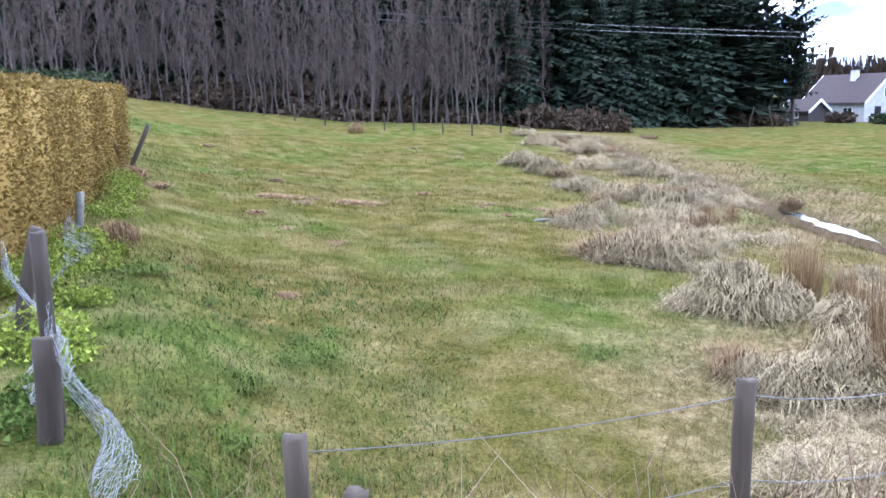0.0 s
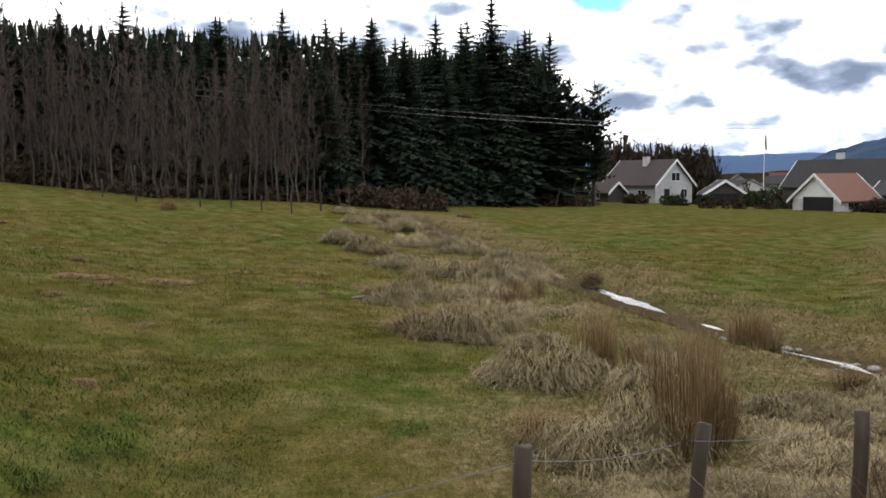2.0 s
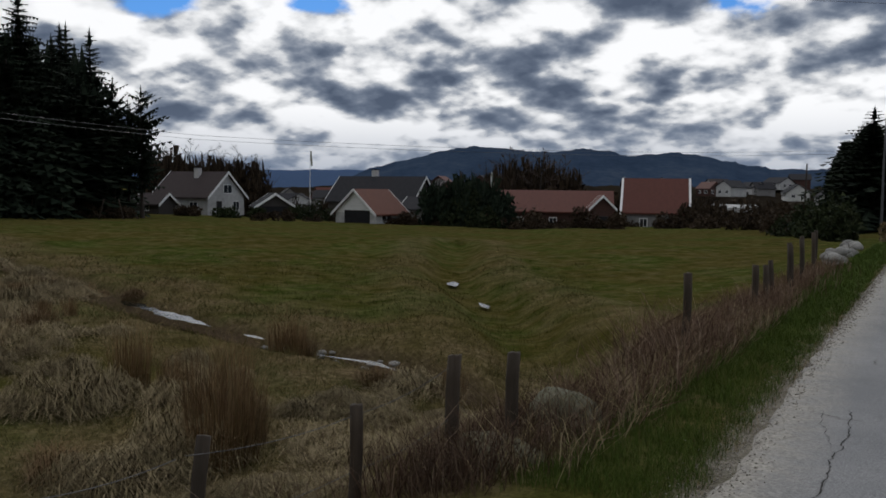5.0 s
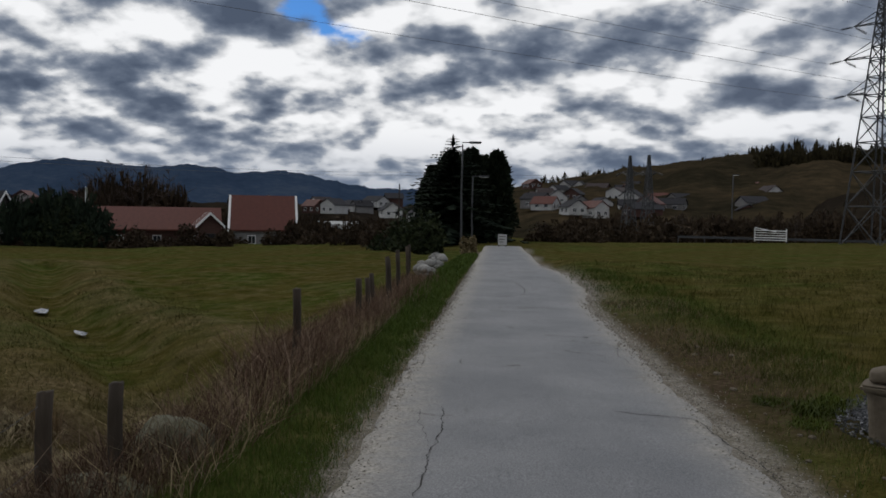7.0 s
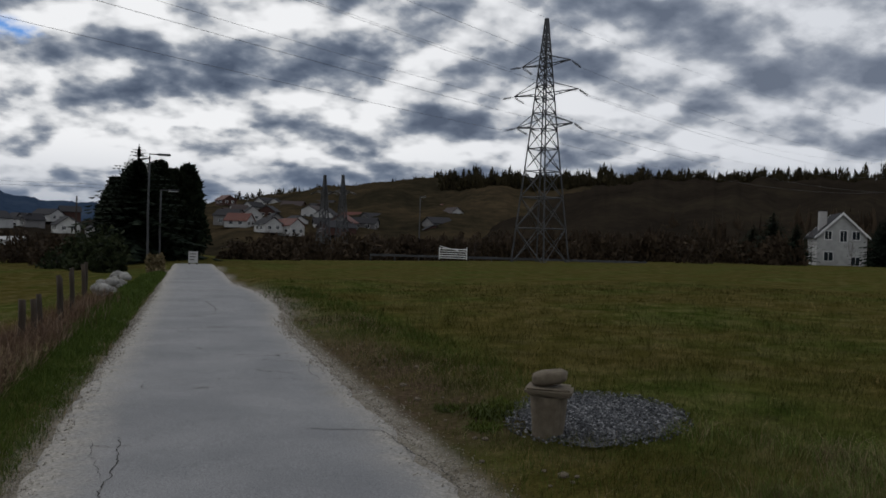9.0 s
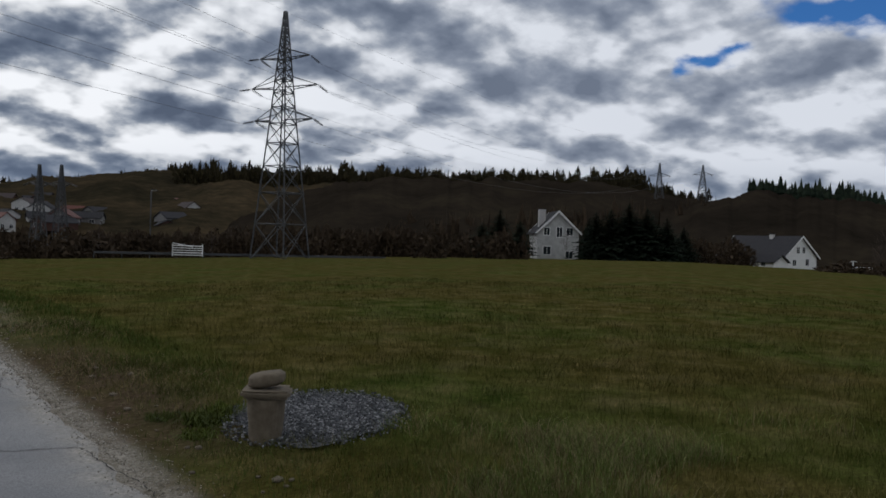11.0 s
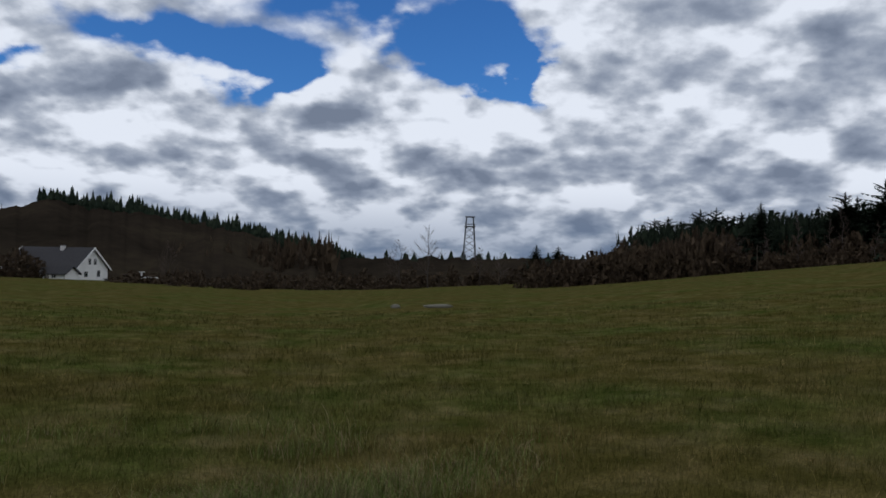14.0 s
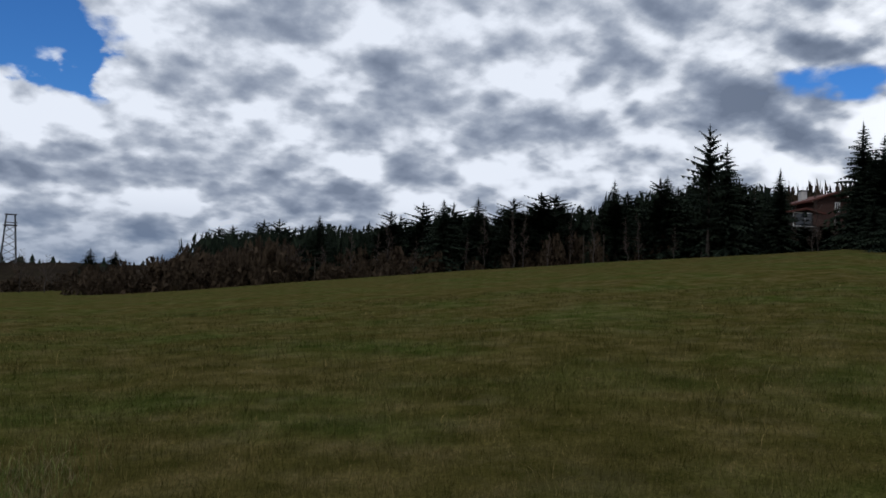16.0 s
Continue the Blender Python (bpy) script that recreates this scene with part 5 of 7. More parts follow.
def thuja(az, d, el, r, seed):
    x, y = at(az, d)
    h = elev(x, y, el)
    rng = np.random.default_rng(seed)
    gaps = rng.uniform(0, 6.28, 5)

    def shape(rn):
        s = rn.random() ** 0.8
        a = rn.uniform(0, 6.28)
        rad = r * (1.12 * (1 - s) ** 0.55 * min(1, 0.5 + 3 * s)) * (0.78 + 0.16 * math.sin(a * 3 + gaps[0] + s * 9) + 0.2 * math.sin(a * 5 + gaps[1] - s * 31)) * rn.uniform(0.72, 1.12)
        o = np.array((math.cos(a), math.sin(a), 1.3))
        return np.array((rad * math.cos(a), rad * math.sin(a), h * (0.04 + 0.93 * s))), o
    t = empty("cypress_tree", pose(x, y, gz(x, y) - 0.1), "dense dark cypress beside the lane", "tree", "cypresses beside the lane")
    part_me("trunk", mesh_np("trunk", *trunk_mesh(h * 0.8, 0.2), m_darkbark, True), t)
    part_me("crown", mesh_np("crown", *spray_cloud(rng, 5600, shape, 0.6, 0.7), m_thuja), t)


thuja(3.3, 76, 4.3, 2.3, 1)
x_, y_ = at(3.2, 74.5)
SPRUCE.plant(x_, y_, elev(x_, y_, 5.35), wide=2.3)
thuja(1.9, 78, 4.5, 1.9, 2)
thuja(0.1, 80, 4.35, 1.9, 3)
thuja(4.6, 79, 3.2, 1.7, 5)
thuja(1.0, 84, 4.0, 1.9, 6)
k_ = 0
for a_z, d_, rx_, rz_, m_ in ((5.6, 58, 2.4, 2.6, m_evergreen), (6.8, 66, 2.6, 2.4, m_evergreen), (8.4, 80, 3.0, 2.3, m_scrub), (4.6, 52, 1.4, 1.6, m_evergreen), (10.2, 90, 3.4, 2.2, m_scrub), (13.0, 96, 3.0, 1.5, m_scrub), (15.4, 98, 3.0, 1.5, m_scrub), (18.5, 98, 2.6, 1.8, m_scrub), (21, 100, 3.2, 2.2, m_scrub), (24.5, 100, 3.2, 2.2, m_scrub), (27.5, 102, 3.0, 3.2, m_evergreen), (28.9, 104, 3.0, 4.4, m_evergreen), (30.0, 104, 2.6, 3.0, m_evergreen), (39.4, 112, 3.4, 2.6, m_evergreen), (40.6, 114, 2.4, 1.6, m_evergreen), (45.6, 112, 2.0, 1.2, m_evergreen), (48.0, 116, 2.4, 1.3, m_scrub), (33.3, 104, 2.2, 1.6, m_scrub), (43.6, 118, 2.2, 1.2, m_evergreen), (25.6, 128, 6.0, 5.4, m_scrub), (22.5, 140, 6.0, 5.6, m_scrub), (0.2, 84, 3, 2.2, m_evergreen), (-3.6, 86, 3, 2.0, m_scrub), (-6.0, 92, 3.2, 2.2, m_scrub)):
    x_, y_ = at(a_z, d_)
    k_ += 1
    bush("bush", "dense dark evergreen bush at the field's edge" if m_ is m_evergreen else "bare brown bush at the field's edge", x_, y_, (rx_, rx_, rz_ + 0.6), 1500, 0.34, m_, 300 + k_, group="bushes along the fields")
many("hillside_scrub", LOW_ROUND, band(60, (-4, -40), (108, 150), (-0.3, 0.9), 3.0, 41) + band(60, (-5, -32), (170, 260), (-0.2, 0.8), 4.5, 42) + band(40, (-36, -56), (150, 180), (0.0, 0.8), 3.4, 43) + band(34, (-62, -88), (140, 175), (-0.6, -0.1), 3.0, 44) + band(26, (-60, -80), (112, 128), (-1.2, -0.9), 2.2, 45), m_scrub, "brown leafless scrub and gardens beyond the field")
many("far_scrub", LOW_ROUND, band(90, (4, 34), (150, 290), (-0.7, 0.35), 4.4, 46) + band(30, (19, 30), (142, 160), (0.0, 0.9), 4.5, 64) + band(26, (5, 14), (104, 118), (-1.3, -0.6), 2.2, 65) + band(40, (17, 44), (100, 116), (-2.0, -1.7), 1.8, 66) + band(30, (34, 60), (160, 240), (-0.9, 0.1), 4.0, 47) + band(26, (43.2, 50.2), (146, 154), (1.9, 2.5), 3.6, 72) + band(22, (18, 33), (132, 142), (-0.2, 0.5), 3.6, 74) + band(16, (27.6, 21.8), (140, 148), (1.7, 1.8), 3.4, 82) + band(7, (26, 23.4), (142, 148), (2.3, 2.4), 3.2, 83), m_scrub, "dark gardens and trees of the town")
many("dark_evergreens", LOW_ROUND, band(16, (26.4, 31.4), (104, 112), (0.3, 0.9), 2.9, 73) + band(8, (27.5, 30), (106, 112), (0.9, 1.1), 2.6, 75), m_needles, "broad dark evergreens between the farm buildings")
many("ridge_trees", FAR_ROUND, band(150, (-17, -31), (420, 445), (4.5, 4.75), 3.4, 48, 11) + band(190, (-30, -49), (415, 440), (4.8, 4.9), 3.4, 49, 11) + band(60, (-48, -53), (405, 430), (4.4, 3.3), 3.2, 50, 10) + band(80, (-3, -18), (545, 565), (2.4, 4.4), 3.6, 57, 9), m_needles_brown, "dark pines along the crest of the hill")
many("ridge_conifers", FAR_SPRUCE, band(110, (-55.5, -62), (278, 300), (4.4, 3.8), 2.3, 58, 10) + band(140, (-61, -70), (276, 300), (3.85, 2.4), 2.3, 59, 10) + band(90, (-69, -76.5), (274, 300), (2.5, 0.8), 2.2, 60, 8) + band(50, (-76, -104), (250, 270), (0.9, 1.2), 2.2, 61, 5), m_needles, "spruce plantation along the crest of the scrubby hill")
many("hillside_wood", FAR_ROUND, band(160, (-22, -53), (250, 400), (0.8, 3.4), 5.0, 62) + band(120, (-52, -74), (200, 280), (0.2, 2.0), 4.0, 63), m_scrub, "brown leafless woodland on the hillside")


# ---- masts, pylons, poles and lines ----
def bar(p, q, r, sides=4):
    V, Fc = [], []
    tube(V, Fc, p, q, r, r, sides)
    return V, Fc


def joined(pieces):
    V, Fc = [], []
    for v, f in pieces:
        n = len(V)
        V.extend(v)
        Fc.extend([tuple(i + n for i in t) for t in f])
    return np.array(V), np.array(Fc)


def lattice_pylon(x, y, z, rz, h, base, arms, thick, label, fine=False):
    """Tapered four-legged lattice tower with cross-arms: arms as (height, reach)."""
    t = empty("pylon", pose(x, y, z, 0, 0, rz), label, "pylon")
    waist, wz = base * 0.48, h * 0.52

    def half(zz):
        return (base + (waist - base) * zz / wz) / 2 if zz < wz else (waist + (0.25 - waist) * (zz - wz) / (h - wz)) / 2
    corners = ((-1, -1), (1, -1), (1, 1), (-1, 1))
    levels = [0.0]
    while levels[-1] < h - 0.8:
        levels.append(min(h, levels[-1] + max(0.9, half(levels[-1]) * 1.75)))
    for sx_, sy_ in corners:
        part_me("leg", mesh_np("leg", *joined([bar((sx_ * half(a), sy_ * half(a), a), (sx_ * half(b), sy_ * half(b), b), thick) for a, b in ((0, wz), (wz, h))]), m_steel), t)
    web = []
    for a, b in zip(levels[:-1], levels[1:]):
        for k in range(4):
            (ax, ay), (bx, by) = corners[k], corners[(k + 1) % 4]
            pa, pb = (ax * half(a), ay * half(a), a), (bx * half(a), by * half(a), a)
            qa, qb = (ax * half(b), ay * half(b), b), (bx * half(b), by * half(b), b)
            for c_, d_ in ((pa, qb), (pb, qa), (qa, qb)):
                web.append(bar(c_, d_, thick * 0.6))
    if fine:
        for v_, f_ in web:
            part_me("bracing", mesh_np("bracing", v_, f_, m_steel), t)
    else:
        tagged(part_me("bracing", mesh_np("bracing", *joined(web), m_steel), t), kind="stuff")
    for az_, reach in arms:
        for s in (-1, 1):
            w = half(az_)
            tip = (s * reach, 0, az_ + 0.2)
            pcs = [bar((s * w, w, az_), tip, thick * 0.6), bar((s * w, -w, az_), tip, thick * 0.6), bar((s * w, w, az_ + reach * 0.3), tip, thick * 0.5), bar((s * w, -w, az_ + reach * 0.3), tip, thick * 0.5)]
            for f in (0.33, 0.66):
                pcs.append(bar((s * (w + (reach - w) * f), w * (1 - f), az_ + 0.2 * f), (s * (w + (reach - w) * f), -w * (1 - f), az_ + 0.2 * f), thick * 0.4))
            arm = part_me("cross_arm", mesh_np("cross_arm", *joined(pcs), m_steel), t)
            for yy in (-1, 1):
                V, Fc = [], []
                for q in range(9):
                    f0 = np.array((s * reach, yy * (0.3 + q * 0.19), az_ + 0.1 - q * 0.05))
                    tube(V, Fc, f0, f0 + np.array((0, yy * 0.1, -0.025)), 0.13, 0.13, 6)
                part_me("insulator", mesh_np("insulator", V, Fc, m_insul), arm, "dark string of insulator discs")
    return t


def sag_line(name, label, p, q, sag, r, group="", n=26):
    cv = bpy.data.curves.new(name, "CURVE")
    cv.dimensions, cv.bevel_depth, cv.bevel_resolution = "3D", r, 0
    sp = cv.splines.new("POLY")
    sp.points.add(n)
    p, q = Vector(p), Vector(q)
    for i in range(n + 1):
        f = i / n
        c = p.lerp(q, f) - Vector((0, 0, 4 * sag * f * (1 - f)))
        sp.points[i].co = (*c, 1)
    cv.materials.append(m_wire)
    return tagged(new(name, cv), label, "cable", group)


px_, py_ = at(-24.05, 100)
PZ = gz(px_, py_) - 0.3
LINE = 58.0  # bearing of the line on the plan, degrees to the left of the cross-arms' normal
PH = 1.6 + 100 * math.tan(radians(14.96)) - PZ
ARMS = [(1.6 + 100 * math.tan(radians(e)) - PZ, r) for e, r in ((11.9, 3.7), (9.95, 4.9), (7.75, 4.3))]
lattice_pylon(px_, py_, PZ, -62, PH, 5.0, ARMS, 0.105, "tall steel lattice pylon carrying high-voltage lines beyond the field", fine=True)
ca, sa = math.cos(radians(-62)), math.sin(radians(-62))
for z_, r_ in ARMS:
    for s_ in (-1, 1):
        for yy_, far_, dz_f, sg_ in ((1, (268, 222), 14.0, 7.0), (-1, (-150, -62), 6.0, 3.0)):
            lx, ly = s_ * r_, yy_ * 2.0
            p_ = (px_ + lx * ca - ly * sa, py_ + lx * sa + ly * ca, PZ + z_ - 0.4)
            q_ = (far_[0] + lx * ca, far_[1] + lx * sa, PZ + z_ + dz_f)
            sag_line("power_line", "thin high-voltage conductor strung from the pylon", p_, q_, sg_, 0.014, "high-voltage conductors")
for far_, dz_f in (((268, 222), 14.0), ((-150, -62), 6.0)):
    sag_line("power_line", "earth wire strung from the pylon's peak", (px_, py_, PZ + PH), (*far_, PZ + PH + dz_f), 4.0, 0.010, "high-voltage conductors")
for a_z, d_, e_, eb_, r_ in ((-49.87, 360, 5.56, 1.5, 1), (-52.66, 400, 5.43, 2.4, 1)):
    x_, y_ = at(a_z, d_)
    zb = 1.6 + d_ * math.tan(radians(eb_))
    hh = d_ * math.tan(radians(e_)) + 1.6 - zb
    lattice_pylon(x_, y_, zb, a_z + 10, hh, 6.0, [(hh * 0.78, 4.2)], 0.12, "distant lattice pylon on the skyline")


def pole(name, label, x, y, h, r, mat, lean=0.0, turn=0.0, taper=0.7, sink=0.2, category="pole", sides=10, z=None):
    V, Fc = [], []
    n = 4
    pts = [(0.25 * r * math.sin(k * 2.1), 0.25 * r * math.cos(k * 1.7), h * k / n) for k in range(n + 1)]
    for k in range(n):
        tube(V, Fc, pts[k], pts[k + 1], r * (1 + (taper - 1) * k / n), r * (1 + (taper - 1) * (k + 1) / n), sides)
    c = len(V)
    V.append(np.array((0, 0, h + r * 0.15)))
    for k in range(sides):
        Fc.append((c - sides + k, c - sides + (k + 1) % sides, c))
    t = empty(name, pose(x, y, (gz(x, y) if z is None else z) - sink, lean, 0, turn), label, category)
    part_me("shaft", mesh_np("shaft", V, Fc, mat, True), t)
    return t


def street_lamp(az, d, el, reach, label):
    x, y = at(az, d)
    h = elev(x, y, el)
    t = pole("street_lamp", label, x, y, h, 0.09, m_steel, turn=az, category="street lamp")
    part("arm", box_bm(-0.04, reach, -0.035, 0.035, h + 0.08, h + 0.16), m_steel, t)
    part("lamp_head", box_bm(reach - 0.2, reach + 0.75, -0.14, 0.14, h + 0.06, h + 0.2, 0.04), m_steel, t, "grey flat lamp head")
    part("lens", box_bm(reach - 0.1, reach + 0.65, -0.1, 0.1, h + 0.02, h + 0.055), m_lens, t)


street_lamp(2.55, 62, 4.95, 0.7, "tall grey street lamp beside the lane")
street_lamp(1.8, 71, 2.62, 0.7, "grey street lamp further along the lane")
street_lamp(-15.6, 118, 2.8, 0.1, "street lamp beside the far road")
for a_z, d_, e_ in ((-122.98, 88, 4.1), (-121.6, 90, 4.0)):
    x_, y_ = at(a_z, d_)
    pole("lamp_post", "slim pale pole at the wood's edge", x_, y_, elev(x_, y_, e_) + 0.2, 0.06, m_wood)
for a_z, d_, e_ in ((-103.0, 97, 1.9),):
    x_, y_ = at(a_z, d_)
    pole("pole", "slim weathered pole standing in the field's edge", x_, y_, elev(x_, y_, e_) + 0.2, 0.07, m_wood)
x_, y_ = at(6.9, 180)
pole("utility_pole", "wooden utility pole above the gardens", x_, y_, elev(x_, y_, 2.0), 0.2, m_darkbark)
for a_z, e_ in ((-8.95, 4.05), (-10.2, 4.1)):
    x_, y_ = at(a_z, 150)
    zb = gz(x_, y_)
    lattice_pylon(x_, y_, zb, 20, elev(x_, y_, e_), 2.6, [(elev(x_, y_, e_) * 0.8, 1.6)], 0.09, "slender lattice mast above the gardens")
# open steel observation tower on the horizon
x_, y_ = at(-83.8, 230)
zb, ht_ = 1.6 + 230 * math.tan(radians(0.6)), 230 * (math.tan(radians(3.62)) - math.tan(radians(0.6)))
tw = empty("lookout_tower", pose(x_, y_, zb, 0, 0, -80), "open steel lattice tower with a railed platform on the horizon", "tower")
for sx_, sy_ in ((-1, -1), (1, -1), (1, 1), (-1, 1)):
    part_me("leg", mesh_np("leg", *bar((sx_ * 1.75, sy_ * 1.75, 0), (sx_ * 0.95, sy_ * 0.95, ht_), 0.13), m_steel), tw)
for k in range(5):
    z0, z1 = ht_ * k / 6.5, ht_ * (k + 1) / 6.5
    w0, w1 = 1.75 - 0.8 * z0 / ht_, 1.75 - 0.8 * z1 / ht_
    cs_ = ((-1, -1), (1, -1), (1, 1), (-1, 1))
    part_me("bracing", mesh_np("bracing", *joined([bar((cs_[q][0] * w0, cs_[q][1] * w0, z0), (cs_[(q + 1) % 4][0] * w1, cs_[(q + 1) % 4][1] * w1, z1), 0.07) for q in range(4)]), m_steel), tw)
part("platform", box_bm(-1.5, 1.5, -1.5, 1.5, ht_ * 0.76, ht_ * 0.78), m_darkwall, tw)
part("railing", box_bm(-1.5, 1.5, -1.5, -1.4, ht_ * 0.81, ht_ * 0.83), m_steel, tw)
part("roof", box_bm(-1.3, 1.3, -1.3, 1.3, ht_ * 0.985, ht_), m_darkwall, tw)
# flagpoles
for a_z, d_, e_, w_ in ((39.95, 118, 2.7, 0.06), (27.4, 112, 1.4, 0.05)):
    x_, y_ = at(a_z, d_)
    h_ = elev(x_, y_, e_)
    fp = pole("flagpole", "white flagpole with a limp pennant", x_, y_, h_, w_, m_paint_white, category="flagpole", turn=a_z)
    bm = bmesh.new()
    bmesh.ops.create_grid(bm, x_segments=8, y_segments=3, size=0.5, matrix=Matrix.LocRotScale((0.17, 0, h_ - 1.15), Euler((radians(90), radians(86), 0)), (2.1, 0.26, 1)))
    for v in bm.verts:
        v.co.y += 0.06 * math.sin(v.co.z * 4.0)
    bmesh.ops.solidify(bm, geom=bm.faces[:], thickness=0.02)
    part("pennant", bm, m_cloth, fp, "faded red pennant hanging slack")
# twin low-voltage wires across the far side of the pasture
LV = [(*at(78, 60), 7.4), (*at(47.5, 86), 6.35), (*at(29.8, 96), 6.1), (*at(6.9, 180), 9.6), (*at(-6, 300), 15)]
for dz2 in (0.0, 0.42):
    sag_line("overhead_wire", "low overhead wire crossing beyond the pasture", (LV[0][0], LV[0][1], LV[0][2] + dz2), (LV[1][0], LV[1][1], LV[1][2] + dz2), 0.2, 0.016, "twin overhead wires")
    sag_line("overhead_wire", "low overhead wire crossing beyond the pasture", (LV[1][0], LV[1][1], LV[1][2] + dz2), (LV[2][0], LV[2][1], LV[2][2] + dz2), 0.1, 0.016, "twin overhead wires")
    sag_line("overhead_wire", "low overhead wire running on to the town", (LV[2][0], LV[2][1], LV[2][2] + dz2), (LV[3][0], LV[3][1], LV[3][2] + dz2 * 1.6), 0.4, 0.02, "twin overhead wires")
    sag_line("overhead_wire", "low overhead wire running on to the town", (LV[3][0], LV[3][1], LV[3][2] + dz2 * 1.6), (LV[4][0], LV[4][1], LV[4][2] + dz2 * 2.4), 0.5, 0.03, "twin overhead wires")


# ---- fences ----
def stake(x, y, top, r, mat=None, lean=0.0, turn=0.0, label="weathered round fence post", group="fence posts beside the lane", sink=0.35):
    z0 = gz(x, y)
    h = top - z0 + sink
    rng = np.random.default_rng(int(abs(x * 131 + y * 17) * 10) % 9999)
    V, Fc = [], []
    sides, n = 12, 6
    for k in range(n + 1):
        f = k / n
        for q in range(sides):
            a = 2 * math.pi * q / sides
            rr_ = r * (1 + 0.05 * math.sin(3 * a + k) + rng.normal(0, 0.025))
            V.append((rr_ * math.cos(a) + 0.12 * r * math.sin(k), rr_ * math.sin(a), h * f + (rng.normal(0, 0.006) if k == n else 0)))
    for k in range(n):
        for q in range(sides):
            a, b = k * sides + q, k * sides + (q + 1) % sides
            Fc += [(a, b, b + sides), (a, b + sides, a + sides)]
    c = len(V)
    V.append((0.12 * r * math.sin(n), 0, h + 0.006))
    for q in range(sides):
        Fc.append((n * sides + q, n * sides + (q + 1) % sides, c))
    t = empty("fence_post", pose(x, y, z0 - sink, lean, 0, turn), label, "fence post", group)
    part_me("shaft", mesh_np("shaft", V, Fc, mat or m_wood, True), t)
    return t, h


LANE_POSTS = [(-2.95, -0.1, 0.49, 0.041, 0), (-2.98, 1.66, 0.45, 0.040, -1), (-2.95, 2.58, 0.39, 0.036, -12), (-3.07, 4.09, 0.22, 0.042, 2), (-2.75, 4.75, 0.45, 0.05, -8), (-2.34, 4.86, 0.50, 0.045, -7), (-2.18, 8.8, 0.74, 0.045, 0), (-2.25, 13.2, 0.50, 0.05, 0), (-2.2, 14.1, 0.45, 0.045, 14), (-2.35, 15.6, 0.42, 0.045, 16), (-2.25, 17.3, 0.62, 0.05, 14), (-2.4, 18.2, 0.60, 0.05, 12), (-2.3, 19.4, 0.62, 0.05, 15), (-2.5, 20.8, 0.62, 0.05, 8), (-2.4, 22.2, 0.66, 0.05, 10), (-2.6, 24.2, 0.62, 0.05, 3)]
tops = []
for x_, y_, t_, r_, l_ in LANE_POSTS:
    stake(x_, y_, t_, r_, lean=l_, turn=20 if l_ < 0 else 200, label="leaning grey fence post beside the lane" if abs(l_) > 5 else "weathered grey round fence post beside the lane")
    tops.append((x_, y_, t_))
ob_, h_ = stake(-2.86, 0.04, 0.30, 0.042, m_wood, lean=-3, label="short split post stump leaning on the fence post")
stake(-4.74, -1.19, 0.45, 0.062, lean=-3, label="thick dark old post end below the fence post", group="posts of the old netting fence")
# two strands of rusty wire on the near posts
for (ax, ay, at_), (bx, by, bt_) in zip(tops[:4], tops[1:5]):
    for drop_ in (0.06, 0.42):
        sag_line("fence_wire", "thin slack fence wire between the posts", (ax, ay + 0.03, at_ - drop_), (bx, by - 0.03, bt_ - drop_), 0.035, 0.0022, "strands of fence wire", n=10)
# the old netting fence that runs off along the hedge
FENCE = [(-4.98, -1.17, 0.95, 0.042, 0), (-6.91, -1.79, 0.76, 0.055, 14), (-11.08, -1.85, 0.6, 0.05, 6), (-18.49, -1.94, 1.4, 0.05, 25), (-19.6, -1.75, 1.4, 0.045, -20)]
for i, (x_, y_, t_, r_, l_) in enumerate(FENCE):
    stake(x_, y_, t_, r_, m_wood if i != 2 else m_lichen, lean=0 if i == 0 else l_, turn=180 + i * 3, label="broken leaning post of the old netting fence" if l_ > 5 or l_ < 0 else "brown fence post carrying old netting", group="posts of the old netting fence")


def netting(name, p, q, h, cell, r, label, bulge=0.12):
    """Hexagonal wire netting hung between two points: wires woven as one mesh."""
    V, Fc = [], []
    p, q = np.array(p, float), np.array(q, float)
    L = np.linalg.norm((q - p)[:2])
    nu, nv = max(3, int(L / cell)), max(3, int(h / cell))
    nrm = np.array((-(q - p)[1], (q - p)[0], 0)) / L
    rng = np.random.default_rng(int(L * 100))

    def P(i, j):
        f, g = i / nu, j / nv
        c = p + (q - p) * f
        c = c + nrm * (bulge * math.sin(f * 5 + g * 4) * (1 - g * 0.5))
        return c + np.array((0, 0, g * h * (0.3 + 0.7 * f) * (1 - 0.18 * math.sin(f * 3.1)))) + rng.normal(0, cell * 0.16, 3)
    G = [[P(i + 0.5 * (j % 2), j) for i in range(nu)] for j in range(nv)]
    for j in range(nv - 1):
        for i in range(nu):
            for di in ((0, 1) if j % 2 else (-1, 0)):
                if 0 <= i + di < nu:
                    tube(V, Fc, G[j][i], G[j + 1][i + di], r, r, 3)
    return tagged(new(name, mesh_np(name, V, Fc, m_netting)), label, "netting")


netting("wire_netting", (-3.7, -0.7, gz(-3.7, -0.7) - 0.05), (-4.92, -1.1, gz(-4.92, -1.1) - 0.05), 0.85, 0.04, 0.0013, "sagging galvanised wire netting hung from the old post", 0.12)
netting("wire_netting", (-5.0, -1.12, gz(-5.0, -1.12) + 0.05), (-6.9, -1.68, gz(-6.9, -1.68)), 0.8, 0.06, 0.0018, "rusty wire netting bunched at the posts", 0.15)
netting("wire_netting", (-6.95, -1.7, gz(-6.95, -1.7)), (-11.0, -1.75, gz(-11.0, -1.75)), 0.5, 0.08, 0.002, "collapsed wire netting in the long grass", 0.2)
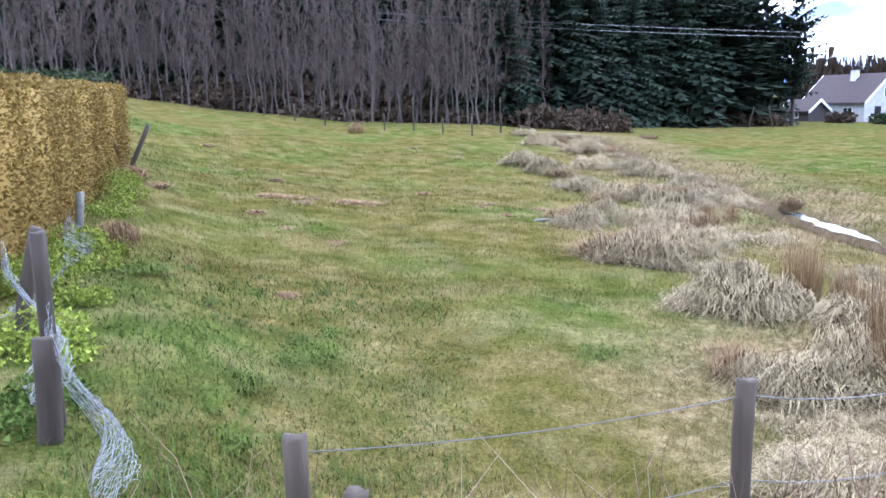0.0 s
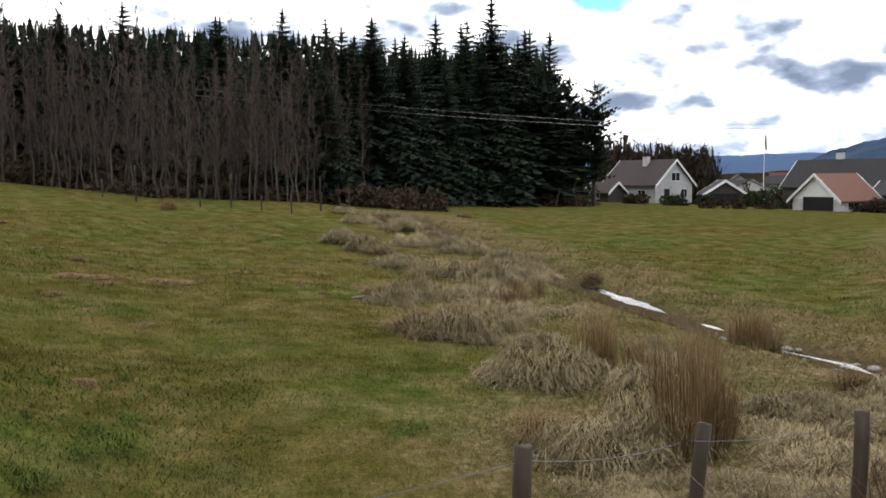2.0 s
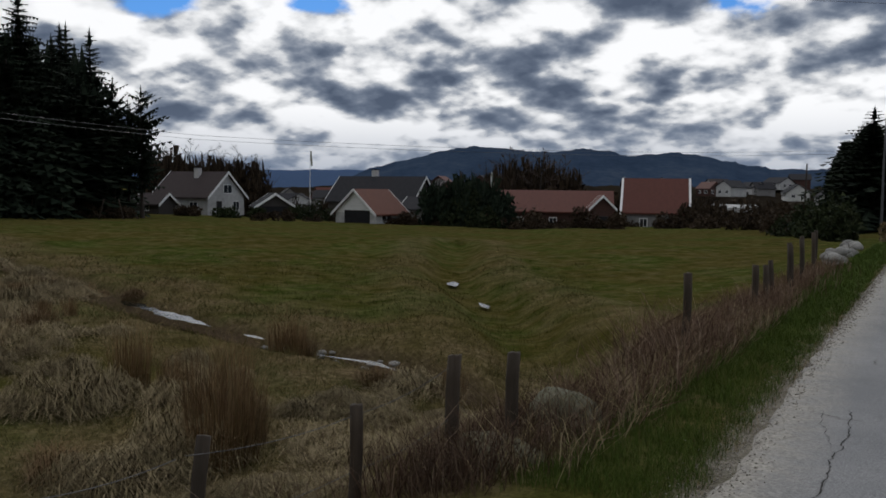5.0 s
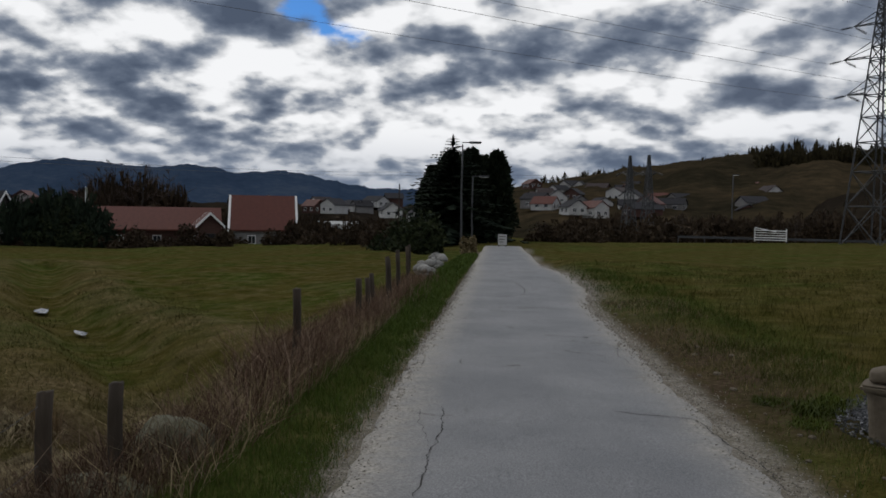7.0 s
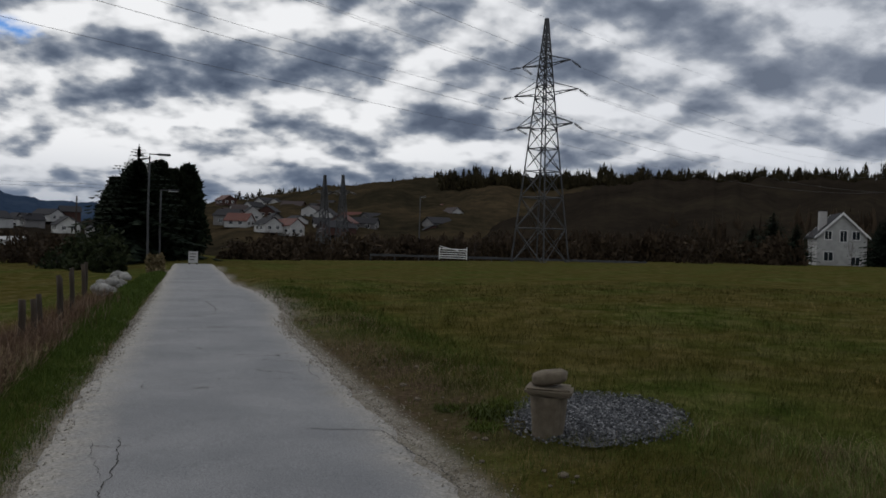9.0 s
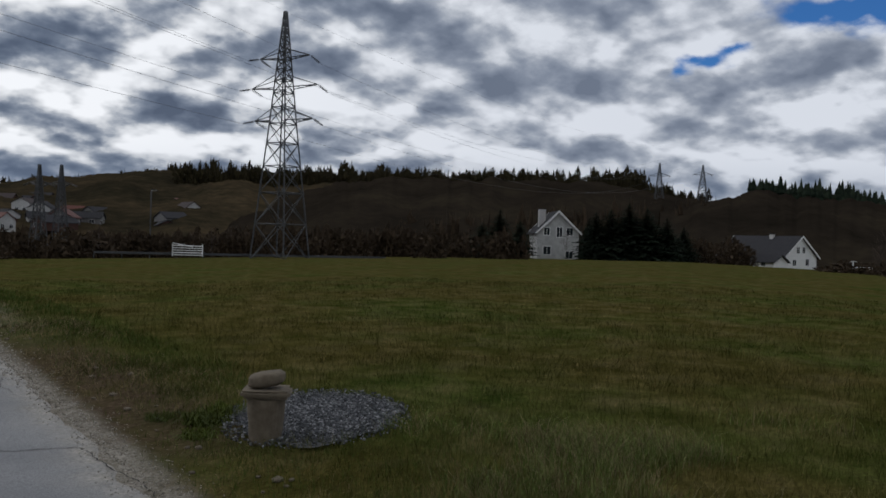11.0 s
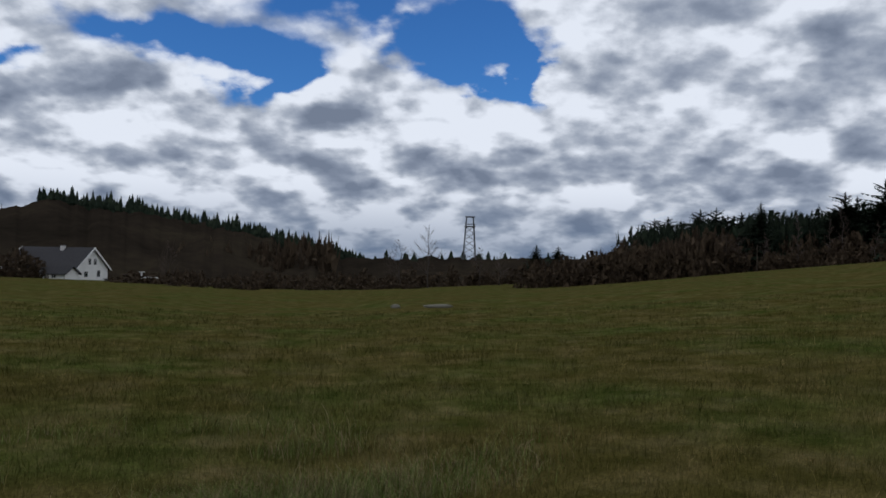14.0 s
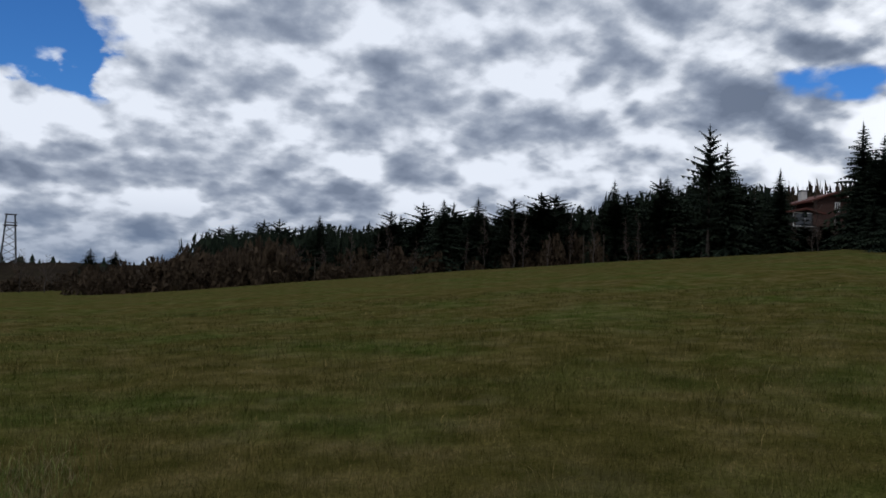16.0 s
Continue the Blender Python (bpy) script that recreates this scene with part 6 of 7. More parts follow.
# thin stakes along the foot of the wood, with a netting line
for i, a_z in enumerate(np.linspace(84, 60, 13)):
    d_ = float(np.interp(a_z, EDGE_AZ, EDGE_D)) - 7
    x_, y_ = at(float(a_z), d_)
    stake(x_, y_, gz(x_, y_) + (1.0, 2.0, 1.1, 0.9, 1.9, 0.8)[i % 6], 0.045, lean=(-4, 2, 8, 0, -6)[i % 5], turn=a_z, label="thin fence stake below the wood", group="fence stakes below the wood")
for a_z, l_ in ((53.6, 14), (52.0, -12), (57.5, 6), (55.6, -4)):
    x_, y_ = at(a_z, 84)
    stake(x_, y_, gz(x_, y_) + 2.0, 0.06, lean=l_, turn=a_z + 90, label="tall leaning stake at the foot of the wood", group="fence stakes below the wood")


# ---- clipped hedge ----
def hedge(name, label, p, q, width, z_lo, z_hi, n, size, mat, seed):
    """A clipped hedge between two points: a solid twiggy core under a skin of small leaves."""
    rng = np.random.default_rng(seed)
    t = empty(name, pose(p[0], p[1], 0), label, "hedge")
    L = math.hypot(q[0] - p[0], q[1] - p[1])
    ux, uy = (q[0] - p[0]) / L, (q[1] - p[1]) / L

    def top(s):
        return z_hi[0] + (z_hi[1] - z_hi[0]) * s / L

    def low(s):
        return z_lo[0] + (z_lo[1] - z_lo[0]) * s / L
    k = 26
    V, Fc = [], []
    for i in range(k + 1):
        s = L * i / k
        for w, zz in ((-1, low(s) - 0.3), (-1, top(s) - 0.12), (1, top(s) - 0.12), (1, low(s) - 0.3)):
            ww = w * (width / 2 - 0.1 + 0.04 * math.sin(i * 1.7))
            V.append((ux * s - uy * ww, uy * s + ux * ww, zz))
    for i in range(k):
        for c in range(4):
            a, b = i * 4 + c, i * 4 + (c + 1) % 4
            Fc += [(a, b, b + 4), (a, b + 4, a + 4)]
    for e in (0, k * 4):
        Fc += [(e, e + 1, e + 2), (e, e + 2, e + 3)]
    part_me("twig_core", mesh_np("twig_core", V, Fc, mat), t)
    area_side = L * (z_hi[0] - z_lo[0])

    def shape(r):
        s = r.uniform(0, L)
        c = r.random()
        zt, zl = top(s), low(s)
        bump_ = 0.10 * math.sin(s * 2.3) * math.sin(s * 0.9 + 2) + r.normal(0, 0.05)
        if c < 0.62:
            w, zz, o = (1 if c < 0.4 else -1) * (width / 2 + bump_), zl + (zt - zl) * r.random(), (1 if c < 0.4 else -1)
            return np.array((ux * s - uy * w, uy * s + ux * w, zz)), np.array((-uy * o, ux * o, 0.3))
        if c < 0.9:
            w = r.uniform(-0.5, 0.5) * width
            return np.array((ux * s - uy * w, uy * s + ux * w, zt + 0.5 * bump_ - 0.05)), np.array((0, 0, 1.0))
        s = 0.0 if c < 0.95 else L
        w = r.uniform(-0.5, 0.5) * width
        zz = low(s) + (top(s) - low(s)) * r.random()
        s2 = s + (bump_ if s else -bump_)
        return np.array((ux * s2 - uy * w, uy * s2 + ux * w, zz)), np.array((ux if s else -ux, uy if s else -uy, 0.2))
    part_me("leaves", mesh_np("leaves", *spray_cloud(rng, n, shape, size), mat), t)
    return t


hx0, hy0 = at(95.3, 21.5)
hx1, hy1 = at(106.5, 7.6)
hedge("hedge", "clipped golden-brown beech hedge along the pasture", (hx0, hy0 - 0.55), (hx1, hy1 - 0.5), 1.1, (gz(hx0, hy0), gz(hx1, hy1) - 0.1), (2.14, 1.90), 62000, 0.044, m_hedge, 5)
gx0, gy0 = at(97.0, 26)
gx1, gy1 = at(108, 20)
hedge("hedge", "dark clipped evergreen hedge behind the beech hedge", (gx0, gy0), (gx1, gy1), 1.2, (gz(gx0, gy0), gz(gx1, gy1)), (2.6, 2.5), 6000, 0.12, m_evergreen, 6)
k_ = 0
for a_z, d_, rx_, rz_, m_ in ((96.2, 17.5, 0.7, 0.55, m_goldleaf), (96.8, 15.5, 0.75, 0.6, m_goldleaf), (97.6, 13.5, 0.6, 0.4, m_goldleaf), (99.6, 10.6, 0.7, 0.35, m_goldleaf), (101.2, 9.4, 0.7, 0.35, m_goldleaf), (103.2, 8.2, 0.7, 0.4, m_goldleaf), (100.5, 8.0, 0.5, 0.25, m_goldleaf), (104.0, 6.6, 0.6, 0.35, m_goldleaf), (105.5, 5.4, 0.5, 0.3, m_lush)):
    k_ += 1
    x_, y_ = at(a_z, d_)
    bush("shrub", "low yellow-green spring shrub at the foot of the hedge", x_, y_, (rx_, rx_, rz_), 3000, 0.034, m_, 500 + k_, 0.05, "shrub", "shrubs along the hedge")


# ---- tussocks, rushes and dead stems ----
def blade_fan(rng, n, r0, h, spread, w, bend=0.5, lie=0.0, stray=0.7, mound=0.0):
    """Arching blades from a clump: three triangles each."""
    V, Fc = np.zeros((n * 5, 3)), np.zeros((n * 3, 3), int)
    for i in range(n):
        a = rng.uniform(0, 6.28)
        rad = r0 * math.sqrt(rng.random())
        p = np.array((rad * math.cos(a), rad * math.sin(a), mound * (1 - (rad / r0) ** 2)))
        a2 = a + rng.normal(0, stray)
        o = np.array((math.cos(a2), math.sin(a2), 0))
        s = np.array((-o[1], o[0], 0)) * w * rng.uniform(0.6, 1.2)
        hh = h * (0.3 + 0.85 * rng.random() ** (0.8 if mound else 1.1))
        out = spread * rng.uniform(0.15, 1.0) * (0.4 + rad / r0)
        m = p + o * out * 0.4 + np.array((0, 0, hh * 0.62))
        e = p + o * out * (1 + bend) + np.array((0, 0, hh * (1 - bend * rng.uniform(0.2, 1.0)) * (1 - lie)))
        V[i * 5:i * 5 + 5] = p - s, p + s, m - s * 0.7, m + s * 0.7, e
        b = i * 5
        Fc[i * 3:i * 3 + 3] = (b, b + 1, b + 3), (b, b + 3, b + 2), (b + 2, b + 3, b + 4)
    return V, Fc


def tangle(rng, n, r0, h, w):
    """Heap of lodged dead grass: locks combed different ways over an uneven mound, with loose ends."""
    locks = 11
    la, lr = rng.uniform(0, 6.28, locks), r0 * np.sqrt(rng.random(locks)) * 0.9
    lc = np.stack([lr * np.cos(la), lr * np.sin(la)], -1)
    lh, ls = h * rng.uniform(0.35, 1.0, locks), r0 * rng.uniform(0.22, 0.42, locks)
    comb = la + rng.normal(0, 1.0, locks)

    def mound(p):
        q = ((p[:, None, :] - lc[None]) ** 2).sum(-1) / (2 * ls[None] ** 2)
        return (lh[None] * np.exp(-q)).max(1)
    k = rng.integers(0, locks, n)
    p = lc[k] + rng.normal(0, 1, (n, 2)) * ls[k][:, None] * 0.85
    a = comb[k] + rng.normal(0, 0.55, n) + np.where(rng.random(n) < 0.18, rng.uniform(-2, 2, n), 0)
    L = r0 * rng.uniform(0.3, 0.85, n)
    o = np.stack([np.cos(a), np.sin(a)], -1)
    mid, end = p + o * L[:, None] * 0.45, p + o * L[:, None]
    rise = L * rng.uniform(0.05, 0.42, n)
    s_ = np.stack([-o[:, 1], o[:, 0]], -1) * (w * rng.uniform(0.6, 1.3, n))[:, None]
    z0, z1, z2 = mound(p) * 0.9 - 0.02, mound(mid) + rise, mound(end) + rise * rng.uniform(-0.2, 0.9, n)
    V = np.stack([np.c_[p - s_, z0], np.c_[p + s_, z0], np.c_[mid - s_ * 0.8, z1], np.c_[mid + s_ * 0.8, z1], np.c_[end, np.maximum(z2, 0.01)]], 1).reshape(-1, 3)
    b = np.arange(n) * 5
    return V, np.concatenate([np.stack([b, b + 1, b + 3], -1), np.stack([b, b + 3, b + 2], -1), np.stack([b + 2, b + 3, b + 4], -1)])


def clump_stock(name, label, mat, specs, group, category):
    out = []
    for k, (n, r0, h, sp, w, bend, lie) in enumerate(specs):
        rng = np.random.default_rng(700 + k + len(name))
        out.append(tagged(new(name, mesh_np(name, *blade_fan(rng, n, r0, h, sp, w, bend, lie, 2.0 if lie > 0.2 else 0.7, 0.18 if h > 0.3 and lie > 0.2 else 0.0), mat)), label, category, group))
    return out


def set_out(stock, used, places):
    for i, (x, y, s, v) in enumerate(places):
        src = stock[i % len(stock)]
        m = pose(x, y, gz(x, y) - 0.03, 0, 0, (i * 67) % 360)
        if id(src) in used:
            ob = copy_thing(src, m)
        else:
            used.add(id(src))
            ob = src
            ob.matrix_basis = m
        ob.scale = (s, s, s * v)


USED = set()
m_weed = foliage("weeds", (0.026, 0.036, 0.004), (0.046, 0.062, 0.007), (0.075, 0.088, 0.014))
RUSH = clump_stock("rush_clump", "tall upright clump of brown dead rushes by the brook", m_rush, [(620, 0.3, 1.05, 0.26, 0.0032, 0.35, 0), (520, 0.27, 1.0, 0.24, 0.0032, 0.4, 0), (420, 0.24, 0.95, 0.24, 0.0032, 0.35, 0)], "rush clumps", "rushes")
rp = []
for a_z, d_, s_, v_ in ((45.9, 8.6, 1.2, 1.0), (46.9, 9.6, 0.95, 1.4), (45.2, 10.2, 0.95, 1.5), (44.4, 9.2, 0.8, 1.1), (51.8, 12.2, 0.95, 1.2), (48.6, 11.4, 0.75, 1.0), (41.6, 15.6, 1.1, 1.0), (40.4, 15.9, 0.9, 0.9), (41.0, 15.2, 0.8, 1.3), (30.0, 12.0, 0.7, 1.0), (49.4, 12.2, 0.6, 1.1), (55.4, 20.5, 0.7, 0.9), (57.0, 20.0, 0.6, 0.9), (46.6, 8.3, 0.85, 0.9)):
    rp.append((*at(a_z, d_), s_, v_))
set_out(RUSH, USED, rp)
PALE = []
for k in range(7):
    rng = np.random.default_rng(730 + k)
    PALE.append(tagged(new("grass_tussock", mesh_np("grass_tussock", *tangle(rng, 1500, rng.uniform(0.4, 0.52), rng.uniform(0.16, 0.34), 0.0036), m_straw)), "shaggy lodged tussock of pale dead grass by the brook", "tussock", "tussocks along the brook"))
tp = [(*at(a, d), s, v) for a, d, s, v in ((62.2, 13.8, 1.5, 1.0), (63.6, 14.0, 1.2, 0.9), (60.8, 14.0, 1.2, 1.0), (66.0, 17.5, 1.3, 0.9), (64.2, 18.5, 1.2, 1.2), (55.3, 11.4, 1.5, 0.9), (56.8, 11.2, 1.2, 0.8), (53.6, 11.4, 1.2, 0.8), (52.0, 7.9, 1.2, 0.9), (50.4, 8.1, 1.4, 1.1), (48.9, 8.6, 1.3, 1.1), (53.6, 8.2, 0.9, 0.9), (58.0, 16.0, 1.2, 0.8), (60.5, 19.0, 1.3, 0.9), (59, 23, 1.5, 1.0), (62, 25, 1.7, 1.0), (65, 27, 1.8, 0.9), (67, 31, 1.9, 0.9), (69, 33, 1.9, 0.8), (64, 34, 1.8, 0.8), (56.4, 27, 1.5, 0.9), (58, 29, 1.6, 0.9), (60, 32, 1.7, 0.9), (40, 9.2, 1.1, 0.7), (37.5, 8.3, 1.2, 0.7), (39.0, 10.5, 1.1, 0.7), (36, 10.4, 1.1, 0.6), (33.5, 8.6, 1.1, 0.7), (34.6, 11.0, 1.0, 0.6), (31, 9.4, 1.0, 0.7))]
rb = np.random.default_rng(81)
for i in range(110):
    k = int(rb.integers(0, len(BROOK) - 3))
    q = BROOK[k] + (BROOK[k + 1] - BROOK[k]) * rb.random() + np.array((rb.normal(0, 0.9), -abs(rb.normal(1.2, 1.7))))
    if q[0] < -4.2 and along(BROOK, q[0], q[1]) > (2.6 if -19.5 < q[0] < -6.5 else 0.8):
        tp.append((float(q[0]), float(q[1]), rb.uniform(0.5, 1.25) * (1 + 0.012 * math.hypot(*q)), rb.uniform(0.55, 1.05)))
for i in range(18):
    q = (rb.uniform(-6.4, -3.4), rb.uniform(3.2, 9.5))
    tp.append((*q, rb.uniform(0.5, 1.0), rb.uniform(0.35, 0.8)))
set_out(PALE, USED, tp)
# half-dead tufts with upright brown tips
SPIKY = clump_stock("grass_tussock", "bristling tussock of faded rush and dead grass", m_rush, [(620, 0.36, 0.5, 0.42, 0.0034, 0.45, 0.1), (520, 0.3, 0.46, 0.4, 0.0034, 0.5, 0.1)], "tussocks along the brook", "tussock")
set_out(SPIKY, USED, [(*at(a, d), q, v) for a, d, q, v in ((63.1, 14.3, 1.7, 0.75), (64.2, 14.1, 1.2, 0.7), (61.8, 14.2, 1.1, 0.8), (66.5, 18.6, 1.3, 0.8), (65.2, 19.2, 1.0, 0.8), (58.8, 17.6, 0.9, 1.0), (57.2, 18.3, 1.0, 1.1), (57.9, 18.2, 0.7, 0.9), (63.2, 24.5, 1.2, 0.8), (61.0, 26.5, 1.4, 0.8), (58.8, 25.5, 1.2, 0.8), (57.0, 27.5, 1.3, 0.8), (55.0, 27.8, 1.3, 0.8), (56.7, 9.0, 0.7, 0.7), (35.2, 12.6, 0.9, 0.9), (66, 30, 1.4, 0.7), (68, 33, 1.5, 0.7))])
RED = clump_stock("grass_tussock", "small reddish-brown tussock in the pasture", m_rush, [(700, 0.3, 0.32, 0.2, 0.004, 0.8, 0.3), (600, 0.3, 0.26, 0.22, 0.004, 0.9, 0.4)], "small tussocks in the pasture", "tussock")
r_ = np.random.default_rng(77)
sp = [(*at(a, d), s, v) for a, d, s, v in ((56.4, 8.3, 0.9, 0.9), (62.0, 21, 1.0, 1.0), (58.2, 24, 1.2, 1.1), (60.5, 27, 1.3, 1.0), (56, 28, 1.3, 1.0), (53.5, 27, 1.2, 1.0), (51.5, 25, 1.1, 1.0), (63, 40, 1.6, 1.0), (66, 42, 1.4, 0.9), (60, 50, 1.6, 0.9), (80, 45, 1.3, 1.2), (94, 18, 1.1, 0.6), (97.2, 11, 0.9, 0.9), (85.8, 19.5, 1.3, 0.3), (86.8, 19.3, 1.1, 0.3), (80.4, 20.1, 1.3, 0.35), (81.6, 19.9, 1.1, 0.3), (84.4, 19.8, 1.0, 0.3), (95.5, 18.3, 1.2, 0.7))]
for i in range(26):
    a, d = r_.uniform(62, 92), r_.uniform(9, 40)
    sp.append((*at(a, d), r_.uniform(0.4, 0.8), r_.uniform(0.3, 0.6)))
set_out(RED, USED, sp)
LUSH = clump_stock("weed_patch", "low patch of dark green weeds in the pasture", m_weed, [(420, 0.3, 0.12, 0.16, 0.008, 0.8, 0.5), (340, 0.25, 0.10, 0.16, 0.008, 0.9, 0.5)], "weed patches in the pasture", "weeds")
wp = [(*at(a, d), s, 1.0) for a, d, s in ((86.4, 7.8, 1.0), (87.5, 8.2, 0.8), (85, 8.6, 0.7), (88.5, 7.4, 0.8), (97, 9.4, 1.0), (95.8, 9.6, 0.8), (92, 6.5, 0.8), (90, 5.6, 0.7), (94, 5.2, 0.8), (85, 10.2, 0.6), (66, 8.6, 0.8), (67, 8.4, 0.7), (88, 3.4, 0.6))]
wp += [(2.85, 7.3, 0.9, 2.2), (3.1, 7.5, 0.8, 1.8), (2.65, 6.9, 0.7, 1.6), (2.6, 7.8, 0.6, 1.5)]
for i in range(22):
    a, d = r_.uniform(78, 99), r_.uniform(5, 11)
    wp.append((*at(a, d), r_.uniform(0.3, 0.6), 0.7))
set_out(LUSH, USED, wp)


def stems(name, label, n, place, h, r, mat, seed, lean=0.35, forks=2):
    """A thicket of dead stems: thin bent ribbons, one mesh."""
    rng = np.random.default_rng(seed)
    V, Fc = [], []
    for i in range(n):
        x, y = place(rng)
        z = gz(x, y) - 0.03
        hh = h(x, y) * rng.uniform(0.45, 1.15)
        a = rng.uniform(0, 6.28)
        p = np.array((x, y, z))
        v = np.array((math.cos(a) * lean * rng.random(), math.sin(a) * lean * rng.random(), 1.0))
        w = rng.normal(0, 1, 3)
        w[2] *= 0.2
        w = w / np.linalg.norm(w) * r
        m = p + v * hh * 0.55 + rng.normal(0, 0.03, 3)
        e = m + (v + np.array((*rng.normal(0, lean, 2), -0.15 * rng.random()))) * hh * 0.45
        b = len(V)
        V.extend([p - w, p + w, m - w * 0.8, m + w * 0.8, e])
        Fc.extend([(b, b + 1, b + 3), (b, b + 3, b + 2), (b + 2, b + 3, b + 4)])
        for k in range(forks):
            o = p + (m - p) * rng.uniform(0.3, 1.0)
            f = o + rng.normal(0, 0.16, 3) * hh + np.array((0, 0, 0.15 * hh))
            b = len(V)
            V.extend([o - w * 0.6, o + w * 0.6, f])
            Fc.append((b, b + 1, b + 2))
    return tagged(new(name, mesh_np(name, V, Fc, mat)), label, "dead stems", kind="stuff")


def strip(x0, x1, y0, y1):
    return lambda r: (r.uniform(x0, x1), r.uniform(y0, y1))


stems("dead_stems", "thicket of brown dead stems along the fence by the lane", 5200, lambda r: (min(-1.75, -2.35 + r.normal(0, 0.32)), 4.4 + 11.0 * r.random() ** 0.85), lambda x, y: (0.5 + 0.26 * math.exp(-((y - 9) / 3.0) ** 2)) * (0.78 + 0.34 * math.sin(y * 2.3 + 2 * x) * math.sin(y * 0.9 + 1) + 0.16 * math.sin(y * 6.1 + x * 5)), 0.0038, m_bramble, 11, 0.75, 4)
stems("dead_stems", "tangle of dark brambles between the leaning posts", 1500, lambda r: (-2.55 + r.normal(0, 0.28), 4.0 + r.random() * 2.0), lambda x, y: 0.5, 0.003, m_bramble, 12, 0.7, 3)
stems("dead_stems", "pale broken stems among the brambles", 1700, lambda r: (min(-1.75, -2.2 + r.normal(0, 0.3)), 4.2 + 8 * r.random()), lambda x, y: 0.4, 0.004, m_straw, 13, 0.9, 2)
stems("dead_stems", "thin dry stems along the near fence", 420, lambda r: (-3.0 + r.normal(0, 0.35), -0.8 + r.random() * 5.4), lambda x, y: 0.6, 0.0026, m_bramble, 14, 0.5, 3)
stems("dead_stems", "dry reeds further along the fence", 1600, lambda r: (-2.35 + r.normal(0, 0.35), 14 + 10 * r.random()), lambda x, y: 0.45, 0.005, m_bramble, 15, 0.4, 2)


# ---- stones ----
def rock_mesh(rng, sub=2, rough=0.2):
    bm = bmesh.new()
    bmesh.ops.create_icosphere(bm, subdivisions=sub, radius=1.0)
    o = Vector(rng.uniform(-9, 9, 3))
    for v in bm.verts:
        n1 = noise.noise(v.co * 0.9 + o)
        v.co *= 1 + rough * 1.6 * n1 + rough * 0.5 * noise.noise(v.co * 3 + o)
        if v.co.z < -0.45:
            v.co.z = -0.45
    return bm


def rock(name, label, x, y, size, mat, seed, lift=0.0, group="", sub=3):
    rng = np.random.default_rng(seed)
    me = bpy.data.meshes.new(name)
    bm = rock_mesh(rng, sub, 0.22)
    for f in bm.faces:
        f.smooth = True
    bm.to_mesh(me)
    bm.free()
    me.materials.append(mat)
    ob = new(name, me)
    ob.matrix_basis = pose(x, y, gz(x, y) + size[2] * 0.3 + lift, 0, 0, rng.uniform(0, 360)) @ Matrix.Diagonal((*size, 1))
    return tagged(ob, label, "rock", group)


rock("boulder", "low moss-covered boulder in the verge", *at(26.2, 5.35), (0.34, 0.22, 0.17), m_mossrock, 1)
rock("boulder", "rounded mossy boulder under dead grass", *at(21.8, 6.1), (0.30, 0.26, 0.26), m_mossrock, 2)
r_ = np.random.default_rng(5)
for i in range(34):
    y_ = 24 + 18 * (i + r_.random()) / 34
    s_ = r_.uniform(0.13, 0.27)
    rock("boulder", "pale lichen-covered boulder of the row beside the lane", -2.05 - 0.05 * (y_ - 23) + r_.normal(0, 0.22), y_, (s_, s_ * 0.85, s_ * 0.75), m_stone, 20 + i, 0.2 * (i % 3 == 0), "boulders beside the lane", 2)
for i in range(46):
    q_ = BROOK[6] + (BROOK[8] - BROOK[6]) * r_.random() + r_.normal(0, 0.28, 2)
    s_ = r_.uniform(0.05, 0.13)
    rock("stone", "wet stone in the shallow brook", float(q_[0]), float(q_[1]), (s_, s_, s_ * 0.6), m_stone, 80 + i, 0.03, "stones in the brook", 1)
x_, y_ = at(64.3 + 3.6, 18.0)
rock("stone", "bleached white branch end lying in the grass", x_, y_, (0.26, 0.05, 0.05), m_lichen, 140, 0.02, "", 2)
# marker of stacked stones on a bed of gravel
cx_, cy_ = at(-25.2, 6.95)
cz_ = gz(cx_, cy_)
cairn = empty("stone_marker", pose(cx_, cy_, cz_ - 0.03, 0, 0, -30), "tapered stone pot with slab and boulder on top, on gravel", "stone marker")
bm = bmesh.new()
bmesh.ops.create_cone(bm, cap_ends=True, segments=28, radius1=0.125, radius2=0.158, depth=0.4, matrix=Matrix.Translation((0, 0, 0.2)))
bmesh.ops.subdivide_edges(bm, edges=[e for e in bm.edges if abs(e.verts[0].co.z - e.verts[1].co.z) > 0.1], cuts=5)
for v in bm.verts:
    v.co += v.co.normalized() * 0.012 * noise.noise(v.co * 9)
part("pot", bm, m_sandstone, cairn, "rough tapered sandstone pot")
bm = box_bm(-0.2, 0.2, -0.17, 0.17, 0.405, 0.47, 0.02)
bmesh.ops.subdivide_edges(bm, edges=bm.edges[:], cuts=2)
for v in bm.verts:
    v.co += Vector((0.03, 0.03, 0.008)) * noise.noise(v.co * 6)
part("slab", bm, m_sandstone, cairn, "uneven flat stone slab")
bm = bmesh.new()
bmesh.ops.create_icosphere(bm, subdivisions=4, radius=1.0)
for v in bm.verts:
    c = Vector([math.copysign(abs(q) ** 0.62, q) for q in v.co]) * (1 + 0.06 * noise.noise(v.co * 2.2))
    v.co = Vector((c.x * 0.145, c.y * 0.115, c.z * 0.062 + 0.545 + 0.02 * c.x))
for f in bm.faces:
    f.smooth = True
part("top_stone", bm, m_sandstone, cairn, "rounded field stone lying on the slab")
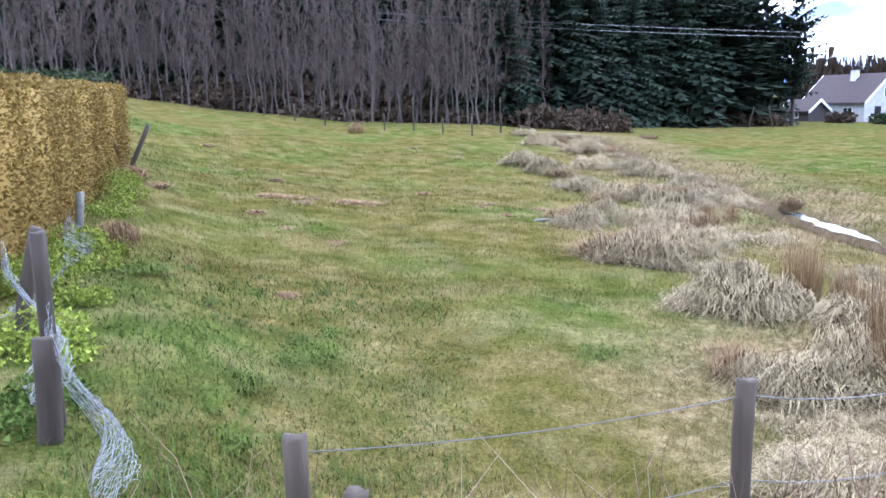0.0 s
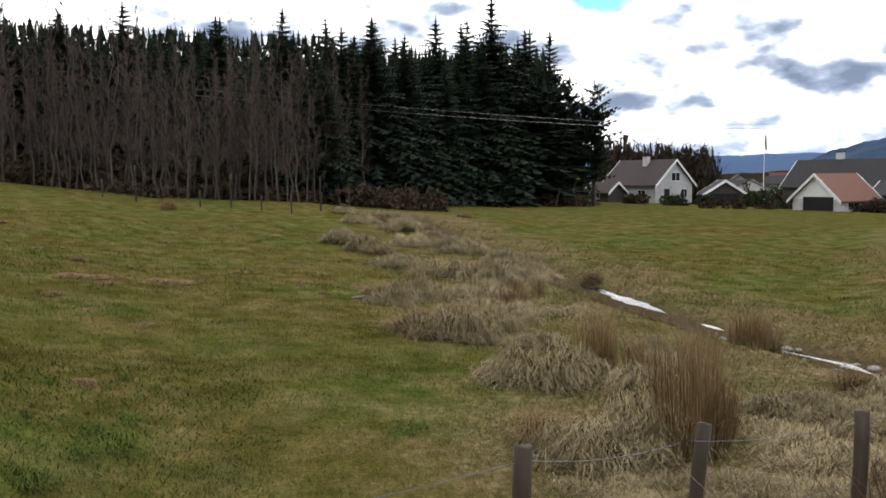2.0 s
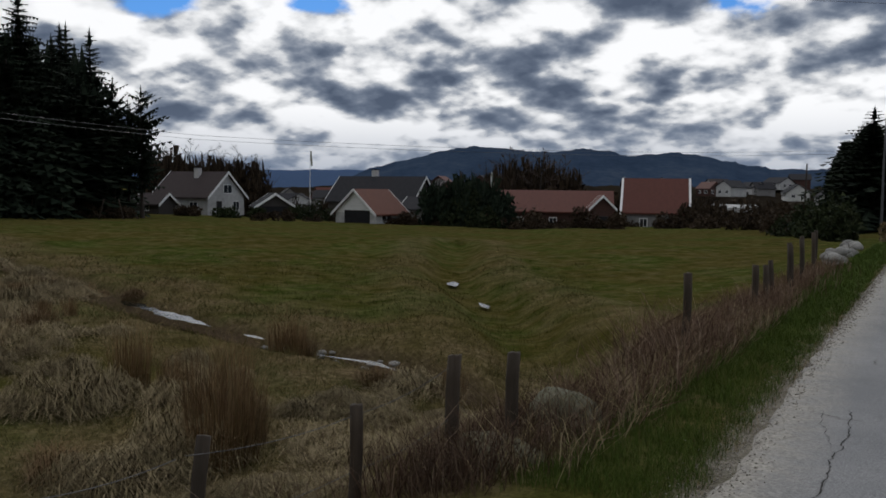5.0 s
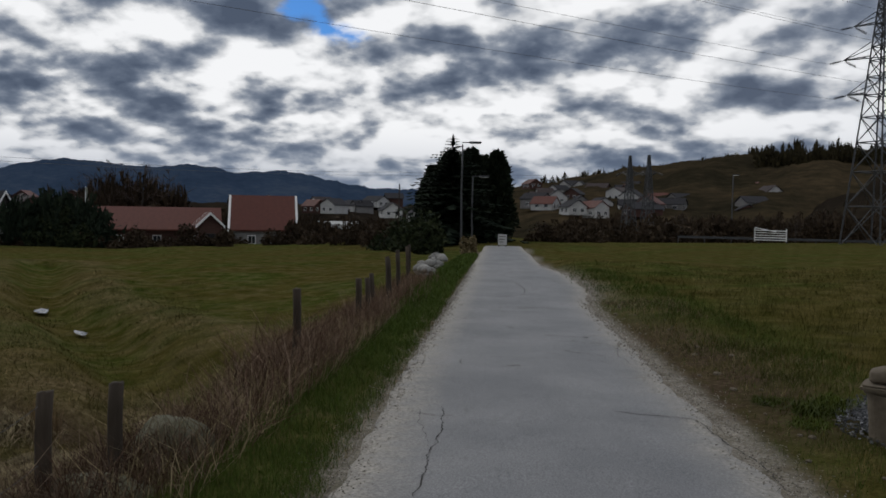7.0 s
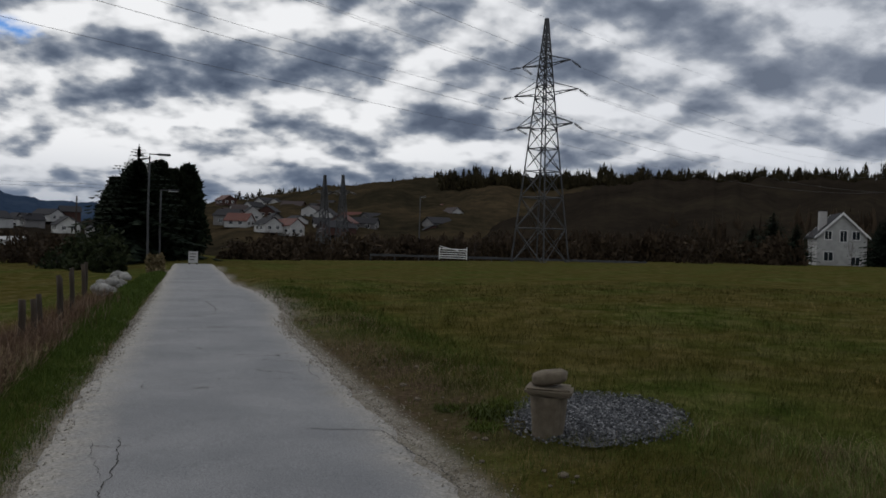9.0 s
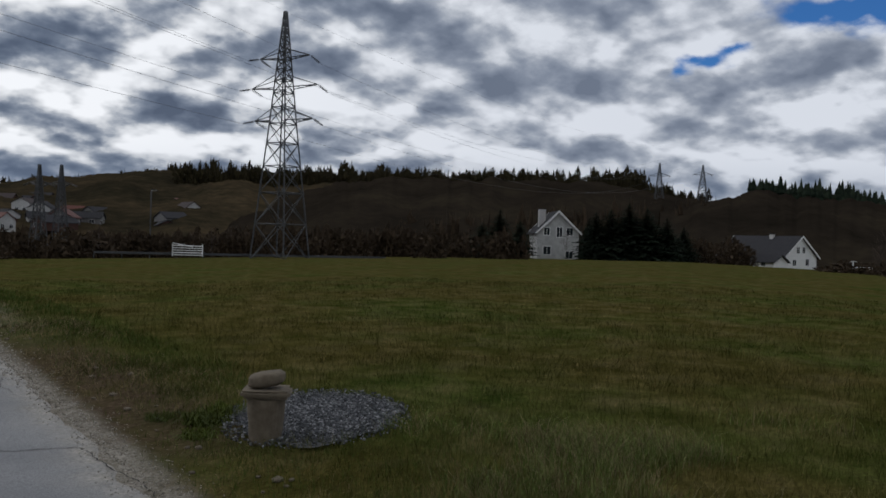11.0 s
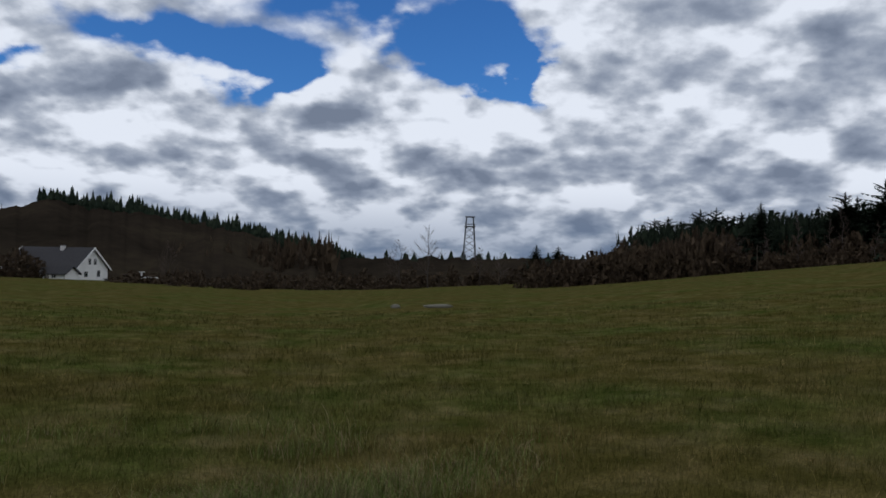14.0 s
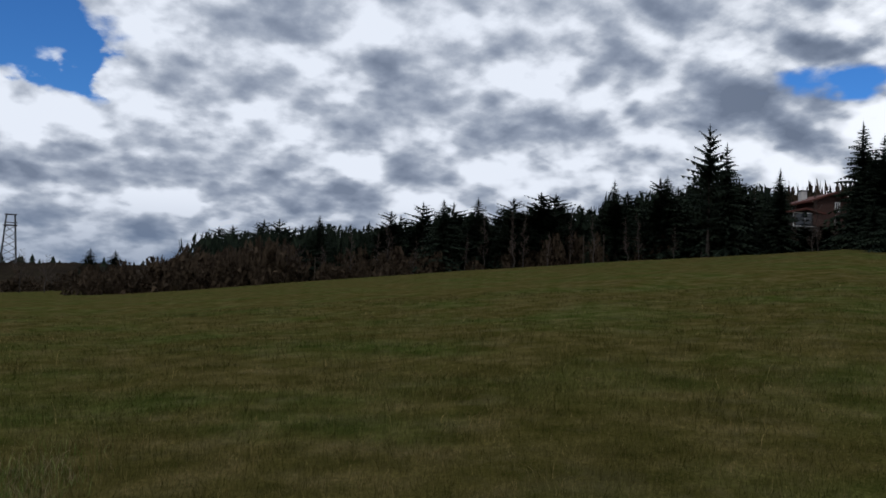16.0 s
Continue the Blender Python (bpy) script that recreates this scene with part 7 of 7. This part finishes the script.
# gravel bed: loose chips
rng = np.random.default_rng(31)
ico = bmesh.new()
bmesh.ops.create_icosphere(ico, subdivisions=1, radius=1.0)
iv, if_ = np.array([v.co[:] for v in ico.verts]), np.array([[v.index for v in f.verts] for f in ico.faces])
ico.free()
GX, GY = at(-28.4, 7.75)
n_chips = 6500


def bed_xy(u, v):
    """Plan of the gravel bed: u across the view from the lane, v along it."""
    c, s = math.cos(radians(-28.2)), math.sin(radians(-28.2))
    return GX + u * c - v * s, GY + u * s + v * c


rad_, ang_ = np.sqrt(rng.random(n_chips)) * (1 + 0.18 * np.sin(rng.random(n_chips) * 6.28 * 3)), rng.random(n_chips) * 6.28
ccx, ccy = bed_xy(0.74 * rad_ * np.cos(ang_), 1.05 * rad_ * np.sin(ang_))
V = []
for i in range(n_chips):
    s = rng.uniform(0.007, 0.016) * np.array((1, rng.uniform(0.6, 1), rng.uniform(0.5, 0.9)))
    a = rng.uniform(0, 6.28)
    q = iv * s * rng.uniform(0.75, 1.25, (len(iv), 1))
    V.append(np.stack([q[:, 0] * math.cos(a) - q[:, 1] * math.sin(a) + ccx[i], q[:, 0] * math.sin(a) + q[:, 1] * math.cos(a) + ccy[i], q[:, 2]], -1))
V = np.concatenate(V)
V[:, 2] += np.repeat(ground(ccx, ccy) + 0.035 + rng.uniform(0, 0.012, n_chips), len(iv))
m_chips = foliage("gravel_chips", (0.028, 0.029, 0.032), (0.065, 0.067, 0.073), (0.12, 0.124, 0.132), (0.38, 0.38, 0.39))
Fc = (if_[None] + (np.arange(n_chips) * len(iv))[:, None, None]).reshape(-1, 3)
tagged(new("gravel", mesh_np("gravel", V, Fc, m_chips)), "patch of loose grey and white gravel round the stone marker", "gravel", kind="stuff")
bm = bmesh.new()
bmesh.ops.create_circle(bm, cap_ends=True, segments=40, radius=1.0)
for v in bm.verts:
    a = math.atan2(v.co.y, v.co.x)
    k = 1 + 0.1 * math.sin(3 * a) + 0.06 * math.sin(7 * a)
    v.co = Vector((*bed_xy(v.co.x * 0.76 * k, v.co.y * 1.04 * k), 0))
bmesh.ops.triangulate(bm, faces=bm.faces[:])
bmesh.ops.subdivide_edges(bm, edges=bm.edges[:], cuts=3, use_grid_fill=True)
for v in bm.verts:
    v.co.z = gz(v.co.x, v.co.y) + 0.03
me = bpy.data.meshes.new("gravel_bed")
bm.to_mesh(me)
bm.free()
me.materials.append(m_gravel)
tagged(new("gravel_bed", me), "grey gravel bed under the loose chips", "gravel", kind="structure")
# grit and clods on the right-hand shoulder
for i in range(60):
    y_ = 5 + 22 * r_.random()
    s_ = r_.uniform(0.015, 0.05)
    rock("clod", "small stone or clod on the dirt shoulder", 2.2 + abs(r_.normal(0, 0.4)), y_, (s_, s_, s_ * 0.6), m_sandstone, 200 + i, 0, "clods on the shoulder", 1)

# ---- far field furniture ----
x_, y_ = at(-18.0, 96)
gate = empty("field_gate", pose(x_, y_, gz(x_, y_) + 0.2, 0, 0, -18), "white tubular field gate with a diagonal brace", "gate")
for k in range(5):
    part_me("rail", mesh_np("rail", *bar((-1.6, 0, 0.25 + 0.27 * k), (1.6, 0, 0.25 + 0.27 * k - 0.02 * k), 0.05), m_paint_white), gate)
for s_ in (-1.6, 1.6):
    part_me("upright", mesh_np("upright", *bar((s_, 0, 0.1), (s_, 0, 1.5), 0.06), m_paint_white), gate)
part_me("brace", mesh_np("brace", *bar((-1.6, 0, 1.6), (0.6, 0, 1.15), 0.05), m_paint_white), gate)
rail = empty("guard_rail", pose(*at(-19, 101), gz(*at(-19, 101)), 0, 0, -19), "long pale roadside guard rail beyond the field", "guard rail")
part("beam", box_bm(-12, 22, -0.05, 0.05, 0.35, 0.62), m_steel, rail)
for k in range(12):
    part("post", box_bm(-12 + 3 * k - 0.05, -12 + 3 * k + 0.05, 0.06, 0.16, -0.3, 0.6), m_steel, rail)
x_, y_ = at(-62.3, 128)
tr = empty("boat_trailer", pose(x_, y_, gz(x_, y_) + 0.1, 0, 0, -30), "small white trailer parked at the field's edge", "trailer")
part("bed", box_bm(-1.3, 1.3, -0.6, 0.6, 0.35, 0.75, 0.06), m_paint_white, tr)
part("post", box_bm(-1.25, -1.15, -0.05, 0.05, 0.7, 1.5), m_paint_white, tr)
part("rail", box_bm(-1.6, -0.7, -0.05, 0.05, 1.45, 1.55), m_paint_white, tr)
for s_ in (-0.55, 0.55):
    bm = bmesh.new()
    bmesh.ops.create_cone(bm, cap_ends=True, segments=18, radius1=0.32, radius2=0.32, depth=0.18, matrix=Matrix.Translation((0.1, s_, 0.3)) @ Matrix.Rotation(radians(90), 4, "X"))
    part("wheel", bm, m_near_black, tr)
# white notice board by the bend of the lane
x_, y_ = at(-0.35, 61)
sg = empty("sign", pose(x_, y_, gz(x_, y_) - 0.75, 0, 0, 0), "white notice board on two posts by the bend", "sign")
part("board", box_bm(-0.32, 0.32, -0.03, 0.03, 0.95, 1.75), m_whitewash, sg)
for s_ in (-0.26, 0.26):
    part("post", box_bm(s_ - 0.04, s_ + 0.04, 0.035, 0.11, -0.2, 1.8), m_wood, sg)
for k in range(3):
    part("text_bar", box_bm(-0.24, 0.24 - 0.08 * k, -0.045, -0.032, 1.55 - 0.2 * k, 1.61 - 0.2 * k), m_darkwall, sg)
# bleached log and scraps on the right-hand field
x_, y_ = at(-82.0, 40)
rock("log", "bleached log lying in the field", x_, y_, (0.75, 0.10, 0.12), m_lichen, 150, 0.05, "", 2)
x_, y_ = at(-79.0, 42)
rock("log", "short bleached branch lying in the field", x_, y_, (0.3, 0.08, 0.14), m_lichen, 151, 0.05, "", 2)
# pale feathery shrub beside the lamp
bush("shrub", "straw-coloured feathery shrub beside the lamp", *at(2.0, 47), (0.55, 0.55, 1.5), 1500, 0.16, m_straw, 601, 0.1, "shrub")


# ---- grass: blades thick near the lane, thinning outwards ----
def lawn(name, label, n, az, d0, d1, h0, h1, w0, seed, mat, keep=None, lean=0.6, tuft=0.0, fine=True, strip=None):
    rng = np.random.default_rng(seed)
    a = np.radians(rng.uniform(min(az), max(az), n))
    d = np.exp(rng.uniform(math.log(d0), math.log(d1), n))
    x, y = -np.sin(a) * d, np.cos(a) * d
    if strip:
        x = rng.uniform(strip[0], strip[1], n)
        y = np.exp(rng.uniform(math.log(strip[2]), math.log(strip[3]), n))
    tone = rng.random(n)
    if tuft:
        k = rng.integers(0, max(1, n // 24), n)
        cxs, cys = x[:max(1, n // 24)], y[:max(1, n // 24)]
        pick = rng.random(n) < 0.7
        x = np.where(pick, cxs[k] + rng.normal(0, tuft, n), x)
        y = np.where(pick, cys[k] + rng.normal(0, tuft, n), y)
        d = np.hypot(x, y)
        tone = np.where(pick, (k * 0.6180339) % 1.0, tone)
    ok = (x < -1.0) | (x > 1.9)
    ok &= ~((along(BROOK, x, y) < 0.45) & (x < -3.5))
    cu, su = math.cos(radians(-28.2)), math.sin(radians(-28.2))
    bu, bv = (x - GX) * cu + (y - GY) * su, -(x - GX) * su + (y - GY) * cu
    ok &= (bu / 0.72) ** 2 + (bv / 1.0) ** 2 > 1.0
    if keep is not None:
        ok &= keep(x, y, rng.random(n))
    x, y, d = x[ok], y[ok], d[ok]
    n = len(x)
    z = ground(x, y) - 0.01
    far = np.clip(d / 10, 0.6, 6)
    h = (h0 + (h1 - h0) * rng.random(n) ** 1.6) * np.clip(far, 0.8, 2.2) ** 0.5
    w = w0 * far * rng.uniform(0.6, 1.3, n)
    t = rng.uniform(0, 2 * np.pi, n)
    q = rng.uniform(0, 2 * np.pi, n)
    ox, oy = np.cos(t) * h * lean * rng.random(n), np.sin(t) * h * lean * rng.random(n)
    sx_, sy_ = np.cos(q) * w, np.sin(q) * w
    p = np.stack([x, y, z], -1)
    s = np.stack([sx_, sy_, 0 * w], -1)
    m = p + np.stack([ox * 0.35, oy * 0.35, h * 0.6], -1)
    e = p + np.stack([ox * 1.5, oy * 1.5, h], -1)
    V = np.stack([p - s, p + s, m + s * 0.7, m - s * 0.7, e], 1).reshape(-1, 3)
    b = np.arange(n) * 5
    Fc = np.concatenate([np.stack([b, b + 1, b + 2], -1), np.stack([b, b + 2, b + 3], -1), np.stack([b + 3, b + 2, b + 4], -1)])
    if not fine:
        V = np.stack([p - s, p + s, e], 1).reshape(-1, 3)
        Fc = np.arange(n * 3).reshape(-1, 3)
    per = 5 if fine else 3
    dry = np.repeat(dryness(x, y), per)
    tone = np.repeat(tone[ok], per)
    return tagged(new(name, mesh_np(name, V, Fc, mat, attrs={"dry": dry, "tone": tone})), label, "grass", kind="stuff")


lawn("grass", "short grazed pasture grass mixed with moss and dead blades", 110000, (24, 108), 3.2, 12, 0.02, 0.07, 0.0030, 1, m_blades, lambda x, y, r: x < -2.2, tuft=0.12)
lawn("grass", "short grazed grass further out in the pasture", 100000, (20, 104), 10.5, 38, 0.03, 0.09, 0.0030, 11, m_blades, lambda x, y, r: x < -2.2, tuft=0.2, fine=False)
lawn("grass", "longer pale grass among the tussocks by the brook", 60000, (20, 72), 5.5, 45, 0.06, 0.24, 0.0032, 2, m_blades, lambda x, y, r: (x < -2.6) & (dryness(x, y) > 0.3 + 0.3 * r), tuft=0.2, lean=1.3, fine=False)
lawn("grass", "meadow grass of the right-hand field", 130000, (-145, -4), 3.4, 12, 0.03, 0.13, 0.0028, 3, m_blades, lambda x, y, r: x > 2.5, tuft=0.10, lean=0.7)
lawn("grass", "meadow grass further out in the right-hand field", 100000, (-145, -4), 11, 38, 0.04, 0.11, 0.0030, 13, m_blades, lambda x, y, r: x > 2.5, tuft=0.2, lean=0.8, fine=False)
lawn("grass", "taller pale-tipped tufts in the right-hand field", 22000, (-140, -8), 4.5, 18, 0.10, 0.26, 0.0026, 4, m_blades, lambda x, y, r: x > 2.8, tuft=0.16, lean=1.0)
lawn("verge_grass", "lush green verge grass beside the lane", 56000, (0, 1), 2, 3, 0.04, 0.15, 0.0030, 5, m_lush, lambda x, y, r: x > -1.85 - 0.3 * r, tuft=0.07, lean=0.9, strip=(-2.1, -1.06, 4.2, 45))
lawn("verge_grass", "thin dry blades on the crumbling margin of the lane", 9000, (0, 1), 2, 3, 0.02, 0.07, 0.0024, 16, m_straw, lambda x, y, r: r < 0.9, tuft=0.05, lean=1.2, strip=(-1.3, -0.98, 4.2, 30))
lawn("verge_grass", "green grass and weeds along the right-hand shoulder", 26000, (0, 1), 2, 3, 0.03, 0.13, 0.0028, 6, m_lush, lambda x, y, r: r < np.where(y < 6.4, np.clip((x - 2.0) / 0.3, 0.0, 1), np.clip((x - 2.1) / 1.4, 0.03, 1) * (0.35 + 0.65 * (np.sin(y * 1.3 + x * 2) > 0))), tuft=0.1, lean=0.9, strip=(2.0, 4.2, 3.4, 30))
lawn("verge_grass", "dead straw flattened over the dirt shoulder", 15000, (0, 1), 2, 3, 0.03, 0.11, 0.0026, 17, m_straw, lambda x, y, r: r < (0.45 + 0.45 * np.sin(y * 0.9 + x * 1.7)) * np.where(y > 6, 1.0, 0.25), tuft=0.12, lean=1.6, strip=(2.2, 3.7, 3.8, 18))
lawn("weeds", "clover and nettles greening the near corner of the pasture", 26000, (76, 104), 3.2, 11, 0.03, 0.08, 0.007, 7, m_lush, lambda x, y, r: (x < -3.0) & (r < 0.6), tuft=0.14, lean=1.2)


def patchy(x, y, r):
    """Keeps blades in loose drifts, dense in the middle of each and thinning to nothing."""
    g = np.sin(x * 1.1 + 1.7 * np.sin(y * 0.8)) * np.sin(y * 1.35 + 1.3 * np.sin(x * 0.7 + 2)) + 0.35 * np.sin(x * 3.1 + y * 2.3)
    d = np.hypot(x, y)
    a = -np.degrees(np.arctan2(x, y))
    fade = np.clip((d - 4.9) / 0.8, 0, 1) * np.clip((9.0 - d) / 2.2, 0, 1) * np.clip((a + 94) / 18, 0, 1) * np.clip((-22 - a) / 14, 0, 1)
    return (x > 3.0) & (r < np.clip(g * 1.7 - 0.2, 0, 1) * fade)


lawn("tall_grass", "clumps of taller pale grass in the near part of the right-hand field", 34000, (-104, -22), 5.0, 9, 0.10, 0.28, 0.0026, 8, m_straw, patchy, tuft=0.05, lean=1.0)
lawn("tall_grass", "lusher green clumps in the near part of the right-hand field", 70000, (-104, -22), 4.9, 9, 0.09, 0.25, 0.003, 9, m_tuft, patchy, tuft=0.06, lean=0.9)

# ---- loose grit along the crumbling edges of the lane ----
rg = np.random.default_rng(44)
n_g = 12000
gy_ = np.exp(rg.uniform(math.log(4.0), math.log(34), n_g))
left = rg.random(n_g) < 0.5
gx_ = np.where(left, -1.02 + rg.normal(0, 0.12, n_g), 1.88 + rg.normal(0.03, 0.14, n_g) + 0.5 * smooth(16, 22, gy_) * (1 - smooth(26, 34, gy_)))
size = 0.006 * rg.uniform(0.5, 1.8, n_g) * np.clip(gy_ / 8, 0.8, 2.5)
on_road = (gx_ > -0.98) & (gx_ < 1.84)
gz_ = np.where(on_road, road_z(gy_) + 0.018, np.maximum(ground(gx_, gy_), road_z(gy_) - 0.04) + 0.004)
corner = rg.normal(0, 1, (n_g, 4, 3)) * 0.35 + np.array([(1, 0, -0.4), (-0.6, 0.9, -0.4), (-0.6, -0.9, -0.4), (0, 0, 0.7)])
V = (np.stack([gx_, gy_, gz_], -1)[:, None, :] + corner * size[:, None, None]).reshape(-1, 3)
Fc = (np.arange(n_g)[:, None, None] * 4 + np.array([(0, 2, 1), (0, 1, 3), (1, 2, 3), (2, 0, 3)])[None]).reshape(-1, 3)
m_grit = foliage("sandy_grit", (0.09, 0.08, 0.065), (0.22, 0.20, 0.17), (0.38, 0.36, 0.32))
tagged(new("grit", mesh_np("grit", V, Fc, m_grit)), "loose sandy grit along the edges of the lane", "gravel", kind="stuff")
